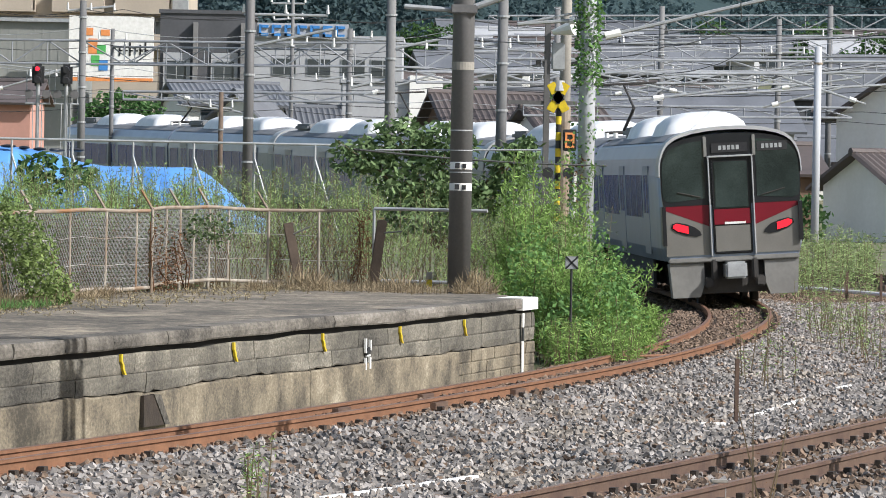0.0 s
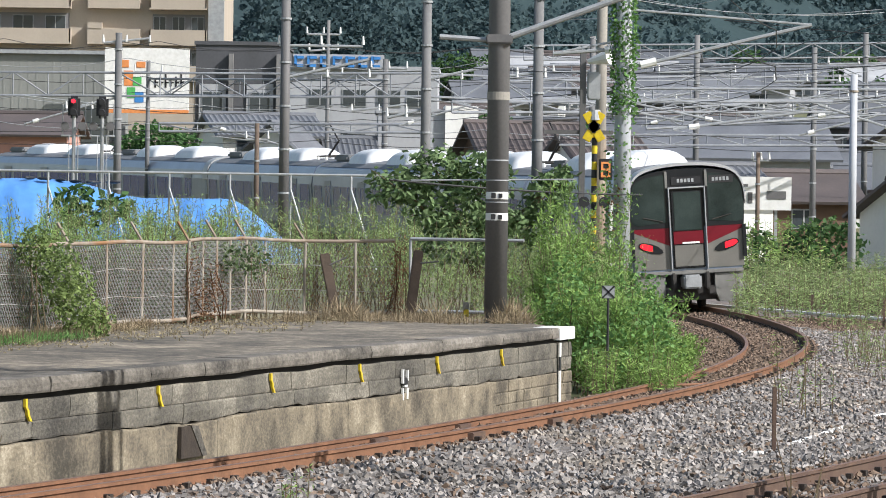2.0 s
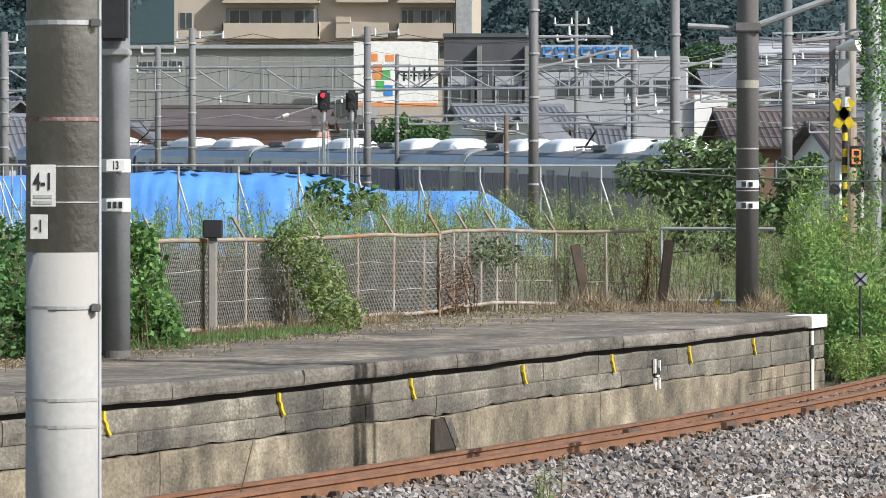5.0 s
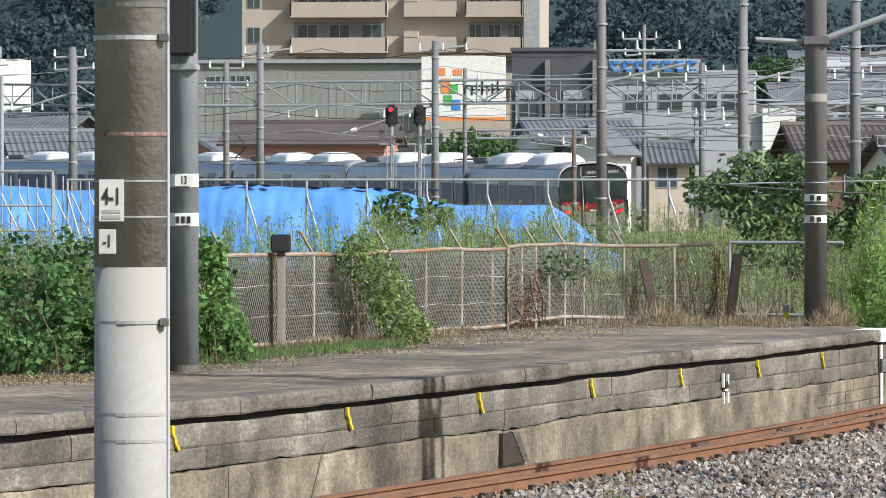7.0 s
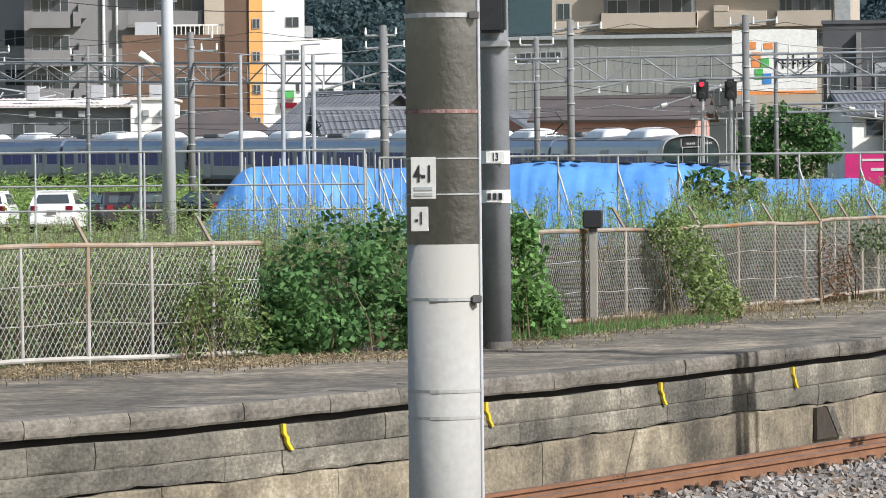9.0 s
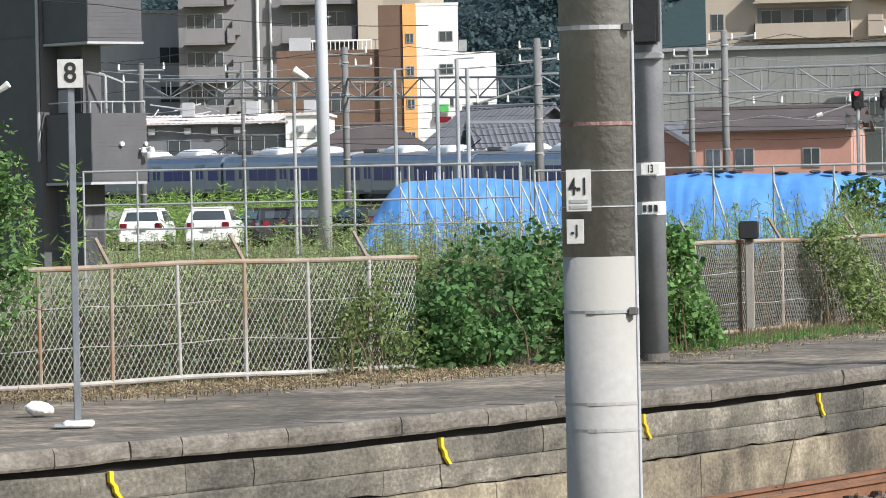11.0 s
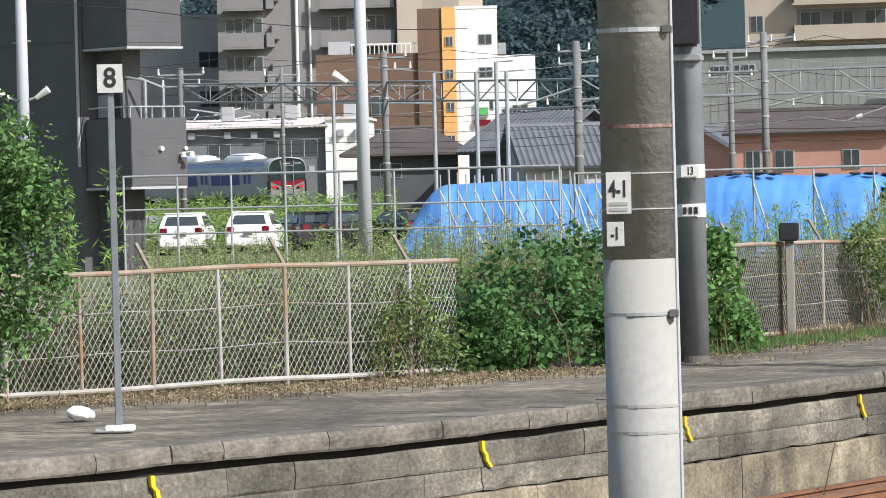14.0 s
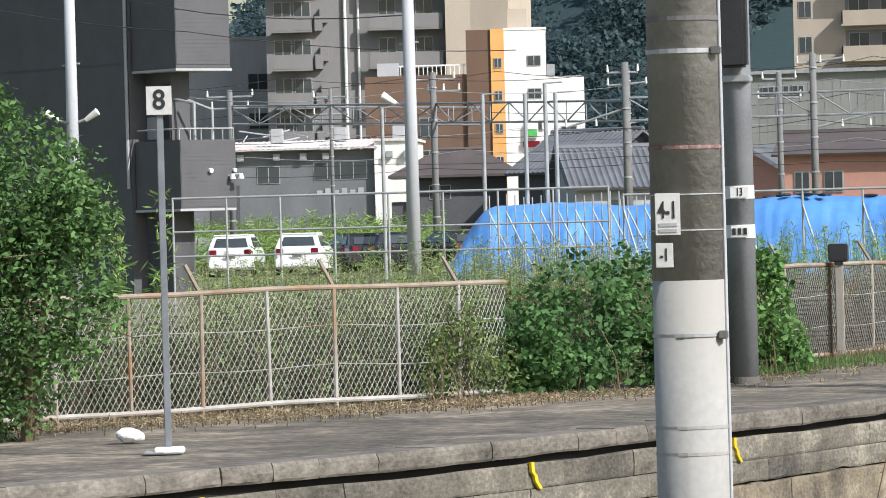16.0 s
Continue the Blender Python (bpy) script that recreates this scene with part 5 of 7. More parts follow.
weed_patch("wall_foot_weeds", 110, patch(1.5, 2.9, 65.6, 68.5), 0.7, L_WEED, "yellow-green weeds at the wall's foot", 35, spread=0.2, leaf=0.12, per=40)

# field behind the fence
weed_patch("field_weeds", 330, strip(FENCE[0:4], 0.25, 1.5, PLAT - 0.15), 1.1, L_MUTED, "dense dark weeds tangled behind the fence", 59, spread=0.18, leaf=0.10, per=46)
weed_patch("field_weeds", 110, strip(FENCE[0:4], 0.15, 1.2, PLAT - 0.15), 1.2, L_OLIVE, "leafy olive weeds pushing at the fence", 60, spread=0.2, leaf=0.09, per=46, aspect=0.4)
weed_patch("field_weeds", 230, fan(8.4, 12.0, 86, 100), 1.55, L_PALE, "tall pale grass before the blue sheeting", 68, spread=0.14, leaf=0.11, per=80)
weed_patch("field_weeds", 700, strip(FENCE[3:9], 0.25, 1.5, PLAT - 0.15), 1.15, L_MUTED, "dense dull green weeds close behind the fence", 57, spread=0.18, leaf=0.10, per=46)
weed_patch("field_weeds", 380, strip(FENCE[5:11], 0.15, 1.0, PLAT - 0.15), 1.2, L_BROWN, "dry brown creeper stalks close behind the fence", 58, spread=0.14, leaf=0.08, per=30)
weed_patch("field_weeds", 1300, strip(FENCE[:9], 0.2, 2.6, None, 1.4), 1.12, L_MUTED, "overgrown mixed weeds behind the wire fence", 41, spread=0.16, leaf=0.10, per=40)
weed_patch("field_weeds", 220, strip(FENCE[:9], 0.3, 3.0), 0.85, L_BROWN, "withered brown weeds behind the fence", 42, spread=0.16, leaf=0.10, per=14)
weed_patch("field_weeds", 800, fan(-1.6, 5.6, 73, 104), 1.75, L_PALE, "tall pale goldenrod field behind the platform", 43, spread=0.13, leaf=0.10, per=100, rise=0.1)
weed_patch("field_weeds", 320, fan(3.0, 8.8, 66, 100), 1.6, L_WEED, "tall green weeds before the blue sheeting", 44, spread=0.12, leaf=0.10, per=100, rise=0.1)
weed_patch("field_weeds", 460, fan(8.8, 14.8, 62, 100), 1.3, L_PALE, "pale green weeds on the waste ground", 50, spread=0.16, leaf=0.10, per=60)
weed_patch("field_weeds", 260, fan(8.8, 14.8, 60, 95), 0.9, L_MUTED, "dull green and brown weeds on waste ground", 56, spread=0.16, leaf=0.13, per=34)
weed_patch("field_weeds", 420, fan(8.5, 14.8, 100, 150), 0.55, L_PALE, "pale green grass on the waste ground", 45, spread=0.2, leaf=0.2, per=14)
weed_patch("field_weeds", 360, fan(-5.5, -3.2, 105, 140), 1.25, L_PALE, "pale green weeds beyond the curve", 46, spread=0.16, leaf=0.17, per=40)
weed_patch("field_weeds", 260, fan(-4.5, -1.0, 140, 175), 1.9, L_WEED, "tall green weeds between the tracks and houses", 47, spread=0.18, leaf=0.24, per=26)
weed_patch("field_weeds", 620, fan(9.6, 15.6, 160, 186), 1.3, L_WEED, "bright green grass between the yard and the line", 69, spread=0.2, leaf=0.3, per=20)
weed_patch("field_weeds", 420, fan(11.5, 16.4, 200, 226), 1.75, L_WEED, "tall green weeds along the distant line", 73, spread=0.2, leaf=0.36, per=26)
bush("hedge", [(5.2, 158, 1.1, 1.6, 1.4, 1.1), (7.6, 160, 1.3, 1.3, 1.4, 1.0), (9.5, 158, 1.0, 1.2, 1.2, 0.9), (12.0, 158, 1.3, 1.5, 1.2, 1.0)], 3800, 0.26, L_DARK, "dark green hedge before the houses", "hedge", 48, 0.6, 8)
# young conifer-like weed by the grey building and stray stalks
weed_patch("tall_weeds", 5, patch(-12.0, -11.6, 42, 43, 0.8), 2.3, L_WEED, "tall yellowish weeds behind the fence", 49, spread=0.11, leaf=0.13, per=170, lean=0.04)
# between the tracks on the near side
weed_patch("track_weeds", 90, patch(6.3, 7.4, 62, 84), 1.15, L_PALE, "thin green weeds beside the track", 51, spread=0.10, leaf=0.10, per=26)
weed_patch("track_weeds", 11, patch(4.1, 4.9, 58, 64, -0.15), 0.95, L_WEED, "sparse stalks growing in the ballast", 52, spread=0.1, leaf=0.07, per=26)
weed_patch("track_weeds", 7, patch(-1.55, -1.3, 36.4, 37.5, -0.15), 0.55, L_WEED, "small green sprig in the ballast", 53, spread=0.12, leaf=0.07, per=26)
weed_patch("dead_stalks", 1, patch(-4.3, -4.2, 38.6, 39, -0.2), 1.25, L_BROWN, "bare brown stalks beside the rail", 54, spread=0.12, leaf=0.05, per=12)
weed_patch("dead_stalks", 4, patch(2.0, 3.0, 37.0, 39.0, -0.15), 0.95, L_BROWN, "bare dead stalks in the ballast", 55, spread=0.1, leaf=0.05, per=8)
# grass on the platform
weed_patch("platform_litter", 800, strip(FENCE[0:9], -2.4, -0.1, PLAT - 0.012, 0.5), 0.03, L_DRY, "scattered straw and leaf litter on old paving", 65, category="litter", spread=5.0, leaf=0.06, per=7, aspect=0.16)
weed_patch("platform_grass", 420, strip([FENCE[3], (-6.5, 53.5), (-5.6, 57.2)], -0.9, -0.1, PLAT - 0.02, 0.7), 0.16, L_VINE, "low green grass along the platform's fence", 61, category="grass", spread=0.25, leaf=0.11, per=18, aspect=0.05, up=0.9)
weed_patch("platform_grass", 300, tufts(((-2.0, 67.6, 0.25), (-1.6, 67.9, 0.2), (-1.1, 67.5, 0.3), (-0.75, 67.9, 0.2), (-0.4, 67.3, 0.25), (0.45, 67.6, 0.2), (-2.7, 67.0, 0.2)), PLAT - 0.02), 0.17, L_STRAW, "dry straw-coloured grass on the platform's end", 62, category="grass", spread=0.45, leaf=0.15, per=14, aspect=0.045, up=0.0)
weed_patch("platform_grass", 26, tufts(((-1.9, 67.9, 0.2), (-0.9, 68.0, 0.25), (0.5, 68.0, 0.15)), PLAT - 0.02), 0.34, L_STRAW, "taller dry grass tufts on the platform's end", 66, category="grass", spread=0.3, leaf=0.34, per=26, aspect=0.035, up=0.6)
weed_patch("platform_litter", 1500, strip(FENCE[0:3] + [(-8.0, 46.5)], -1.5, 0.1, PLAT - 0.012, 0.7), 0.05, L_STRAW, "dead brown leaves and stalks by the fence", 67, category="litter", spread=3.0, leaf=0.055, per=10, aspect=0.2)
weed_patch("platform_grass", 300, strip(FENCE[0:3] + [(-8.0, 46.5)], -0.8, 0.15, PLAT - 0.02, 0.6), 0.075, L_STRAW, "dry litter and grass along the fence foot", 63, category="grass", spread=1.2, leaf=0.075, per=14, aspect=0.06, up=0.0)
weed_patch("platform_grass", 240, strip(FENCE[5:8], -0.5, 0.15, PLAT - 0.02, 0.6), 0.12, L_STRAW, "withered brown litter along the fence foot", 64, category="grass", spread=0.25, leaf=0.16, per=14, aspect=0.05, up=0.9)


# ---- blue sheeting, yard and parked cars ----
def tarp_ridge(x):
    """Ridge height over the yard."""
    return 3.05 + 0.05 * math.sin(x * 0.8) + 0.03 * math.sin(x * 2.1)


tarp = thing("covered_heap", pose(0, 0, 0), "long heap covered with creased bright blue sheeting", "tarpaulin")
xa, xb, seed = -23.7, -4.4, 1
V, Fc = [], []
nu, nv = 200, 24
for i in range(nu):
    x = xa + (xb - xa) * i / (nu - 1)
    e = smooth01(-23.7, -21.9, x) * (1 - 0.8 * smooth01(-6.6, -4.4, x)) * (1 - 0.22 * smooth01(-10.5, -8.5, x))
    for j in range(nv):
        v = j / (nv - 1)
        prof = 1 - abs(2 * v - 1) ** 5
        cr = 0.07 * noise.noise((x * 1.2, v * 5, seed)) + 0.04 * noise.noise((x * 4, v * 9, seed + 4)) + (0.05 if x > -7.5 else 0.003) * abs(math.sin(x * 4.5 + 2 * noise.noise((x, v * 3, 1)))) * (1 - v)
        V.append((x + 0.10 * noise.noise((x, v * 6, 7)), 112.5 + 5.5 * v - cr * 2.0, 1.0 + (tarp_ridge(x) - 1.0) * e * prof + cr * prof * 0.35))
for i in range(nu - 1):
    for j in range(nv - 1):
        a = i * nv + j
        Fc.append((a, a + nv, a + nv + 1, a + 1))
part("sheet", (V, [], Fc), M_TARP, tarp, smooth=True)
rng = np.random.default_rng(12)
for i in range(16):
    x = rng.uniform(-15, -9)
    bm = bmesh.new()
    bmesh.ops.create_icosphere(bm, subdivisions=2, radius=0.10, matrix=pose(x, 113.6 + rng.uniform(0, 1), tarp_ridge(x) + 0.02, 0, 0, rng.uniform(0, 180)) @ Matrix.Diagonal((2.2, 1, 0.45, 1)))
    part("sandbag", bm, M_BLACK, tarp, "dark weight on the ridge")

# pipe fence before the sheeting, with raking struts
def pipe_fence(x0, x1, y, z0, z1, gap, label, strut=True, mid=()):
    f = thing("pipe_fence", pose(0, 0, 0), label, "fence", "scaffold fences")
    zb = lambda x: gz(x, y) - 0.1
    part("top_rail", rods(((x0, y, z1), (x1, y, z1), 0.03)), M_STEEL, f)
    for q in mid:
        part("mid_rail", rods(((x0, y, q), (x1, y, q), 0.024)), M_STEEL, f)
    for x in np.arange(x0, x1 + 0.01, gap):
        part("upright", rods(((x, y, zb(x)), (x, y, z1 + 0.02), 0.028)), M_STEEL, f)
        if strut:
            part("strut", rods(((x, y, z1 - 0.35), (x + 0.75, y - 0.7, zb(x)), 0.024)), M_STEEL, f)
    return f


pipe_fence(-17.6, 0.5, 108.0, 1.0, 3.22, 1.45, "long scaffold-pipe fence before the blue sheeting", strut=True)
pipe_fence(-28.6, -17.8, 107.0, 1.0, 3.42, 1.35, "scaffold-pipe fence beside the car park", strut=False, mid=(2.0, 2.6))
paling = thing("steel_paling", pose(0, 0, 0), "row of thin steel uprights with slanting braces", "fence")
for i, x in enumerate(np.arange(-21.6, -15.4, 0.22)):
    part("upright", rods(((x, 111.6, 1.2), (x, 111.6, 3.3 + 0.05 * math.sin(i)), 0.018)), M_STEEL, paling)
    if i % 2 == 0:
        part("brace", rods(((x, 111.5, 2.9), (x + 0.85, 110.9, 1.3), 0.022)), M_STEEL, paling)
for x, y, h in ((-28.31, 130, 6.1), (-23.34, 120, 6.1), (-21.25, 115, 5.95), (-20.72, 115, 6.2), (-20.45, 115, 5.95)):
    sp = thing("steel_mast", pose(x, y, 0), "thin tall galvanised steel mast in the yard", "mast", "yard masts")
    part("shaft", rods(((0, 0, gz(x, y) - 0.2), (0, 0, h), 0.055), n=10), M_STEEL, sp)
    part("cap", rods(((0, 0, h), (0.45, 0, h + 0.02), 0.02)), M_STEEL, sp)

M_CARW = mat("car_white", (0.80, 0.80, 0.80), (0.72, 0.72, 0.72), rough=0.25, scale=1, bump=0, spec=0.6)
M_CARB = mat("car_black", (0.02, 0.021, 0.024), (0.03, 0.03, 0.033), rough=0.2, scale=1, bump=0, spec=0.6)


def car(x, y, z, yaw, m, label, h=1.55):
    c = thing("parked_car", pose(x, y, z, 0, 0, yaw), label, "car", "cars in the yard")
    secs = [(-2.1, 0.72, 0.35, 0.95), (-2.0, 0.84, 0.25, 1.02), (-0.9, 0.86, 0.22, 1.05), (1.2, 0.86, 0.22, 1.0), (2.0, 0.82, 0.25, 0.85), (2.2, 0.68, 0.35, 0.7)]
    V, Fc = [], []
    for yy, w, a, b in secs:
        V += [(-w, yy, a), (w, yy, a), (w, yy, b - 0.12), (w - 0.06, yy, b), (-w + 0.06, yy, b), (-w, yy, b - 0.12)]
    for i in range(len(secs) - 1):
        for k in range(6):
            Fc.append((i * 6 + k, i * 6 + (k + 1) % 6, i * 6 + 6 + (k + 1) % 6, i * 6 + 6 + k))
    Fc += [(5, 4, 3, 2, 1, 0), tuple(range(30, 36))]
    part("body", (V, [], Fc), m, c)
    V = [(-0.80, -1.95, 1.0), (0.80, -1.95, 1.0), (0.82, 0.95, 1.0), (-0.82, 0.95, 1.0), (-0.64, -1.55, h - 0.05), (0.64, -1.55, h - 0.05), (0.64, 0.1, h - 0.04), (-0.64, 0.1, h - 0.04)]
    part("cabin", (V, [], [(0, 1, 5, 4), (1, 2, 6, 5), (2, 3, 7, 6), (3, 0, 4, 7)]), m, c)
    V = [(-0.62, -1.92, 1.06), (0.62, -1.92, 1.06), (0.52, -1.66, h - 0.14), (-0.52, -1.66, h - 0.14)]
    part("rear_window", (V + [(a, b + 0.06, q) for a, b, q in V], [], [(0, 1, 2, 3), (7, 6, 5, 4), (0, 4, 5, 1), (1, 5, 6, 2), (2, 6, 7, 3), (3, 7, 4, 0)]), M_GLASS, c, "dark rear window")
    for q in (-1, 1):
        V = [(q * 0.83, -1.6, 1.05), (q * 0.84, 0.8, 1.05), (q * 0.68, 0.15, h - 0.12), (q * 0.68, -1.35, h - 0.12)]
        part("side_window", (V + [(a * 0.95, b, z_) for a, b, z_ in V], [], [(0, 1, 2, 3), (7, 6, 5, 4), (0, 4, 5, 1), (1, 5, 6, 2), (2, 6, 7, 3), (3, 7, 4, 0)]), M_GLASS, c, "dark side window")
    part("roof", boxes((-0.66, 0.66, -1.6, 0.15, h - 0.07, h), bevel=0.03), m, c)
    for q in (-0.62, 0.62):
        part("tail_light", boxes((q - 0.13, q + 0.13, -2.12, -1.98, 0.78, 0.98), bevel=0.02), M_RED, c)
        for yy in (-1.35, 1.35):
            part("wheel", rods(((q * 1.22 - 0.09, yy, 0.3), (q * 1.22 + 0.09, yy, 0.3), 0.31), n=14), M_BLACK, c)
    part("bumper", boxes((-0.8, 0.8, -2.2, -2.05, 0.3, 0.62), bevel=0.04), m, c)
    part("number_plate", boxes((-0.17, 0.17, -2.23, -2.2, 0.66, 0.82)), M_SILVER, c)
    return c


for x, m, l, yaw in ((-40.4, M_CARW, "white estate car parked in the yard", 8), (-37.85, M_CARW, "white hatchback parked on weedy ground", 6), (-36.0, M_CARB, "black saloon car parked in the yard", 30), (-34.6, M_CARB, "black car with glossy paint in the yard", -25), (-32.4, M_CARB, "dark car beside the blue sheeting", 35)):
    y = 158.0 + (0 if m is M_CARW else 3)
    car(x * y / 160, y, 0.95, yaw, m, l, 1.52 if m is M_CARW else 1.45)
wall_lo = thing("yard_wall", pose(0, 0, 0), "low pale concrete wall behind the car park", "wall")
for k in range(3):
    part("panel", boxes((-50 + k * 2.5, -47.55 + k * 2.5, 172, 172.2, 1.4, 2.35), bevel=0.02), M_GREYWALL, wall_lo)

# ---- buildings ----
M_BEIGE = mat("beige_render", (0.45, 0.385, 0.31), (0.39, 0.335, 0.27), rough=0.9, scale=0.5, fine=6, bump=0.05, streak=0.3)
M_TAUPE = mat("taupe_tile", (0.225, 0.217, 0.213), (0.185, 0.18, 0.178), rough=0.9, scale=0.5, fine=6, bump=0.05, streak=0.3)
M_GREEN = mat("green_grey_cladding", (0.265, 0.27, 0.25), (0.215, 0.22, 0.205), rough=0.85, scale=0.4, fine=5, bump=0.05, streak=0.2)
M_ORANGE = mat("orange_tile", (0.70, 0.37, 0.13), (0.62, 0.32, 0.11), rough=0.8, scale=0.6, fine=6, bump=0.03)
M_BROWN = mat("brown_tile", (0.15, 0.095, 0.065), (0.12, 0.077, 0.055), rough=0.85, scale=0.6, fine=6, bump=0.03)
M_WALLW = mat("white_render", (0.78, 0.77, 0.74), (0.68, 0.67, 0.63), rough=0.9, scale=0.6, fine=6, bump=0.03, streak=0.2)
M_PINK = mat("pink_render", (0.52, 0.28, 0.22), (0.44, 0.24, 0.19), rough=0.9, scale=0.6, fine=6, bump=0.03)
# bluish cast added to the tile grey in place of aerial haze
M_TILE = mat("grey_roof_tile", (0.142, 0.15, 0.165), (0.10, 0.106, 0.117), rough=0.6, scale=0.8, fine=8, bump=0.1, random=0.15)
M_TILE_B = mat("brown_roof_tile", (0.11, 0.09, 0.085), (0.08, 0.068, 0.065), rough=0.65, scale=0.8, fine=8, bump=0.1, random=0.15)
M_TIN = mat("weathered_tin", (0.72, 0.70, 0.67), (0.52, 0.48, 0.45), rough=0.6, scale=0.5, fine=4, bump=0.05, c=(0.60, 0.45, 0.42))
# dark grey with a slight blue of distance haze mixed in
M_DARKWALL = mat("dark_wall", (0.098, 0.10, 0.107), (0.074, 0.076, 0.082), rough=0.85, scale=0.5, fine=5, bump=0.04)


def window(parent, x, y, z, w, h, frame_m=None, bars=1):
    """A window in a wall that faces -y, centred at x, z."""
    f = part("window", boxes((x - w / 2 - 0.06, x + w / 2 + 0.06, y - 0.05, y + 0.05, z - h / 2 - 0.06, z + h / 2 + 0.06)), frame_m or M_STEEL, parent)
    part("pane", boxes((x - w / 2, x + w / 2, y - 0.07, y - 0.05, z - h / 2, z + h / 2)), M_GLASS, f)
    for k in range(bars):
        q = x - w / 2 + w * (k + 1) / (bars + 1)
        part("bar", boxes((q - 0.03, q + 0.03, y - 0.09, y - 0.06, z - h / 2, z + h / 2)), frame_m or M_STEEL, f)
    return f


def block(name, x0, x1, y, depth, z0, z1, m, label, category="building", yaw=0.0):
    """A flat-roofed building: its front's middle stands at x, y."""
    b = thing(name, pose((x0 + x1) / 2, y, 0, 0, 0, yaw), label, category)
    w = (x1 - x0) / 2
    part("wall", boxes((-w, w, 0, depth, z0, z1)), m, b)
    part("roof", boxes((-w - 0.1, w + 0.1, -0.1, depth + 0.1, z1, z1 + 0.25)), m, b)
    return b, w


def house(x, y, z, w, d, wall_h, roof_h, yaw, wall_m, roof_m, label, windows=((0, 0.55, 1.2, 0.9),), ribs=True, gable=True):
    """Ridge along x; the front faces -y."""
    h = thing("house", pose(x, y, z, 0, 0, yaw), label, "house")
    part("wall", boxes((-w / 2, w / 2, -d / 2, d / 2, -1.5, wall_h)), wall_m, h)
    V = [(a, -d / 2 + 0.02, wall_h) for a in (-w / 2 + 0.01, w / 2 - 0.01)] + [(a, d / 2 - 0.02, wall_h) for a in (-w / 2 + 0.01, w / 2 - 0.01)] + [(a, 0, wall_h + roof_h - 0.05) for a in (-w / 2 + 0.01, w / 2 - 0.01)]
    part("gable", (V, [], [(0, 4, 2), (1, 3, 5), (0, 1, 5, 4), (2, 4, 5, 3)]), wall_m, h)
    o = 0.5
    sl = math.hypot(d / 2 + o, roof_h * (d / 2 + o) / (d / 2))
    ang = math.degrees(math.atan2(roof_h, d / 2))
    for s in (-1, 1):
        if ribs:
            xs_ = np.arange(-w / 2 - o, w / 2 + o, 0.1)
            prof = [(a, 0.06 + 0.07 * max(0.0, math.sin(a * 20.94))) for a in xs_]
        else:
            prof = [(-w / 2 - o, 0.06), (w / 2 + o, 0.06)]
        prof = prof + [(w / 2 + o, -0.06), (-w / 2 - o, -0.06)]
        bm = extrude_profile(prof, [((0, 0, 0), (1, 0)), ((0, sl, 0), (1, 0))])
        r = part("roof", bm, roof_m, h)
        r.matrix_basis = pose(0, 0, wall_h + roof_h, 0, 0, 0 if s > 0 else 180) @ pose(0, 0, 0, -ang, 0, 0)
    part("ridge", rods(((-w / 2 - o, 0, wall_h + roof_h + 0.05), (w / 2 + o, 0, wall_h + roof_h + 0.05), 0.16), n=8), roof_m, h)
    for wx, wz, ww, wh in windows:
        window(h, wx * w / 2, -d / 2, wall_h * wz, ww, wh)
    return h


def push_back(ob, k):
    """Stand a thing farther off on the same bearing, larger in proportion."""
    e = Vector((0, 0, EYE))
    p = e + (ob.location - e) * k
    ob.location, ob.scale = p, (k, k, k)
    return ob


# apartments behind the warehouse
apt, w = block("apartment_block", -47.0, -21.8, 380, 14, 2, 27, M_BEIGE, "beige apartment block with long balconies")
for fl in range(4):
    z = 12.6 + fl * 3.0
    for x0, x1 in ((-8.4, -0.2), (6.4, 11.2)):
        bal = part("balcony", boxes((x0, x1, -1.3, -1.15, z, z + 1.15), (x0, x1, -1.3, 0, z - 0.15, z), (x0, x0 + 0.12, -1.3, 0, z, z + 1.15), (x1 - 0.12, x1, -1.3, 0, z, z + 1.15)), M_BEIGE, apt, "beige balcony parapet")
        # taupe sheet on the beige wall paints the shade inside the balcony
        part("recess_shade", boxes((x0 + 0.2, x1 - 0.2, -0.02, 0.05, z + 0.3, z + 2.5)), M_TAUPE, bal)
        for k in range(3):
            xx = x0 + (x1 - x0) * (k + 0.5) / 3
            window(apt, xx, -0.03, z + 1.4, (x1 - x0) / 5, 1.7)
    part("stair_tower", boxes((1.2, 5.6, -0.9, 0, z - 0.1, z + 1.2), (1.2, 2.4, -0.95, 0, z + 1.2, z + 1.7)), M_BEIGE, apt)
    window(apt, -11.6, 0, z + 1.4, 1.0, 1.3)
part("end_wall", boxes((11.3, 12.62, -0.6, 0, 2, 27)), M_STEEL, apt, "pale grey end strip")

# long warehouse with a painted sign board
wh, w = block("warehouse", -44.5, -24.9, 300, 18, 2, 12.1, M_GREEN, "long warehouse clad in grey-green ribbed sheet")
for x in np.arange(-w, w, 0.55):
    part("rib", boxes((x, x + 0.12, -0.018, 0, 2, 12.1)), M_GREEN, wh)
part("eave", boxes((-w - 0.2, w + 0.2, -0.3, 0.1, 12.1, 12.35)), M_STEEL, wh)
for x in (-4.2, -3.2, -2.2):
    window(wh, x, -0.06, 11.0, 0.7, 0.5)
    window(wh, x, -0.06, 7.0, 0.8, 0.6)
push_back(wh, 1.12)
board = thing("painted_sign_board", pose(-22.1, 297.6, 0), "white sign board with a bright painted picture", "sign")
part("panel", boxes((-2.78, 2.78, 0, 0.3, 8.2, 12.5)), M_WHITE, board)
M_SG = mat("sign_green", (0.10, 0.45, 0.12), rough=0.6, bump=0)
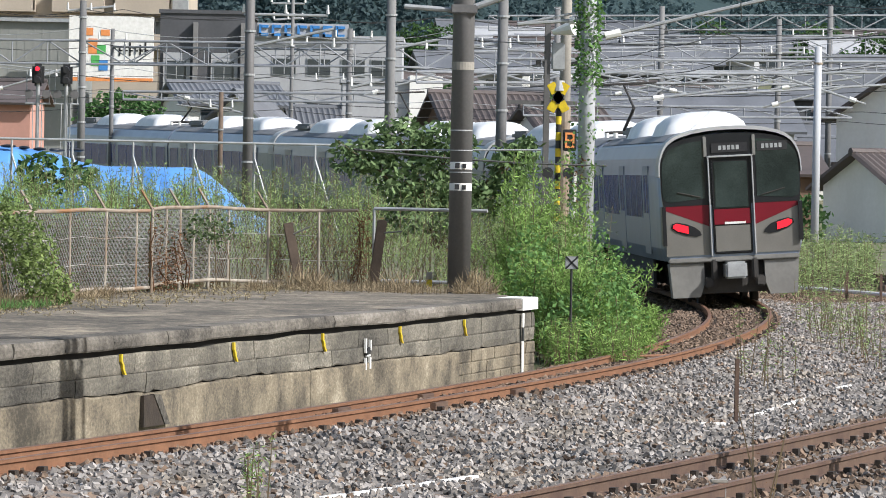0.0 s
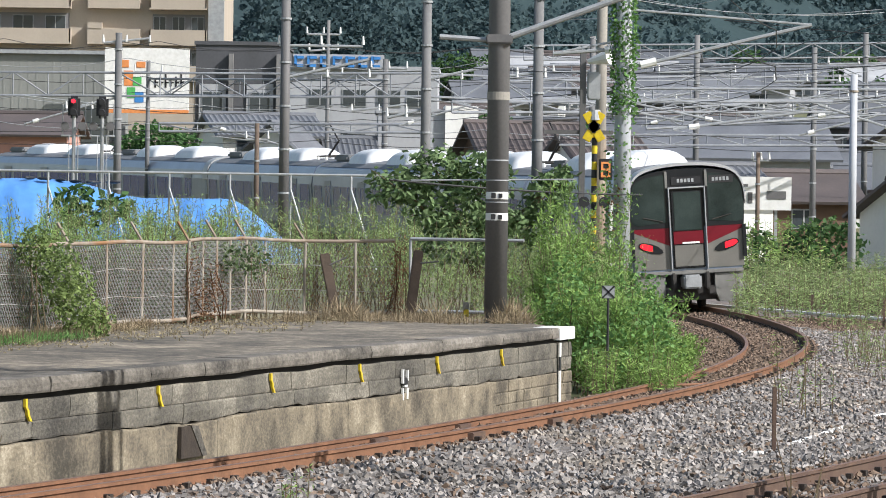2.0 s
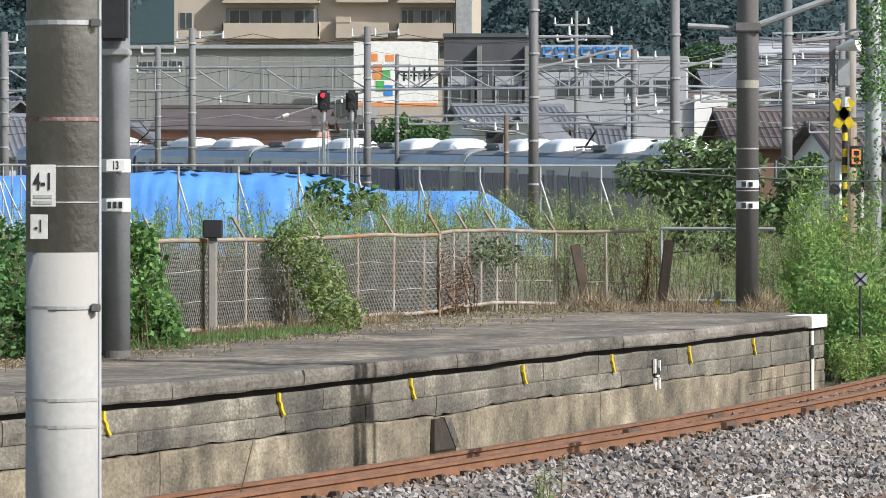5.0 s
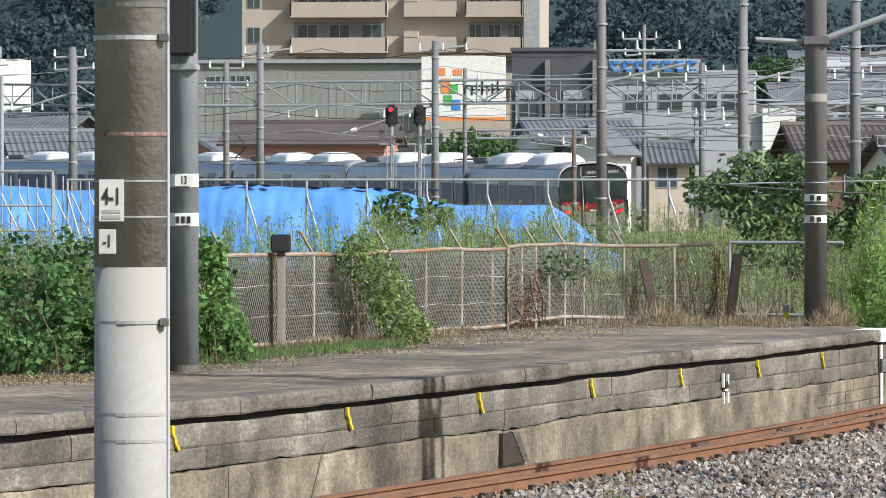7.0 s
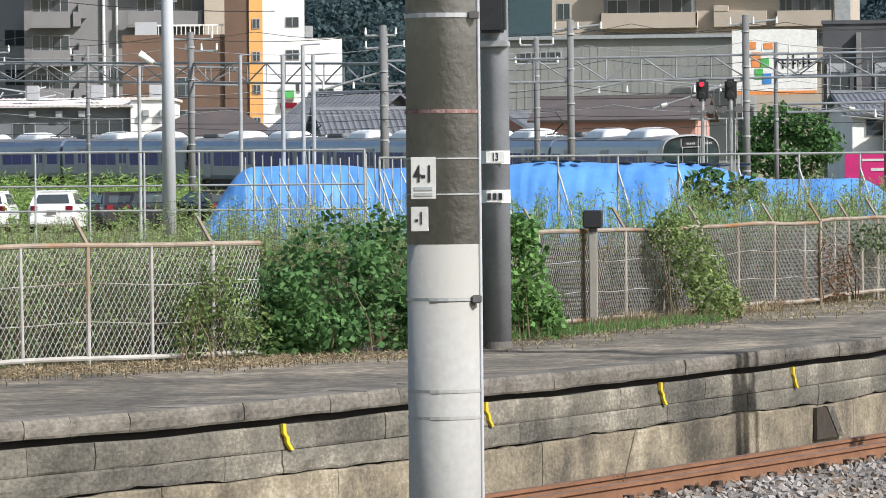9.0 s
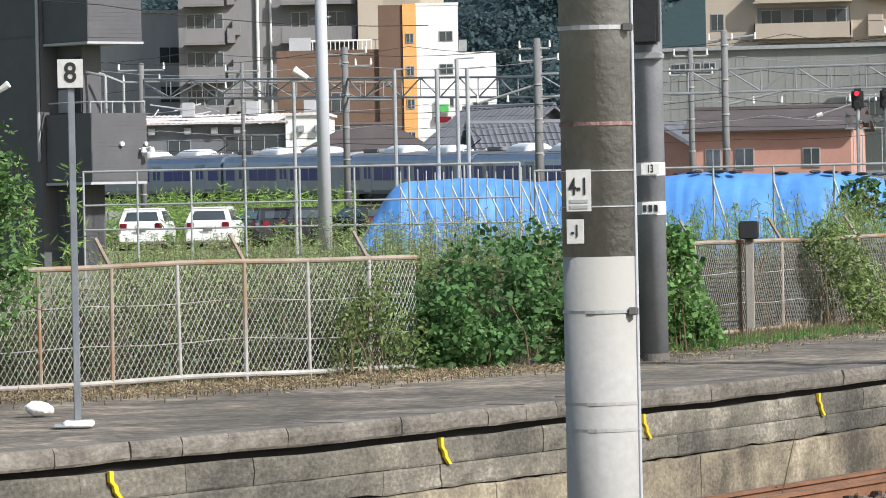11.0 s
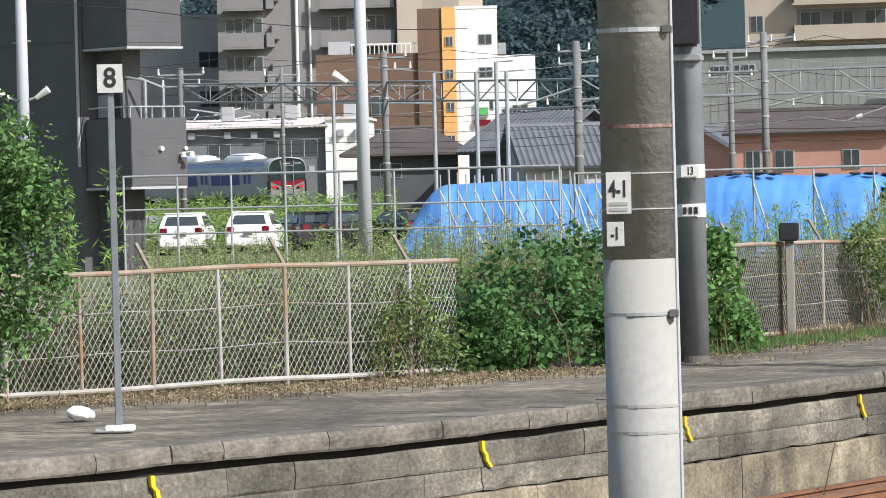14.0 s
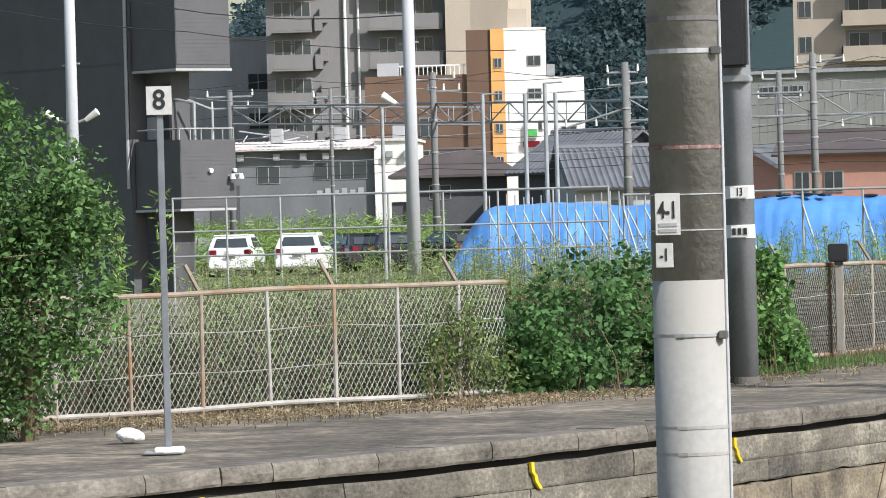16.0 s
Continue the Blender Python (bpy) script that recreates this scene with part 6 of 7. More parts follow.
M_SB = mat("sign_blue", (0.06, 0.25, 0.60), rough=0.6, bump=0)
M_SO = mat("sign_orange", (0.80, 0.30, 0.10), rough=0.6, bump=0)
for x0, x1, z0, z1, m, nm in ((-1.5, -0.9, 10.0, 11.0, M_SO, "orange_shape"), (-0.95, -0.35, 10.0, 10.6, M_SG, "green_shape"), (-1.3, -0.75, 9.2, 9.9, M_SG, "green_shape"), (-0.8, -0.2, 8.9, 9.6, M_SB, "blue_shape"), (-2.0, -1.2, 11.2, 11.7, M_SO, "orange_shape"), (-0.7, -0.1, 11.2, 11.6, M_SO, "orange_shape"), (-2.78, 2.78, 8.2, 8.45, M_SO, "orange_strip")):
    part(nm, boxes((x0, x1, -0.03, 0, z0, z1), bevel=0.01), m, board)
for k in range(6):
    part("writing_bar", boxes((0.5 + k * 0.34, 0.62 + k * 0.34, -0.03, 0, 9.9 + (k % 2) * 0.1, 10.5 + (k % 3) * 0.15), (0.5 + k * 0.34, 0.76 + k * 0.34, -0.03, 0, 10.2, 10.3)), M_BLACK, board)
push_back(board, 1.12)
M_LIGHTCOL = mat("grey_column", (0.22, 0.215, 0.21), (0.17, 0.167, 0.163), rough=0.85, scale=0.6, fine=6, bump=0.04)
dk, w = block("office_block", -19.3, -13.4, 304, 14, 2, 13.0, M_DARKWALL, "dark grey office block with recessed bays")
for x in (-1.8, 1.4):
    part("bay", boxes((x - 0.9, x + 0.9, -0.12, 0, 3, 10.4)), M_GREYWALL, dk, "pale wall bay")
    window(dk, x, -0.12, 9.2, 1.3, 1.2)
    part("column", boxes((x + 1.1, x + 1.4, -0.5, 0, 3, 12.4)), M_LIGHTCOL, dk)
push_back(dk, 1.1)
bl, w = block("shop_building", -11.2, -2.6, 262, 12, 2, 10.2, M_GREYWALL, "grey shop building with blue roof sign")
for k in range(7):
    part("sign_character", boxes((-4.0 + k * 0.74, -3.48 + k * 0.74, -0.4, -0.3, 10.35, 10.5), (-4.0 + k * 0.74, -3.86 + k * 0.74, -0.4, -0.3, 10.35, 11.0), (-3.9 + k * 0.74, -3.45 + k * 0.74, -0.4, -0.3, 10.82, 10.98)), M_SB, bl, "blue sign character bar")
part("sign_backing", boxes((-4.1, 1.2, -0.28, -0.2, 10.25, 11.1)), M_GREYWALL, bl)
for x in (-2.5, -0.5, 1.5, 3.2):
    window(bl, x, 0, 8.6, 1.3, 0.9)
    window(bl, x, 0, 6.0, 1.3, 1.0)
# orange and white building, its front turned to the line
ob = thing("corner_building", pose(-65.3, 345, 0, 0, 0, 10.5), "white and orange five-storey corner building", "building")
part("wall", boxes((0.0, 3.25, 0, 9, 2, 17.6)), M_WALLW, ob)
part("parapet", boxes((-0.05, 3.3, -0.05, 9.05, 17.6, 17.8)), M_WALLW, ob)
part("orange_strip", boxes((-1.05, 0.0, -0.06, 9, 2, 17.75)), M_ORANGE, ob, "orange tiled strip")
part("brown_wing", boxes((-2.95, -1.05, 0.1, 9, 2, 17.7), (-10.9, -2.95, 0.4, 9, 2, 14.3)), M_BROWN, ob, "brown tiled side wing")
part("lower_wing", boxes((3.25, 6.15, 0.2, 9, 2, 13.95)), M_WALLW, ob)
part("roof_room", boxes((0.3, 1.8, 3, 6, 17.8, 19.4)), M_BEIGE, ob)
for fl in range(5):
    z = 4.9 + fl * 2.55
    window(ob, 2.3, 0, z + 0.1, 0.95, 0.7)
    window(ob, -0.5, -0.08, z, 0.5, 0.65)
    if fl < 3:
        window(ob, 4.9, 0.2, z - 0.4, 1.1, 0.8)
        window(ob, -6.0, 0.4, z + 0.2, 1.3, 1.5)
for x in np.arange(-8.8, -3.0, 0.35):
    part("baluster", boxes((x, x + 0.06, 0.5, 0.56, 14.3, 15.0)), M_WHITE, ob)
part("roof_rail", boxes((-9.9, -3.0, 0.48, 0.58, 15.0, 15.1)), M_WHITE, ob)
part("roof_screen", boxes((-9.9, -8.2, 0.4, 0.5, 14.3, 15.3)), M_GREYWALL, ob, "pale rooftop screen")
part("side_balcony", boxes((3.3, 3.9, 0.1, 1.0, 14.0, 14.9)), M_STEEL, ob)
part("sign_box", boxes((1.5, 2.5, -0.35, -0.1, 9.2, 10.4), bevel=0.03), M_WHITE, ob)
part("green_sign", boxes((1.6, 2.4, -0.39, -0.35, 9.3, 9.9)), M_SG, ob)
part("red_sign", boxes((1.3, 2.6, -0.3, -0.1, 8.5, 8.95)), M_RED, ob)
# tower blocks at the back
tw, w = block("tower_block", -81.6, -66.2, 335, 12, 2, 34, M_TAUPE, "tall taupe apartment tower with balconies", yaw=12)
for fl in range(7):
    z = 6.0 + fl * 2.9
    for x0, x1 in ((-7.2, -4.2), (0.1, 5.7)):
        part("balcony", boxes((x0, x1, -1.2, -1.05, z, z + 1.1), (x0, x1, -1.2, 0, z - 0.15, z), bevel=0.02), M_TAUPE, tw)
        for k in range(2):
            window(tw, x0 + (x1 - x0) * (k + 0.5) / 2, -0.02, z + 1.35, 1.2, 1.7)
    part("stair_flight", boxes((-4.0, -3.4, -0.5, 0, z, z + 1.1), (-3.6, -3.0, -0.4, 0, z + 0.6, z + 1.7)), M_TAUPE, tw)
# beige instead of the tower's taupe, so the colour itself carries the sunlight
part("lit_wing", boxes((5.9, w + 0.1, -1.6, 0, 2, 34)), M_BEIGE, tw, "end wing with sunlight put into its beige colour")
part("down_pipe", rods(((-1.7, -0.2, 2), (-1.7, -0.2, 34), 0.12), ((-0.7, -0.2, 2), (-0.7, -0.2, 34), 0.08)), M_WHITE, tw)
push_back(tw, 1.25)
t2, w = block("tower_block", -92.0, -81.0, 345, 5, 2, 17.6, M_GREYWALL, "grey concrete block behind the dark building", yaw=32)
for fl in range(4):
    window(t2, 1.5, 0, 5 + fl * 3.1, 1.6, 1.2)
push_back(t2, 1.25)
t3, w = block("tower_block", -90.0, -79.0, 420, 12, 2, 34, M_BEIGE, "distant beige tower with glazed stair")
for fl in range(8):
    window(t3, 0.5, 0, 8 + fl * 3.1, 2.4, 1.5)
push_back(t3, 1.2)
# low workshop with a tin roof, cluttered with pipes
M_WORKS = mat("blue_grey_cladding", (0.17, 0.18, 0.19), (0.13, 0.137, 0.145), rough=0.8, scale=0.5, fine=5, bump=0.04, streak=0.3)
fc = thing("workshop", pose(-72.5, 330, 0, 0, 0, 8), "low workshop with weathered tin roof and white end wall", "building")
part("wall", boxes((-22, 0.0, 0, 12, 1.5, 8.45)), M_WORKS, fc)
part("white_end", boxes((0.0, 2.85, -0.5, 12, 1.5, 9.0)), M_WALLW, fc, "bright white end wall")
part("end_roof", boxes((-0.1, 3.05, -0.7, 12.2, 9.0, 9.2)), M_TIN, fc)
o = part("tin_roof", boxes((-22.3, 0.25, -0.8, 12.5, -0.06, 0.06)), M_TIN, fc, "pale rust-stained tin roof")
o.matrix_basis = pose(0, 0, 8.62, 3.5, 0, 0)
for x in np.arange(-22.2, 0.2, 0.42):
    o = part("roof_rib", boxes((x, x + 0.13, -0.84, 12.5, 0.06, 0.10)), M_TIN, fc)
    o.matrix_basis = pose(0, 0, 8.62, 3.5, 0, 0)
rng = np.random.default_rng(15)
for i in range(5):
    x, q = rng.uniform(-16, -1), rng.uniform(1, 8)
    part("roof_pipe", rods(((x, q, 9.0 + q * 0.09), (x + rng.uniform(-3.5, 3.5), q + 1, 9.2 + q * 0.1 + rng.uniform(0, 0.3)), 0.06), n=7), M_GREYWALL, fc)
for x in (-8.0, -3.2, 1.2):
    part("roof_unit", boxes((x, x + 0.9, 2, 3.2, 9.1, 10.2), bevel=0.05), M_GREYWALL, fc)
window(fc, -2.6, 0, 6.9, 3.9, 1.25, bars=3)
window(fc, -8.0, 0, 6.7, 1.6, 1.2)
for x in (-10.3, -7.6, -5.6, -3.9, 0.9, 2.2):
    part("vent_unit", boxes((x, x + 0.5, -0.95 if x > 0 else -0.45, 0, 7.75, 8.25), bevel=0.03), M_STEEL, fc)
for k in range(6):
    part("writing_bar", boxes((-4.4 + k * 0.62, -4.0 + k * 0.62, -0.05, 0, 5.2, 5.3 + 0.15 * (1 + k % 2))), M_GREYWALL, fc)
part("door", boxes((-12.4, -10.2, -0.06, 0, 1.5, 6.0)), M_DARKWALL, fc)

# houses
hh = thing("house", pose(-62.2, 310, 2.0, 0, 0, 10), "dark wooden house with a low hipped roof", "house")
part("wall", boxes((-3.3, 3.4, -2.4, 2.6, -1, 4.25)), M_DARKWALL, hh)
V = [(-4.75, -3.4, 4.1), (4.6, -3.4, 4.1), (4.6, 3.6, 4.1), (-4.75, 3.6, 4.1), (-1.5, 0.1, 5.85), (1.7, 0.1, 5.85)]
V = V + [(a, b, c - 0.18) for a, b, c in V[:4]]
part("roof", (V, [], [(0, 1, 5, 4), (1, 2, 5), (2, 3, 4, 5), (3, 0, 4), (6, 7, 1, 0), (7, 8, 2, 1), (8, 9, 3, 2), (9, 6, 0, 3), (9, 8, 7, 6)]), M_TILE_B, hh, "brown hipped roof with wide eaves")
part("ridge", rods(((-1.6, 0.1, 5.9), (1.8, 0.1, 5.9), 0.14), n=8), M_TILE_B, hh)
window(hh, -1.2, -2.4, 2.9, 1.4, 0.9)
part("lean_to", boxes((-4.6, -3.3, -2.0, 2.0, -1, 2.3)), M_DARKWALL, hh)
push_back(house(-37.9, 225, 2.0, 4.8, 7, 3.3, 1.8, -28, M_DARKWALL, M_TILE, "grey house with dark tiled roof", ((0, 0.55, 1.4, 0.9),)), 1.36)
push_back(house(-35.6, 214, 2.0, 4.2, 6, 2.4, 1.7, 20, M_GREYWALL, M_TILE, "low house with weathered grey tiles", ((0, 0.5, 1.0, 0.8),)), 1.4)
push_back(house(-31.0, 240, 2.0, 3.6, 5, 2.9, 1.3, 62, M_PINK, M_TILE, "pink-walled house with grey tiled gable", ((0, 0.6, 0.8, 0.8),)), 1.25)
push_back(house(-25.4, 236, 2.0, 8.2, 6, 3.9, 1.0, -2, M_PINK, M_TILE_B, "long pink house with low rusty roof", ((-0.75, 0.6, 0.7, 1.0), (-0.35, 0.6, 0.9, 1.0), (0.5, 0.6, 0.8, 0.9)), ribs=False), 1.2)
house(-11.9, 241, 2.0, 5.2, 6, 4.1, 1.0, 16, M_WALLW, M_TILE, "white house with ribbed grey tile roof", ((-0.35, 0.8, 1.9, 0.8), (0.5, 0.8, 0.7, 0.7)))
house(-10.35, 236.5, 2.0, 2.2, 2.4, 3.6, 1.0, 64, M_WALLW, M_TILE, "white gabled house wing with tiled roof", ((0, 0.6, 0.9, 1.0),))
house(-7.1, 240, 2.0, 2.1, 4, 3.0, 0.9, 8, M_BEIGE, M_TILE, "cream house with latticed window", ((-0.1, 0.7, 1.0, 1.0),))
wb, w = block("flat_house", -5.5, -0.3, 240, 6, 1.5, 7.3, M_GREYWALL, "grey flat-roofed house with white end", yaw=2)
part("white_end", boxes((w - 1.65, w + 0.1, -0.35, 4, 1.5, 7.75)), M_WALLW, wb)
house(1.9, 205, 2.2, 4.6, 6, 2.6, 1.4, 12, M_BROWN, M_TILE_B, "old house with reddish tiled roof", ((0, 0.5, 1.0, 0.9),))
house(4.6, 180, 1.8, 2.6, 5, 2.3, 1.2, 20, M_WALLW, M_TILE_B, "small house with red-brown roof", ((0, 0.5, 0.9, 0.9),))
house(10.4, 205, 1.8, 9.5, 8, 3.1, 1.6, 6, M_GREYWALL, M_TILE, "wide grey house with dark tiled roof", ((-0.2, 0.6, 1.2, 0.9), (0.55, 0.6, 1.4, 1.0)), ribs=False)
house(8.4, 178, 1.3, 4.4, 5, 1.8, 1.1, 24, M_WALLW, M_TILE, "low house with ribbed tile roof", ((0.2, 0.5, 0.8, 0.8),))
house(12.6, 185, 1.3, 4.2, 5, 1.7, 1.0, 10, M_BROWN, M_TILE_B, "brown-roofed shed house beside the line", ((0, 0.5, 0.9, 0.7),), ribs=False)
h2 = house(20.1, 190, 1.2, 4.6, 6, 4.2, 1.9, 62, M_WALLW, M_TILE_B, "two-storey grey house with brown tiled gable", ((-0.4, 0.75, 0.9, 1.3), (0.3, 0.3, 1.0, 0.9)))
for x, z, ww, hh_ in ((2.0, 3.1, 0.6, 1.3), (0.4, 3.1, 0.9, 1.2), (1.4, 0.9, 0.9, 0.9)):
    window(h2, x, -2.3, z, ww, hh_).matrix_basis = pose(0, 0, 0, 0, 0, -90)
o = part("porch_roof", boxes((-2.9, 2.9, -3.1, -2.3, 2.05, 2.2), bevel=0.03), M_TILE_B, h2)
o.matrix_basis = pose(0, 0, 0, 0, 0, -90)
house(18.0, 176, 1.0, 4.4, 5, 1.5, 1.2, 30, M_WALLW, M_TILE_B, "low white outbuilding with brown roof", ((-0.3, 0.5, 0.7, 0.6),))
rng = np.random.default_rng(77)
for i in range(40):
    a, D = radians(rng.uniform(-5.8, 0.4)), 232 + 4.6 * i + rng.uniform(-4, 4)
    x, y = -D * math.sin(a), D * math.cos(a)
    house(x, y, gz(x, y) - 0.6, rng.uniform(5, 8), rng.uniform(5, 7), rng.uniform(2.2, 3.2), rng.uniform(1.2, 1.9), rng.uniform(-14, 14), (M_GREYWALL, M_DARKWALL, M_GREYWALL, M_WALLW, M_DARKWALL)[i % 5], (M_TILE, M_TILE, M_TILE, M_TILE_B, M_GREYWALL)[int(rng.integers(5))], "hillside town house with pitched roof", ((-0.4, 0.6, 1.2, 0.9), (0.4, 0.6, 1.2, 0.9)), ribs=False)
for i in range(12):
    a, D = radians(rng.uniform(-5.6, 1.5)), rng.uniform(240, 400)
    x, y = -D * math.sin(a), D * math.cos(a)
    z = gz(x, y) + 2.0
    bush("garden_tree", [(x + rng.normal(0, 1.5), y + rng.normal(0, 1), z + rng.uniform(-0.6, 1.6), rng.uniform(1.2, 2.0), 1.3, rng.uniform(1.0, 1.8)) for _ in range(4)], 1500, 0.4, L_DARK, "dark green garden tree among hillside roofs", "tree", 80 + i, 0.6, 5, group="hillside trees")
adv = thing("sign_board", pose(10.0, 166, 0), "white roadside board with unreadable dark marks", "sign")
part("panel", boxes((-1.2, 1.4, 0, 0.1, 2.5, 3.72)), M_WHITE, adv)
for spec in ((-0.75, -0.58, -0.02, 0, 2.75, 3.15), (-0.48, -0.31, -0.02, 0, 2.75, 3.15), (-0.2, -0.03, -0.02, 0, 2.75, 3.15), (-0.6, -0.2, -0.02, 0, 3.35, 3.45), (0.5, 1.2, -0.02, 0, 2.9, 3.2)):
    part("writing_bar", boxes(spec), M_POLE_DARK, adv)
for q in (-0.85, 0.85):
    part("leg", boxes((q - 0.05, q + 0.05, 0.1, 0.2, 0.2, 2.5)), M_STEEL, adv)
M_PINKS = mat("pink_board", (0.72, 0.04, 0.22), (0.62, 0.04, 0.19), rough=0.5, bump=0)
pk = thing("pink_sign_board", pose(-10.75, 204, 0, 0, 0, -8), "bright pink sign board with white writing", "sign")
part("panel", boxes((-1.3, 1.3, 0, 0.15, 2.3, 3.75), bevel=0.02), M_PINKS, pk)
for spec in ((-0.5, 0.5, -0.02, 0, 3.4, 3.5), (-0.1, 0.6, -0.02, 0, 2.95, 3.08)):
    part("writing_bar", boxes(spec), M_WHITE, pk)
for q in (-0.95, 0.95):
    part("leg", boxes((q - 0.05, q + 0.05, 0.15, 0.25, 1.2, 2.3)), M_STEEL, pk)

push_back(pk, 1.1)
# the dark grey building at the yard's edge
gb = thing("dark_building", pose(-33.2, 125, 0, 0, 0, -40), "tall dark grey clad building with jutting bays", "building")
part("tower_wall", boxes((-16, -2.25, -0.1, 0.95, 0.6, 16), (-16, -12, 0.95, 4, 0.6, 16)), M_GREY, gb)
part("core_wall", boxes((-2.25, -1.0, 0.5, 1.15, 0.6, 8)), M_GREY, gb)
part("upper_bay", boxes((-2.2, 0.0, 0.0, 1.9, 7.3, 11)), M_GREY, gb)
part("lower_bay", boxes((-2.2, 0.04, 0.03, 1.98, 3.27, 5.24)), M_GREY, gb)
for z, e in ((3.2, 0.04), (7.22, 0.0)):
    part("bay_soffit", boxes((-2.2, e + 0.02, -0.02, 1.95, z, z + 0.07)), M_GREYWALL, gb, "pale soffit edge")
part("podium", boxes((-1.95, -1.0, 0.45, 1.2, 0.6, 3.2), (-2.25, -1.95, 0.4, 0.9, 0.6, 3.2)), M_DARKWALL, gb)
part("pale_panel", boxes((-2.2, -1.55, 0.47, 0.5, 5.3, 5.95)), M_GREYWALL, gb)
part("balcony_door", boxes((-1.35, -1.05, 0.46, 0.5, 5.3, 6.9)), M_BLACK, gb)
for z in np.arange(3.32, 5.2, 0.12):
    part("siding_board", boxes((0.04, 0.052, 0.05, 1.96, z, z + 0.1165)), M_GREY, gb)
for z in np.arange(7.4, 10.9, 0.12):
    part("siding_board", boxes((0.0, 0.012, 0.02, 1.88, z, z + 0.1165)), M_GREY, gb)
for q in np.arange(0.05, 2.0, 0.38):
    part("baluster", rods(((0.0, q, 5.24), (0.0, q, 5.56), 0.02), n=6), M_STEEL, gb)
part("handrail", rods(((0.0, 0.05, 5.56), (0.0, 1.95, 5.56), 0.025), ((-2.1, 0.05, 5.56), (0.0, 0.05, 5.56), 0.025), n=6), M_STEEL, gb)
part("roof_pipe", rods(((-0.3, 0.8, 5.2), (-0.3, 0.8, 6.3), 0.05), ((-0.3, 0.8, 6.3), (-1.0, 0.6, 6.45), 0.04), ((-0.1, 1.3, 5.2), (-0.1, 1.3, 6.1), 0.04), ((-0.1, 1.3, 6.1), (-0.6, 0.8, 6.4), 0.04), n=7), M_STEEL, gb)
part("down_pipe", rods(((-2.3, -0.16, 3.9), (-2.3, -0.16, 14), 0.05), n=8), M_GREYWALL, gb)
part("wall_joint", boxes((-16, -2.4, -0.115, -0.1, 7.5, 7.56)), M_DARKWALL, gb)
for spec in (((0.05, 1.05, 4.35), (0.15, 1.05, 4.35), 0.07), ((0.05, 1.7, 4.2), (0.4, 1.85, 4.25), 0.02), ((0.2, 1.75, 4.1), (0.2, 1.75, 4.25), 0.09, 0.05), ((0.4, 1.9, 4.1), (0.4, 1.9, 4.25), 0.09, 0.05), ((0.05, 1.9, 4.35), (0.14, 1.9, 4.35), 0.06)):
    part("security_lamp", rods(spec), M_WHITE, gb)


# ---- catenary poles, lattice beams, wires, signals ----
M_POLE_FAR = mat("grey_pole_concrete", (0.185, 0.185, 0.183), (0.125, 0.125, 0.125), rough=0.9, scale=1.5, fine=12, bump=0.1, streak=0.2)
# zinc grey shifted to blue to paint in the haze before far beams
M_LATTICE = mat("dull_galvanised", (0.31, 0.325, 0.345), (0.20, 0.21, 0.225), rough=0.55, metal=0.2, scale=1.5, fine=9, bump=0.05)


def bg_pole(x, y, top, r, label, m=None, arms=(), insul=True, group="catenary poles"):
    t = thing("catenary_pole", pose(x, y, 0), label, "pole", group)
    z0 = gz(x, y) - 0.3
    part("shaft", rods(((0, 0, z0), (0, 0, top), r, r * 0.82), n=12), m or M_POLE_FAR, t, smooth=True)
    for z in np.arange(z0 + 2.2, top - 0.5, 1.35):
        part("band", rods(((0, 0, z), (0, 0, z + 0.06), r + 0.012), n=12), M_STEEL, t)
    for z, a, b, dz in arms:
        part("crossarm", rods(((a, 0, z), (b, 0, z + dz), 0.045), n=6), M_STEEL, t)
        for q in (a, (a + b) / 2, b):
            if insul:
                part("insulator", rods(((q, 0, z + 0.05), (q, 0, z + 0.32), 0.06, 0.03), n=6), M_WHITE, t)
    return t


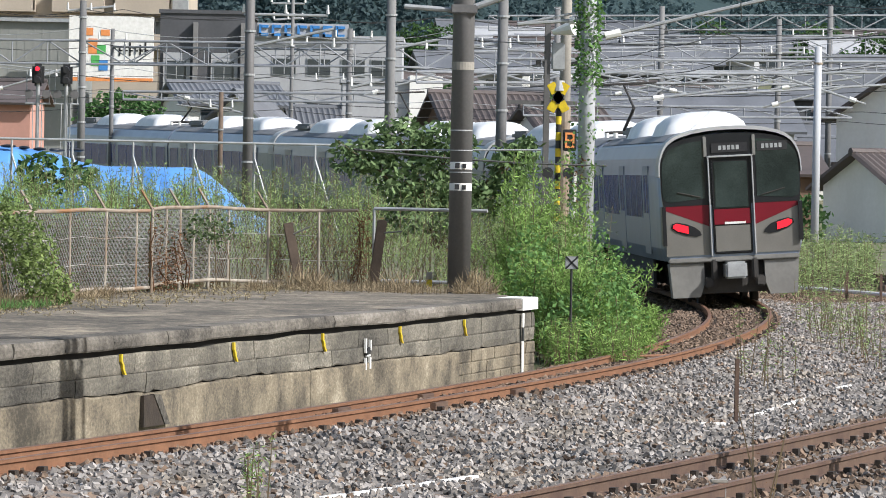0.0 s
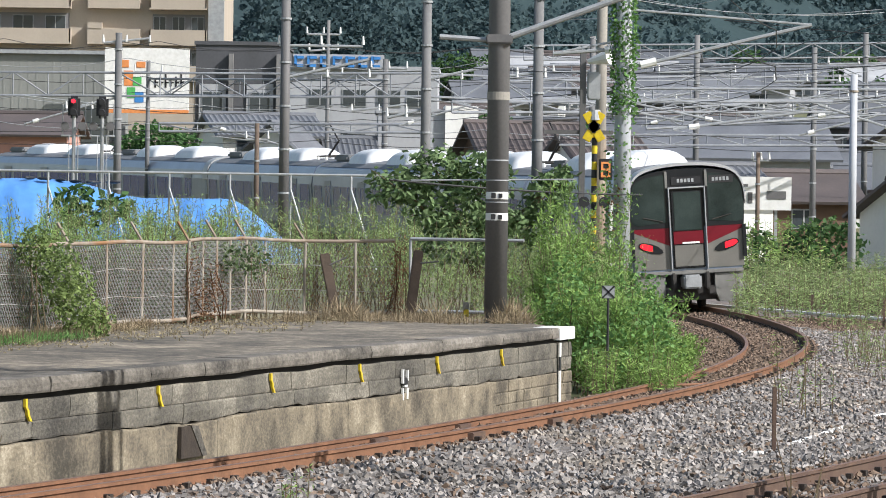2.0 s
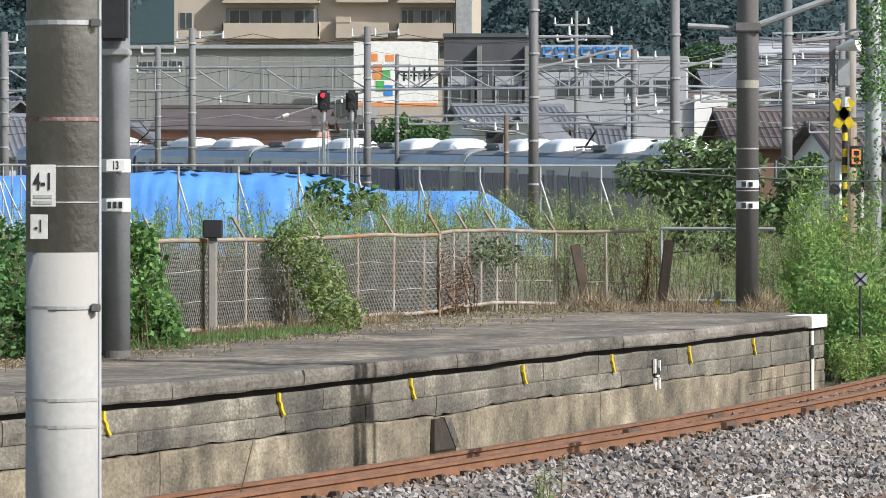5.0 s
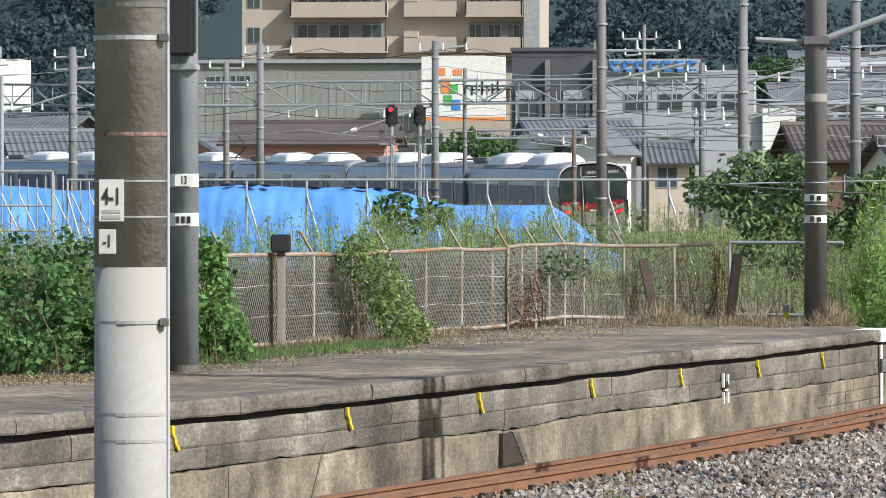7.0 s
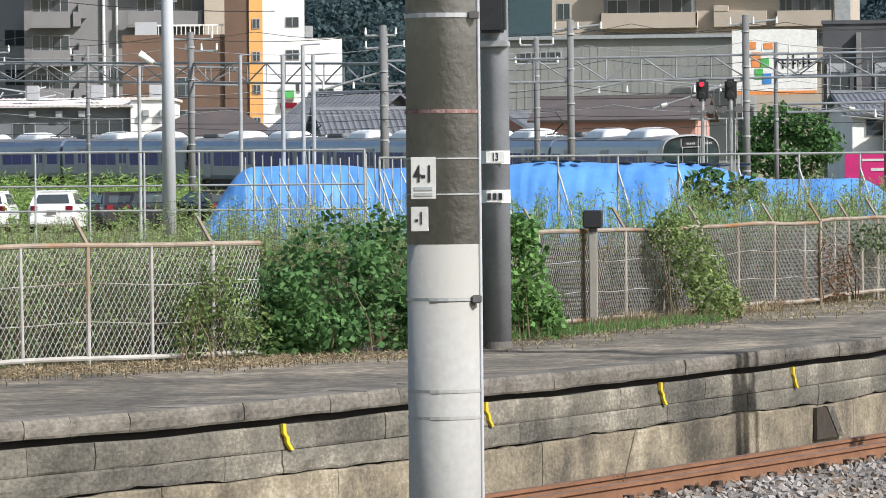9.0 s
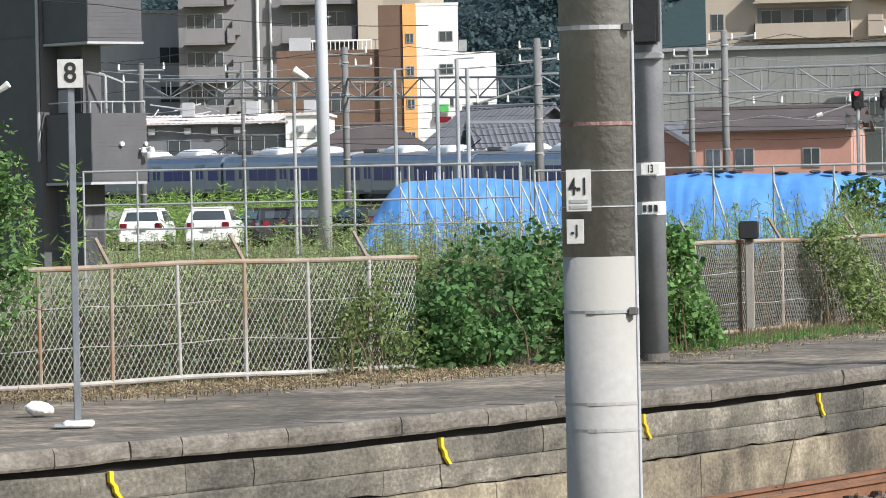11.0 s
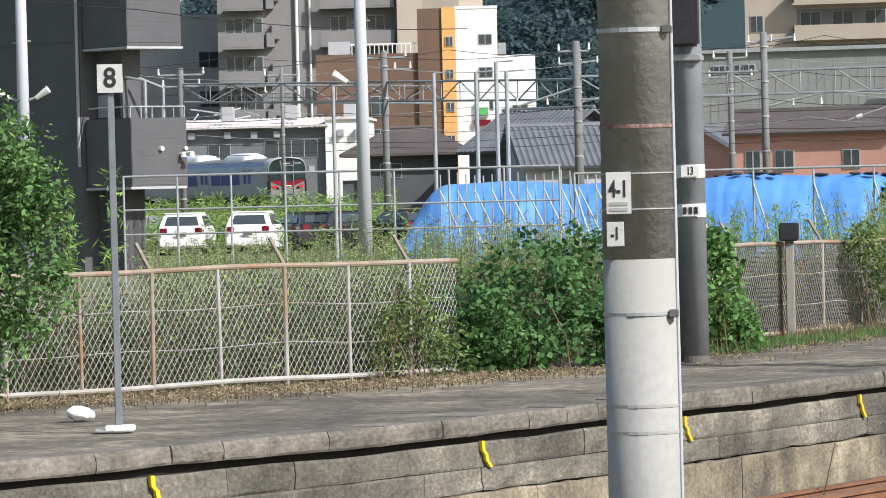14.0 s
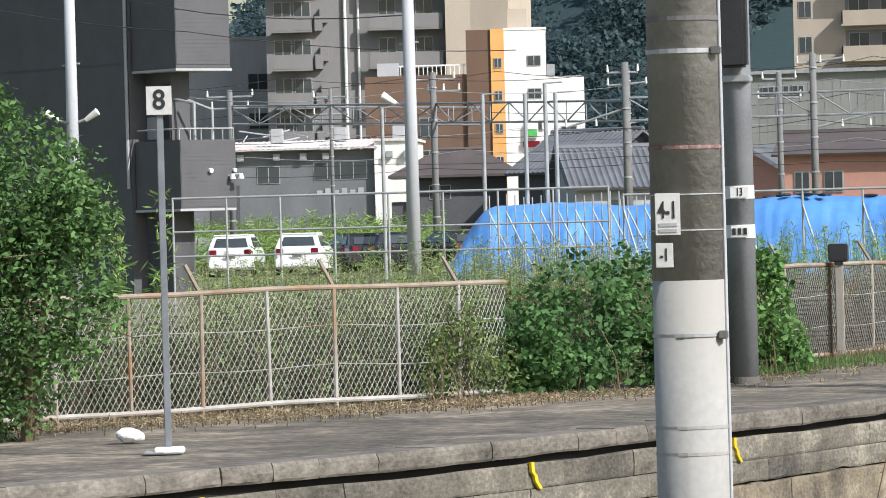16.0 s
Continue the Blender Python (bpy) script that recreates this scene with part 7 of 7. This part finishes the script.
for x, y, top, r, arms in (
    (-29.87, 185, 8.9, 0.15, ((8.2, -0.8, 0.8, 0.1), (6.6, 0, 2.5, 0.5))),
    (-24.18, 190, 8.7, 0.14, ((8.4, -0.7, 0.7, 0), (7.6, -0.9, 0.9, 0))),
    (-20.94, 175, 8.9, 0.16, ((8.5, -0.6, 1.2, 0.2), (6.0, 0, 2.2, 0.5))),
    (-14.10, 175, 9.0, 0.16, ((8.6, -0.6, 1.2, 0.2), (6.0, -2.0, 0, 0.5))),
    (-14.79, 200, 8.7, 0.11, ((8.2, -0.6, 0.6, 0),)),
    (-6.50, 190, 10.2, 0.09, ((9.6, -0.9, 0.5, 0), (8.9, -0.8, 0.4, 0.1), (7.9, -0.6, 0.6, 0))),
    (-4.08, 190, 8.6, 0.14, ((8.2, -0.6, 0.9, 0), (6.4, -1.4, 0.9, 0.3))),
    (-48.1, 190, 8.7, 0.15, ((8.4, -1.0, 1.0, 0), (7.9, -0.8, 0.8, 0))),
    (-47.07, 205, 9.1, 0.10, ((8.7, -0.8, 0.8, 0), (7.9, -0.8, 0.8, 0))),
    (-38.07, 185, 9.0, 0.16, ((8.7, -0.9, 0.9, 0), (8.2, -0.2, 1.1, 0))),
    (-28.32, 175, 8.8, 0.17, ((8.4, -0.7, 0.5, 0), (6.3, -2.4, 0, 0.7))),
    (4.5, 185, 9.5, 0.14, ((8.0, -1.6, 1.0, 0.1), (6.6, -2.2, 0.5, 0.5))),
    (9.0, 190, 9.8, 0.14, ((8.2, -1.6, 1.6, 0.1), (7.0, -2.2, 0.5, 0.5))),
    (13.2, 180, 9.0, 0.13, ((7.6, -1.6, 1.0, 0.1), (6.4, -2.0, 0.5, 0.4))),
    (16.5, 195, 10.2, 0.14, ((8.8, -1.6, 1.0, 0.1), (7.4, -2.0, 0.5, 0.4))),
):
    bg_pole(x, y, top, r, "distant grey concrete catenary pole with steel arms", None, arms)
bg_pole(-6.11, 140, 9.6, 0.17, "grey concrete catenary pole with steel bands", M_POLE_DARK, ((6.4, 0, 2.6, 0.6), (7.4, -0.2, 2.4, 0.0)))
bg_pole(-1.74, 140, 9.8, 0.17, "grey concrete catenary pole behind the tree", M_POLE_FAR, ((6.4, 0, 2.2, 0.5), (5.2, -1.2, 0, 0.3)))
bg_pole(1.60, 130, 9.4, 0.17, "concrete catenary pole with a pale foot", M_POLE_FAR, ((6.2, -1.4, 0.2, 0.2),))
bg_pole(-8.2, 165, 5.4, 0.10, "short brown wooden pole beside the houses", M_SLEEPER, ((4.8, -0.4, 0.4, 0.0),))
bg_pole(10.1, 165, 4.6, 0.09, "thin dark wooden pole before the houses", M_SLEEPER, ((4.3, -0.2, 0.4, 0.0),))
# white tubular poles with lamps
for x, y, top, lamps in ((-19.0, 90, 9.0, 1), (-27.6, 95, 9.5, 2), (11.5, 140, 6.75, 0)):
    t = thing("lamp_pole", pose(x, y, 0), "pale tubular steel pole with small lamp arms" if lamps else "slim white concrete pole beside the line", "pole")
    part("shaft", rods(((0, 0, gz(x, y) - 0.2), (0, 0, top), 0.15 if lamps else 0.13, 0.11), n=16), M_POLE_WHITE, t, smooth=True)
    for k in range(lamps):
        s = -1 if k == 0 else 1
        part("lamp_arm", rods(((0, 0, 5.0 + 0.02 * k), (s * 0.32, 0, 5.12), 0.03), n=8), M_STEEL, t)
        part("lamp_head", rods(((s * 0.3, 0, 5.1), (s * 0.58, -0.02, 5.28), 0.05, 0.085), n=10), M_WHITE, t)
    if not lamps:
        part("ring", rods(((0, 0, 6.2), (0, 0, 6.26), 0.14), n=12), M_RUST, t)
    part("bracket", rods(((-0.2, 0, 6.3), (0.2, 0, 6.34), 0.02), n=6), M_STEEL, t)


def lattice_beam(a, b, depth, label, seed=0):
    """A trussed beam between two points."""
    a, b = Vector(a), Vector(b)
    t = thing("lattice_beam", Matrix.Translation(a), label, "gantry", "lattice beams")
    d = b - a
    n = max(3, round(d.length / 1.45))
    up = Vector((0, 0, depth))
    for q in (0, 1):
        part("chord", rods((up * q, d + up * q, 0.046), n=6), M_LATTICE, t)
    for i in range(n):
        p, r = d * i / n, d * (i + 1) / n
        part("brace", rods((p if i % 2 else p + up, r + up if i % 2 else r, 0.032), n=5), M_LATTICE, t)
        part("strut", rods((p, p + up, 0.026), n=5), M_LATTICE, t)
    return t


for a, b, dp in (
    ((-38.0, 185, 6.9), (-28.3, 175, 6.5), 0.8), ((-28.3, 175, 6.5), (-20.9, 175, 6.5), 0.9), ((-20.9, 175, 6.5), (-14.1, 175, 6.55), 0.9),
    ((-14.1, 175, 6.55), (-7.6, 175, 6.6), 0.9), ((-7.6, 175, 6.6), (-2.2, 175, 6.7), 0.9), ((-2.2, 175, 6.7), (6, 178, 6.5), 0.9),
    ((-48.1, 190, 7.2), (-38.0, 185, 6.9), 0.8), ((-52, 205, 7.6), (-40, 205, 7.2), 0.8), ((4.5, 185, 6.2), (13.2, 182, 6.0), 0.8),
    ((6, 165, 5.4), (17, 170, 6.3), 0.7), ((1.0, 200, 7.2), (12, 205, 7.8), 0.8), ((9, 190, 7.6), (19, 190, 7.9), 0.8), ((-1, 150, 5.6), (12, 155, 5.9), 0.35), ((2, 160, 6.3), (17, 165, 6.6), 0.4), ((3, 175, 4.9), (16, 178, 5.1), 0.4), ((0, 210, 8.4), (18, 215, 8.9), 0.6), ((2, 220, 9.6), (22, 225, 10.2), 0.7), ((-12, 168, 5.1), (-2, 168, 5.2), 0.3), ((-14.8, 200, 7.2), (-4.1, 190, 7.0), 0.7),
):
    lattice_beam(a, b, dp, "grey lattice steel beam carrying catenary wires")


def wire(pts, r, m=None, parent=None, sag=0.0):
    """A sagging wire through points."""
    run = [Vector(pts[0])]
    for p, q in zip(pts[:-1], pts[1:]):
        p, q = Vector(p), Vector(q)
        for k in range(1, 7):
            u = k / 6
            run.append(p.lerp(q, u) - Vector((0, 0, sag * 4 * u * (1 - u))))
    return part("wire", tube(run, r, 4), m or M_CABLE, parent)


lines = thing("overhead_wires", pose(0, 0, 0), "overhead contact wires and feeders over the railway", "wires")
rng = np.random.default_rng(9)
for z, y, sg in ((8.6, 176, 0.3), (8.1, 178, 0.35), (6.2, 172, 0.25), (5.2, 172, 0.1), (7.6, 186, 0.3), (5.8, 188, 0.3), (9.4, 195, 0.4), (4.9, 180, 0.15), (7.0, 200, 0.3)):
    P = [(x, y + 0.1 * abs(x), z + rng.uniform(-0.15, 0.15)) for x in (-60, -48, -38, -28.3, -20.9, -14.1, -6.5, 0, 8, 16, 26)]
    wire(P, 0.013, M_CABLE if rng.uniform() < 0.5 else M_STEEL, lines, sg)
for k in range(16):
    x0 = rng.uniform(-2, 14)
    z0 = rng.uniform(5.0, 9.5)
    y0 = rng.uniform(110, 190)
    wire([(x0, y0, z0), (x0 + rng.uniform(6, 16), y0 + rng.uniform(-30, 40), z0 + rng.uniform(-1.6, 2.2))], 0.012, M_CABLE if k % 2 else M_STEEL, lines, 0.3)
# contact and messenger wires over the curved track, hung from bracket tubes
for off, z, r in ((0.0, 5.1, 0.010), (0.0, 5.75, 0.010), (2.6, 6.6, 0.010)):
    P = [(p[0], p[1], p[2] + z + (0.0 if i % 2 else 0.05)) for i, (p, _) in enumerate(track_path(-20, 210, off, 10.0))]
    wire(P, r, M_CABLE, lines, 0.05)
for x, y, z, dx, dz in ((2.5, 84, 5.1, 3.6, 0.9), (2.5, 84, 5.5, -1.2, -0.1), (5.0, 118, 4.6, 3.4, 0.5), (8.0, 150, 5.4, -3.0, 0.6), (10.5, 150, 5.0, 2.6, 0.7), (6.0, 170, 5.6, 3, 0.8), (11.5, 160, 5.8, 3.2, 0.5), (13, 140, 5.0, -2.6, 0.8), (3.5, 150, 6.0, 3.2, -0.6), (-3.0, 165, 5.4, 2.6, 0.8), (-10, 168, 5.3, 2.4, -0.6), (-17, 168, 5.3, 2.6, 0.8)):
    part("bracket_tube", rods(((x, y, z), (x + dx, y, z + dz), 0.035), ((x, y, z + dz + 0.25), (x + dx, y, z + dz), 0.022), n=6), M_STEEL, lines, "galvanised bracket tube")
    part("insulator", rods(((x + dx * 0.12, y, z + dz * 0.12), (x + dx * 0.2, y, z + dz * 0.2), 0.075), n=8), M_WHITE, lines)
# service wire before the dark building
wire([(-33.6, 120, 10.2), (-31.0, 112, 8.6), (-19.0, 90, 6.9)], 0.012, M_CABLE, lines, 0.25)
wire([(-40, 122, 9.6), (-31, 118, 8.0), (-22, 118, 7.2)], 0.012, M_CABLE, lines, 0.2)
wire([(-1.4, 69.2, 2.94), (3.0, 84, 2.8)], 0.016, M_CABLE, lines, 0.05)

# pole wrapped in ivy
vp = thing("ivy_pole", pose(2.62, 84.0, 0), "pale concrete pole overgrown with ivy", "pole")
part("shaft", rods(((0, 0, 0.2), (0, 0, 9.0), 0.165, 0.14), n=16), M_POLE_WHITE, vp, smooth=True)
rng = np.random.default_rng(8)
n = 1920
z = np.concatenate([rng.uniform(4.3, 7.5, 1400), rng.uniform(1.0, 3.3, 260), rng.uniform(1.4, 5.0, 260)])
a = rng.uniform(2.6, 6.8, n)
side = np.where(z > 3.3, 0.0, -0.09)
rr = 0.17 + np.abs(rng.normal(0, 0.05, n))
leaf_part("ivy", leaves(np.stack([side + rr * np.cos(a), rr * np.sin(a), z], 1), 0.075, 8, 0.8, 0.3), L_VINE, vp, "small yellow-green ivy leaves")
leaf_part("dead_ivy", leaves(np.stack([-0.12 + 0.1 * rng.normal(size=240), -0.16 + 0.04 * rng.normal(size=240), rng.uniform(1.3, 3.0, 240)], 1), 0.06, 9, 0.6, 0.3), L_BROWN, vp, "dead brown ivy")
vp2 = thing("steel_pole", pose(2.42, 92.0, 0), "dark steel pole carrying a transformer", "pole")
part("shaft", rods(((0, 0, 0.2), (0, 0, 9.0), 0.12, 0.10), n=12), M_POLE, vp2, smooth=True)
part("rust_foot", rods(((0, 0, 0.3), (0, 0, 4.0), 0.128, 0.12), n=12), M_RUST, vp2)

# level-crossing signal
xs = thing("crossing_signal", pose(2.2, 88.0, 0), "level-crossing signal with yellow and black crossbuck", "signal")
for k in range(25):
    part("post_band", rods(((0, 0, 0.3 + k * 0.157), (0, 0, 0.457 + k * 0.157), 0.055), n=12), M_YELLOW if k % 2 else M_BLACK, xs)
for s in (-1, 1):
    o = part("crossbuck_arm", boxes((-0.31, 0.31, -0.10, -0.07, -0.085, 0.085), bevel=0.01), M_YELLOW, xs, "yellow crossbuck board")
    o.matrix_basis = pose(-0.02, 0, 4.12, 0, s * 60, 0)
    part("black_stripe", boxes((-0.10, 0.10, -0.115, -0.10, -0.087, 0.087)), M_BLACK, o)
    part("lamp_shade", rods(((s * 0.2, -0.02, 2.65), (s * 0.2, -0.30, 2.65), 0.11), n=14), M_BLACK, xs, "round warning lamp hood")
part("direction_box", boxes((0.09, 0.35, -0.16, 0.0, 3.08, 3.5), bevel=0.015), M_BLACK, xs, "black box with orange figure")
cu = boxes((0.13, 0.31, -0.175, -0.16, 3.14, 3.18), (0.13, 0.31, -0.175, -0.16, 3.27, 3.31), (0.13, 0.31, -0.175, -0.16, 3.40, 3.44), (0.13, 0.17, -0.176, -0.16, 3.14, 3.44), (0.27, 0.31, -0.176, -0.16, 3.14, 3.44))
part("orange_figure", cu, M_SO, xs)
part("bell", rods(((0, 0, 4.25), (0, 0, 4.45), 0.14, 0.1), n=12), M_STEEL, xs)
xt = thing("crossing_mast", pose(1.97, 88.6, 0), "dark mast with pale loudspeaker boxes", "mast")
part("mast", boxes((-0.06, 0.06, -0.06, 0.06, 0.4, 5.6), bevel=0.01), M_POLE_DARK, xt)
part("speaker_box", boxes((0.08, 0.34, -0.12, 0.12, 4.65, 5.2), bevel=0.03), M_STEEL, xt, "pale blue-grey box")
part("horn", rods(((0.1, -0.1, 5.4), (0.5, -0.3, 5.5), 0.05, 0.16), n=10), M_WHITE, xt)
part("cabinet", boxes((0.55, 0.85, -0.2, 0.1, 1.4, 2.7), bevel=0.02), M_WALLW, xt)
part("cross_beam", boxes((-0.75, 0.6, -0.03, 0.03, 3.98, 4.06)), M_POLE_DARK, xt)

# colour-light signals beyond the sheeting
M_LENS = glow("red_lens", (1.0, 0.02, 0.04), 2.0)
for k, x in enumerate((-13.54, -12.6)):
    sg = thing("colour_light_signal", pose(x, 150, 0), "railway colour-light signal on a ladder mast" + (" showing red" if k == 0 else " unlit"), "signal", "colour-light signals")
    sg.location.z, sg.scale = -0.55, (1.06, 1.06, 1.06)
    part("mast", rods(((0, 0, 1.0), (0, 0, 5.6), 0.06), n=10), M_STEEL, sg)
    part("head", boxes((-0.19, 0.19, -0.1, 0.12, 5.45, 6.15), bevel=0.08), M_BLACK, sg, "black oval signal head")
    part("hood", rods(((0, -0.1, 5.98), (0, -0.32, 5.96), 0.10), ((0, -0.1, 5.65), (0, -0.32, 5.63), 0.10), n=12), M_BLACK, sg)
    if k == 0:
        part("lens", rods(((0, -0.33, 5.98), (0, -0.34, 5.98), 0.07), n=12), M_LENS, sg, "lit red lens")
    for q in (-0.27, 0.27):
        part("repeater_disc", rods(((q, -0.05, 5.2), (q, -0.15, 5.2), 0.135), n=14), M_POLE_DARK, sg, "round black repeater head")
    part("platform_frame", rods(((-0.4, 0, 4.9), (0.4, 0, 4.9), 0.03), ((-0.35, 0, 4.9), (-0.35, 0, 5.9), 0.018), ((0.35, 0.1, 4.9), (0.35, 0.1, 5.9), 0.018), n=6), M_STEEL, sg)
    part("ladder", rods(((-0.14, -0.1, 1.1), (-0.14, -0.1, 4.9), 0.015), ((0.14, -0.1, 1.1), (0.14, -0.1, 4.9), 0.015), n=5), M_STEEL, sg)

# crossing fence, iron stakes and white cable covers on the near side
cf = thing("crossing_fence", pose(0, 0, 0), "low fence of stakes and white pipe by the far track", "fence")
for x, y in ((7.4, 112), (8.1, 110), (8.75, 107), (9.4, 105), (10.0, 103)):
    part("stake", boxes((x - 0.03, x + 0.03, y - 0.03, y + 0.03, -0.3, 0.5)), M_RAIL_DARK, cf)
part("pipe", rods(((4.2, 119, 0.12), (10.6, 102, 0.02), 0.045), n=8), M_WHITE, cf)
st = thing("iron_stake", pose(3.34, 50.9, -0.2), "rusty iron stake standing in the ballast", "stake")
part("stake", boxes((-0.025, 0.025, -0.02, 0.02, 0, 0.78), bevel=0.006), M_RAIL_DARK, st)


def cable_cover(x0, y0, x1, y1):
    c = thing("cable_cover", pose(0, 0, 0), "white-topped cable cover laid on the ballast", "cable cover", "cable covers")
    n = 4
    for k in range(n):
        a, b = k / n + 0.02, (k + 1) / n - 0.02
        p, q = Vector((x0 + (x1 - x0) * a, y0 + (y1 - y0) * a, -0.10)), Vector((x0 + (x1 - x0) * b, y0 + (y1 - y0) * b, -0.10))
        d = q - p
        o = part("lid", boxes((-0.03, 0.03, 0, d.length, -0.06, -0.02), bevel=0.006), M_WHITE, c)
        o.matrix_basis = pose(*p, 0, 0, math.degrees(math.atan2(-d.x, d.y)))
    return c


cable_cover(-1.15, 37.3, 0.38, 40.9)
cable_cover(3.6, 52.2, 4.62, 56.8)
cable_cover(5.2, 59.5, 5.5, 60.6)
cable_cover(2.9, 50.4, 3.2, 50.5)
jb = thing("joint_box", pose(2.40, 38.6, -0.2), "small grey trackside joint box on a stake", "box")
part("box", boxes((-0.06, 0.06, -0.05, 0.05, 0.0, 0.2), bevel=0.015), M_STEEL, jb)
part("lid", boxes((-0.075, 0.075, -0.06, 0.06, 0.2, 0.23), bevel=0.008), M_POLE, jb)
# fishplates and a loose rod on the curved track
tk = bpy.data.objects["curved_track"]
for s in (-40.4, -36.8, -21.0, -18.2):
    for off, up in ((-0.61, 0.0), (0.52, 0.10)):
        (p, r), = track_path(s, s, off)
        o = part("fishplate", boxes((-0.035, 0.125, -0.26, 0.26, -0.125, -0.045), bevel=0.006), M_RAIL_DARK, tk, "bolted rail joint plate")
        o.matrix_basis = pose(p[0], p[1], p[2] + up, 0, 0, math.degrees(math.atan2(r[1], r[0])))

rd = thing("loose_rod", pose(2.3, 66.2, -0.06, 0, 0, -20), "rusty loose iron rod lying between the rails", "rod")
part("rod", rods(((0, 0, 0), (1.3, 3.4, 0.03), 0.02), n=8), M_RAIL, rd)

# ---- wooded hills ----
def hill(cx, cy, rx, ry, h, n, size, label, seed):
    t = thing("wooded_hill", pose(0, 0, 0), label, "hill", kind="structure")
    V, Fc = [], []
    for i in range(41):
        for j in range(21):
            x, y = cx - rx + 2 * rx * i / 40, cy - ry + 2 * ry * j / 20
            V.append((x, y, -2 + h * math.exp(-((x - cx) / rx * 1.7) ** 2 - ((y - cy) / ry * 1.5) ** 2) * (1 + 0.2 * noise.noise((x * 0.01, y * 0.01, seed)))))
    for i in range(40):
        for j in range(20):
            a = i * 21 + j
            Fc.append((a, a + 21, a + 22, a + 1))
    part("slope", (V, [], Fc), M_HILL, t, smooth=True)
    rng = np.random.default_rng(seed)
    x, y = cx + rng.uniform(-0.9, 0.9, n) * rx, cy - rng.uniform(0.15, 0.95, n) * ry
    z = -2 + h * np.exp(-((x - cx) / rx * 1.7) ** 2 - ((y - cy) / ry * 1.5) ** 2)
    blobs = np.stack([x, y, z + 2.5, rng.uniform(3.5, 6.5, n), rng.uniform(3, 5, n), rng.uniform(4, 7.5, n)], 1)
    leaf_part("trees", leaves(cloud(blobs.tolist(), n * 620, seed, 0.7), size, seed, 0.8, 0.1), M_HILL, t, "dark woodland with bluish distance haze in its colour")
    return t


hill(-60, 720, 200, 150, 85, 480, 0.85, "dark wooded hill beyond the town", 3)
hill(110, 800, 180, 160, 95, 440, 1.0, "far wooded ridge behind the roofs", 4)
push_back(bush("garden_tree", [(-13.7, 190, 5.1, 0.9, 1.0, 0.75), (-12.7, 190, 4.7, 0.9, 1.0, 0.8), (-14.7, 190, 4.5, 0.8, 0.9, 0.9), (-13.6, 190, 3.6, 1.9, 1.2, 1.1), (-12.0, 190, 4.1, 0.7, 0.8, 0.8), (-15.2, 190, 3.8, 0.5, 0.8, 0.7)], 5200, 0.24, L_BUSH, "round dark green garden tree by the signals", "tree", 71, 0.6, 8), 1.22)

motions()
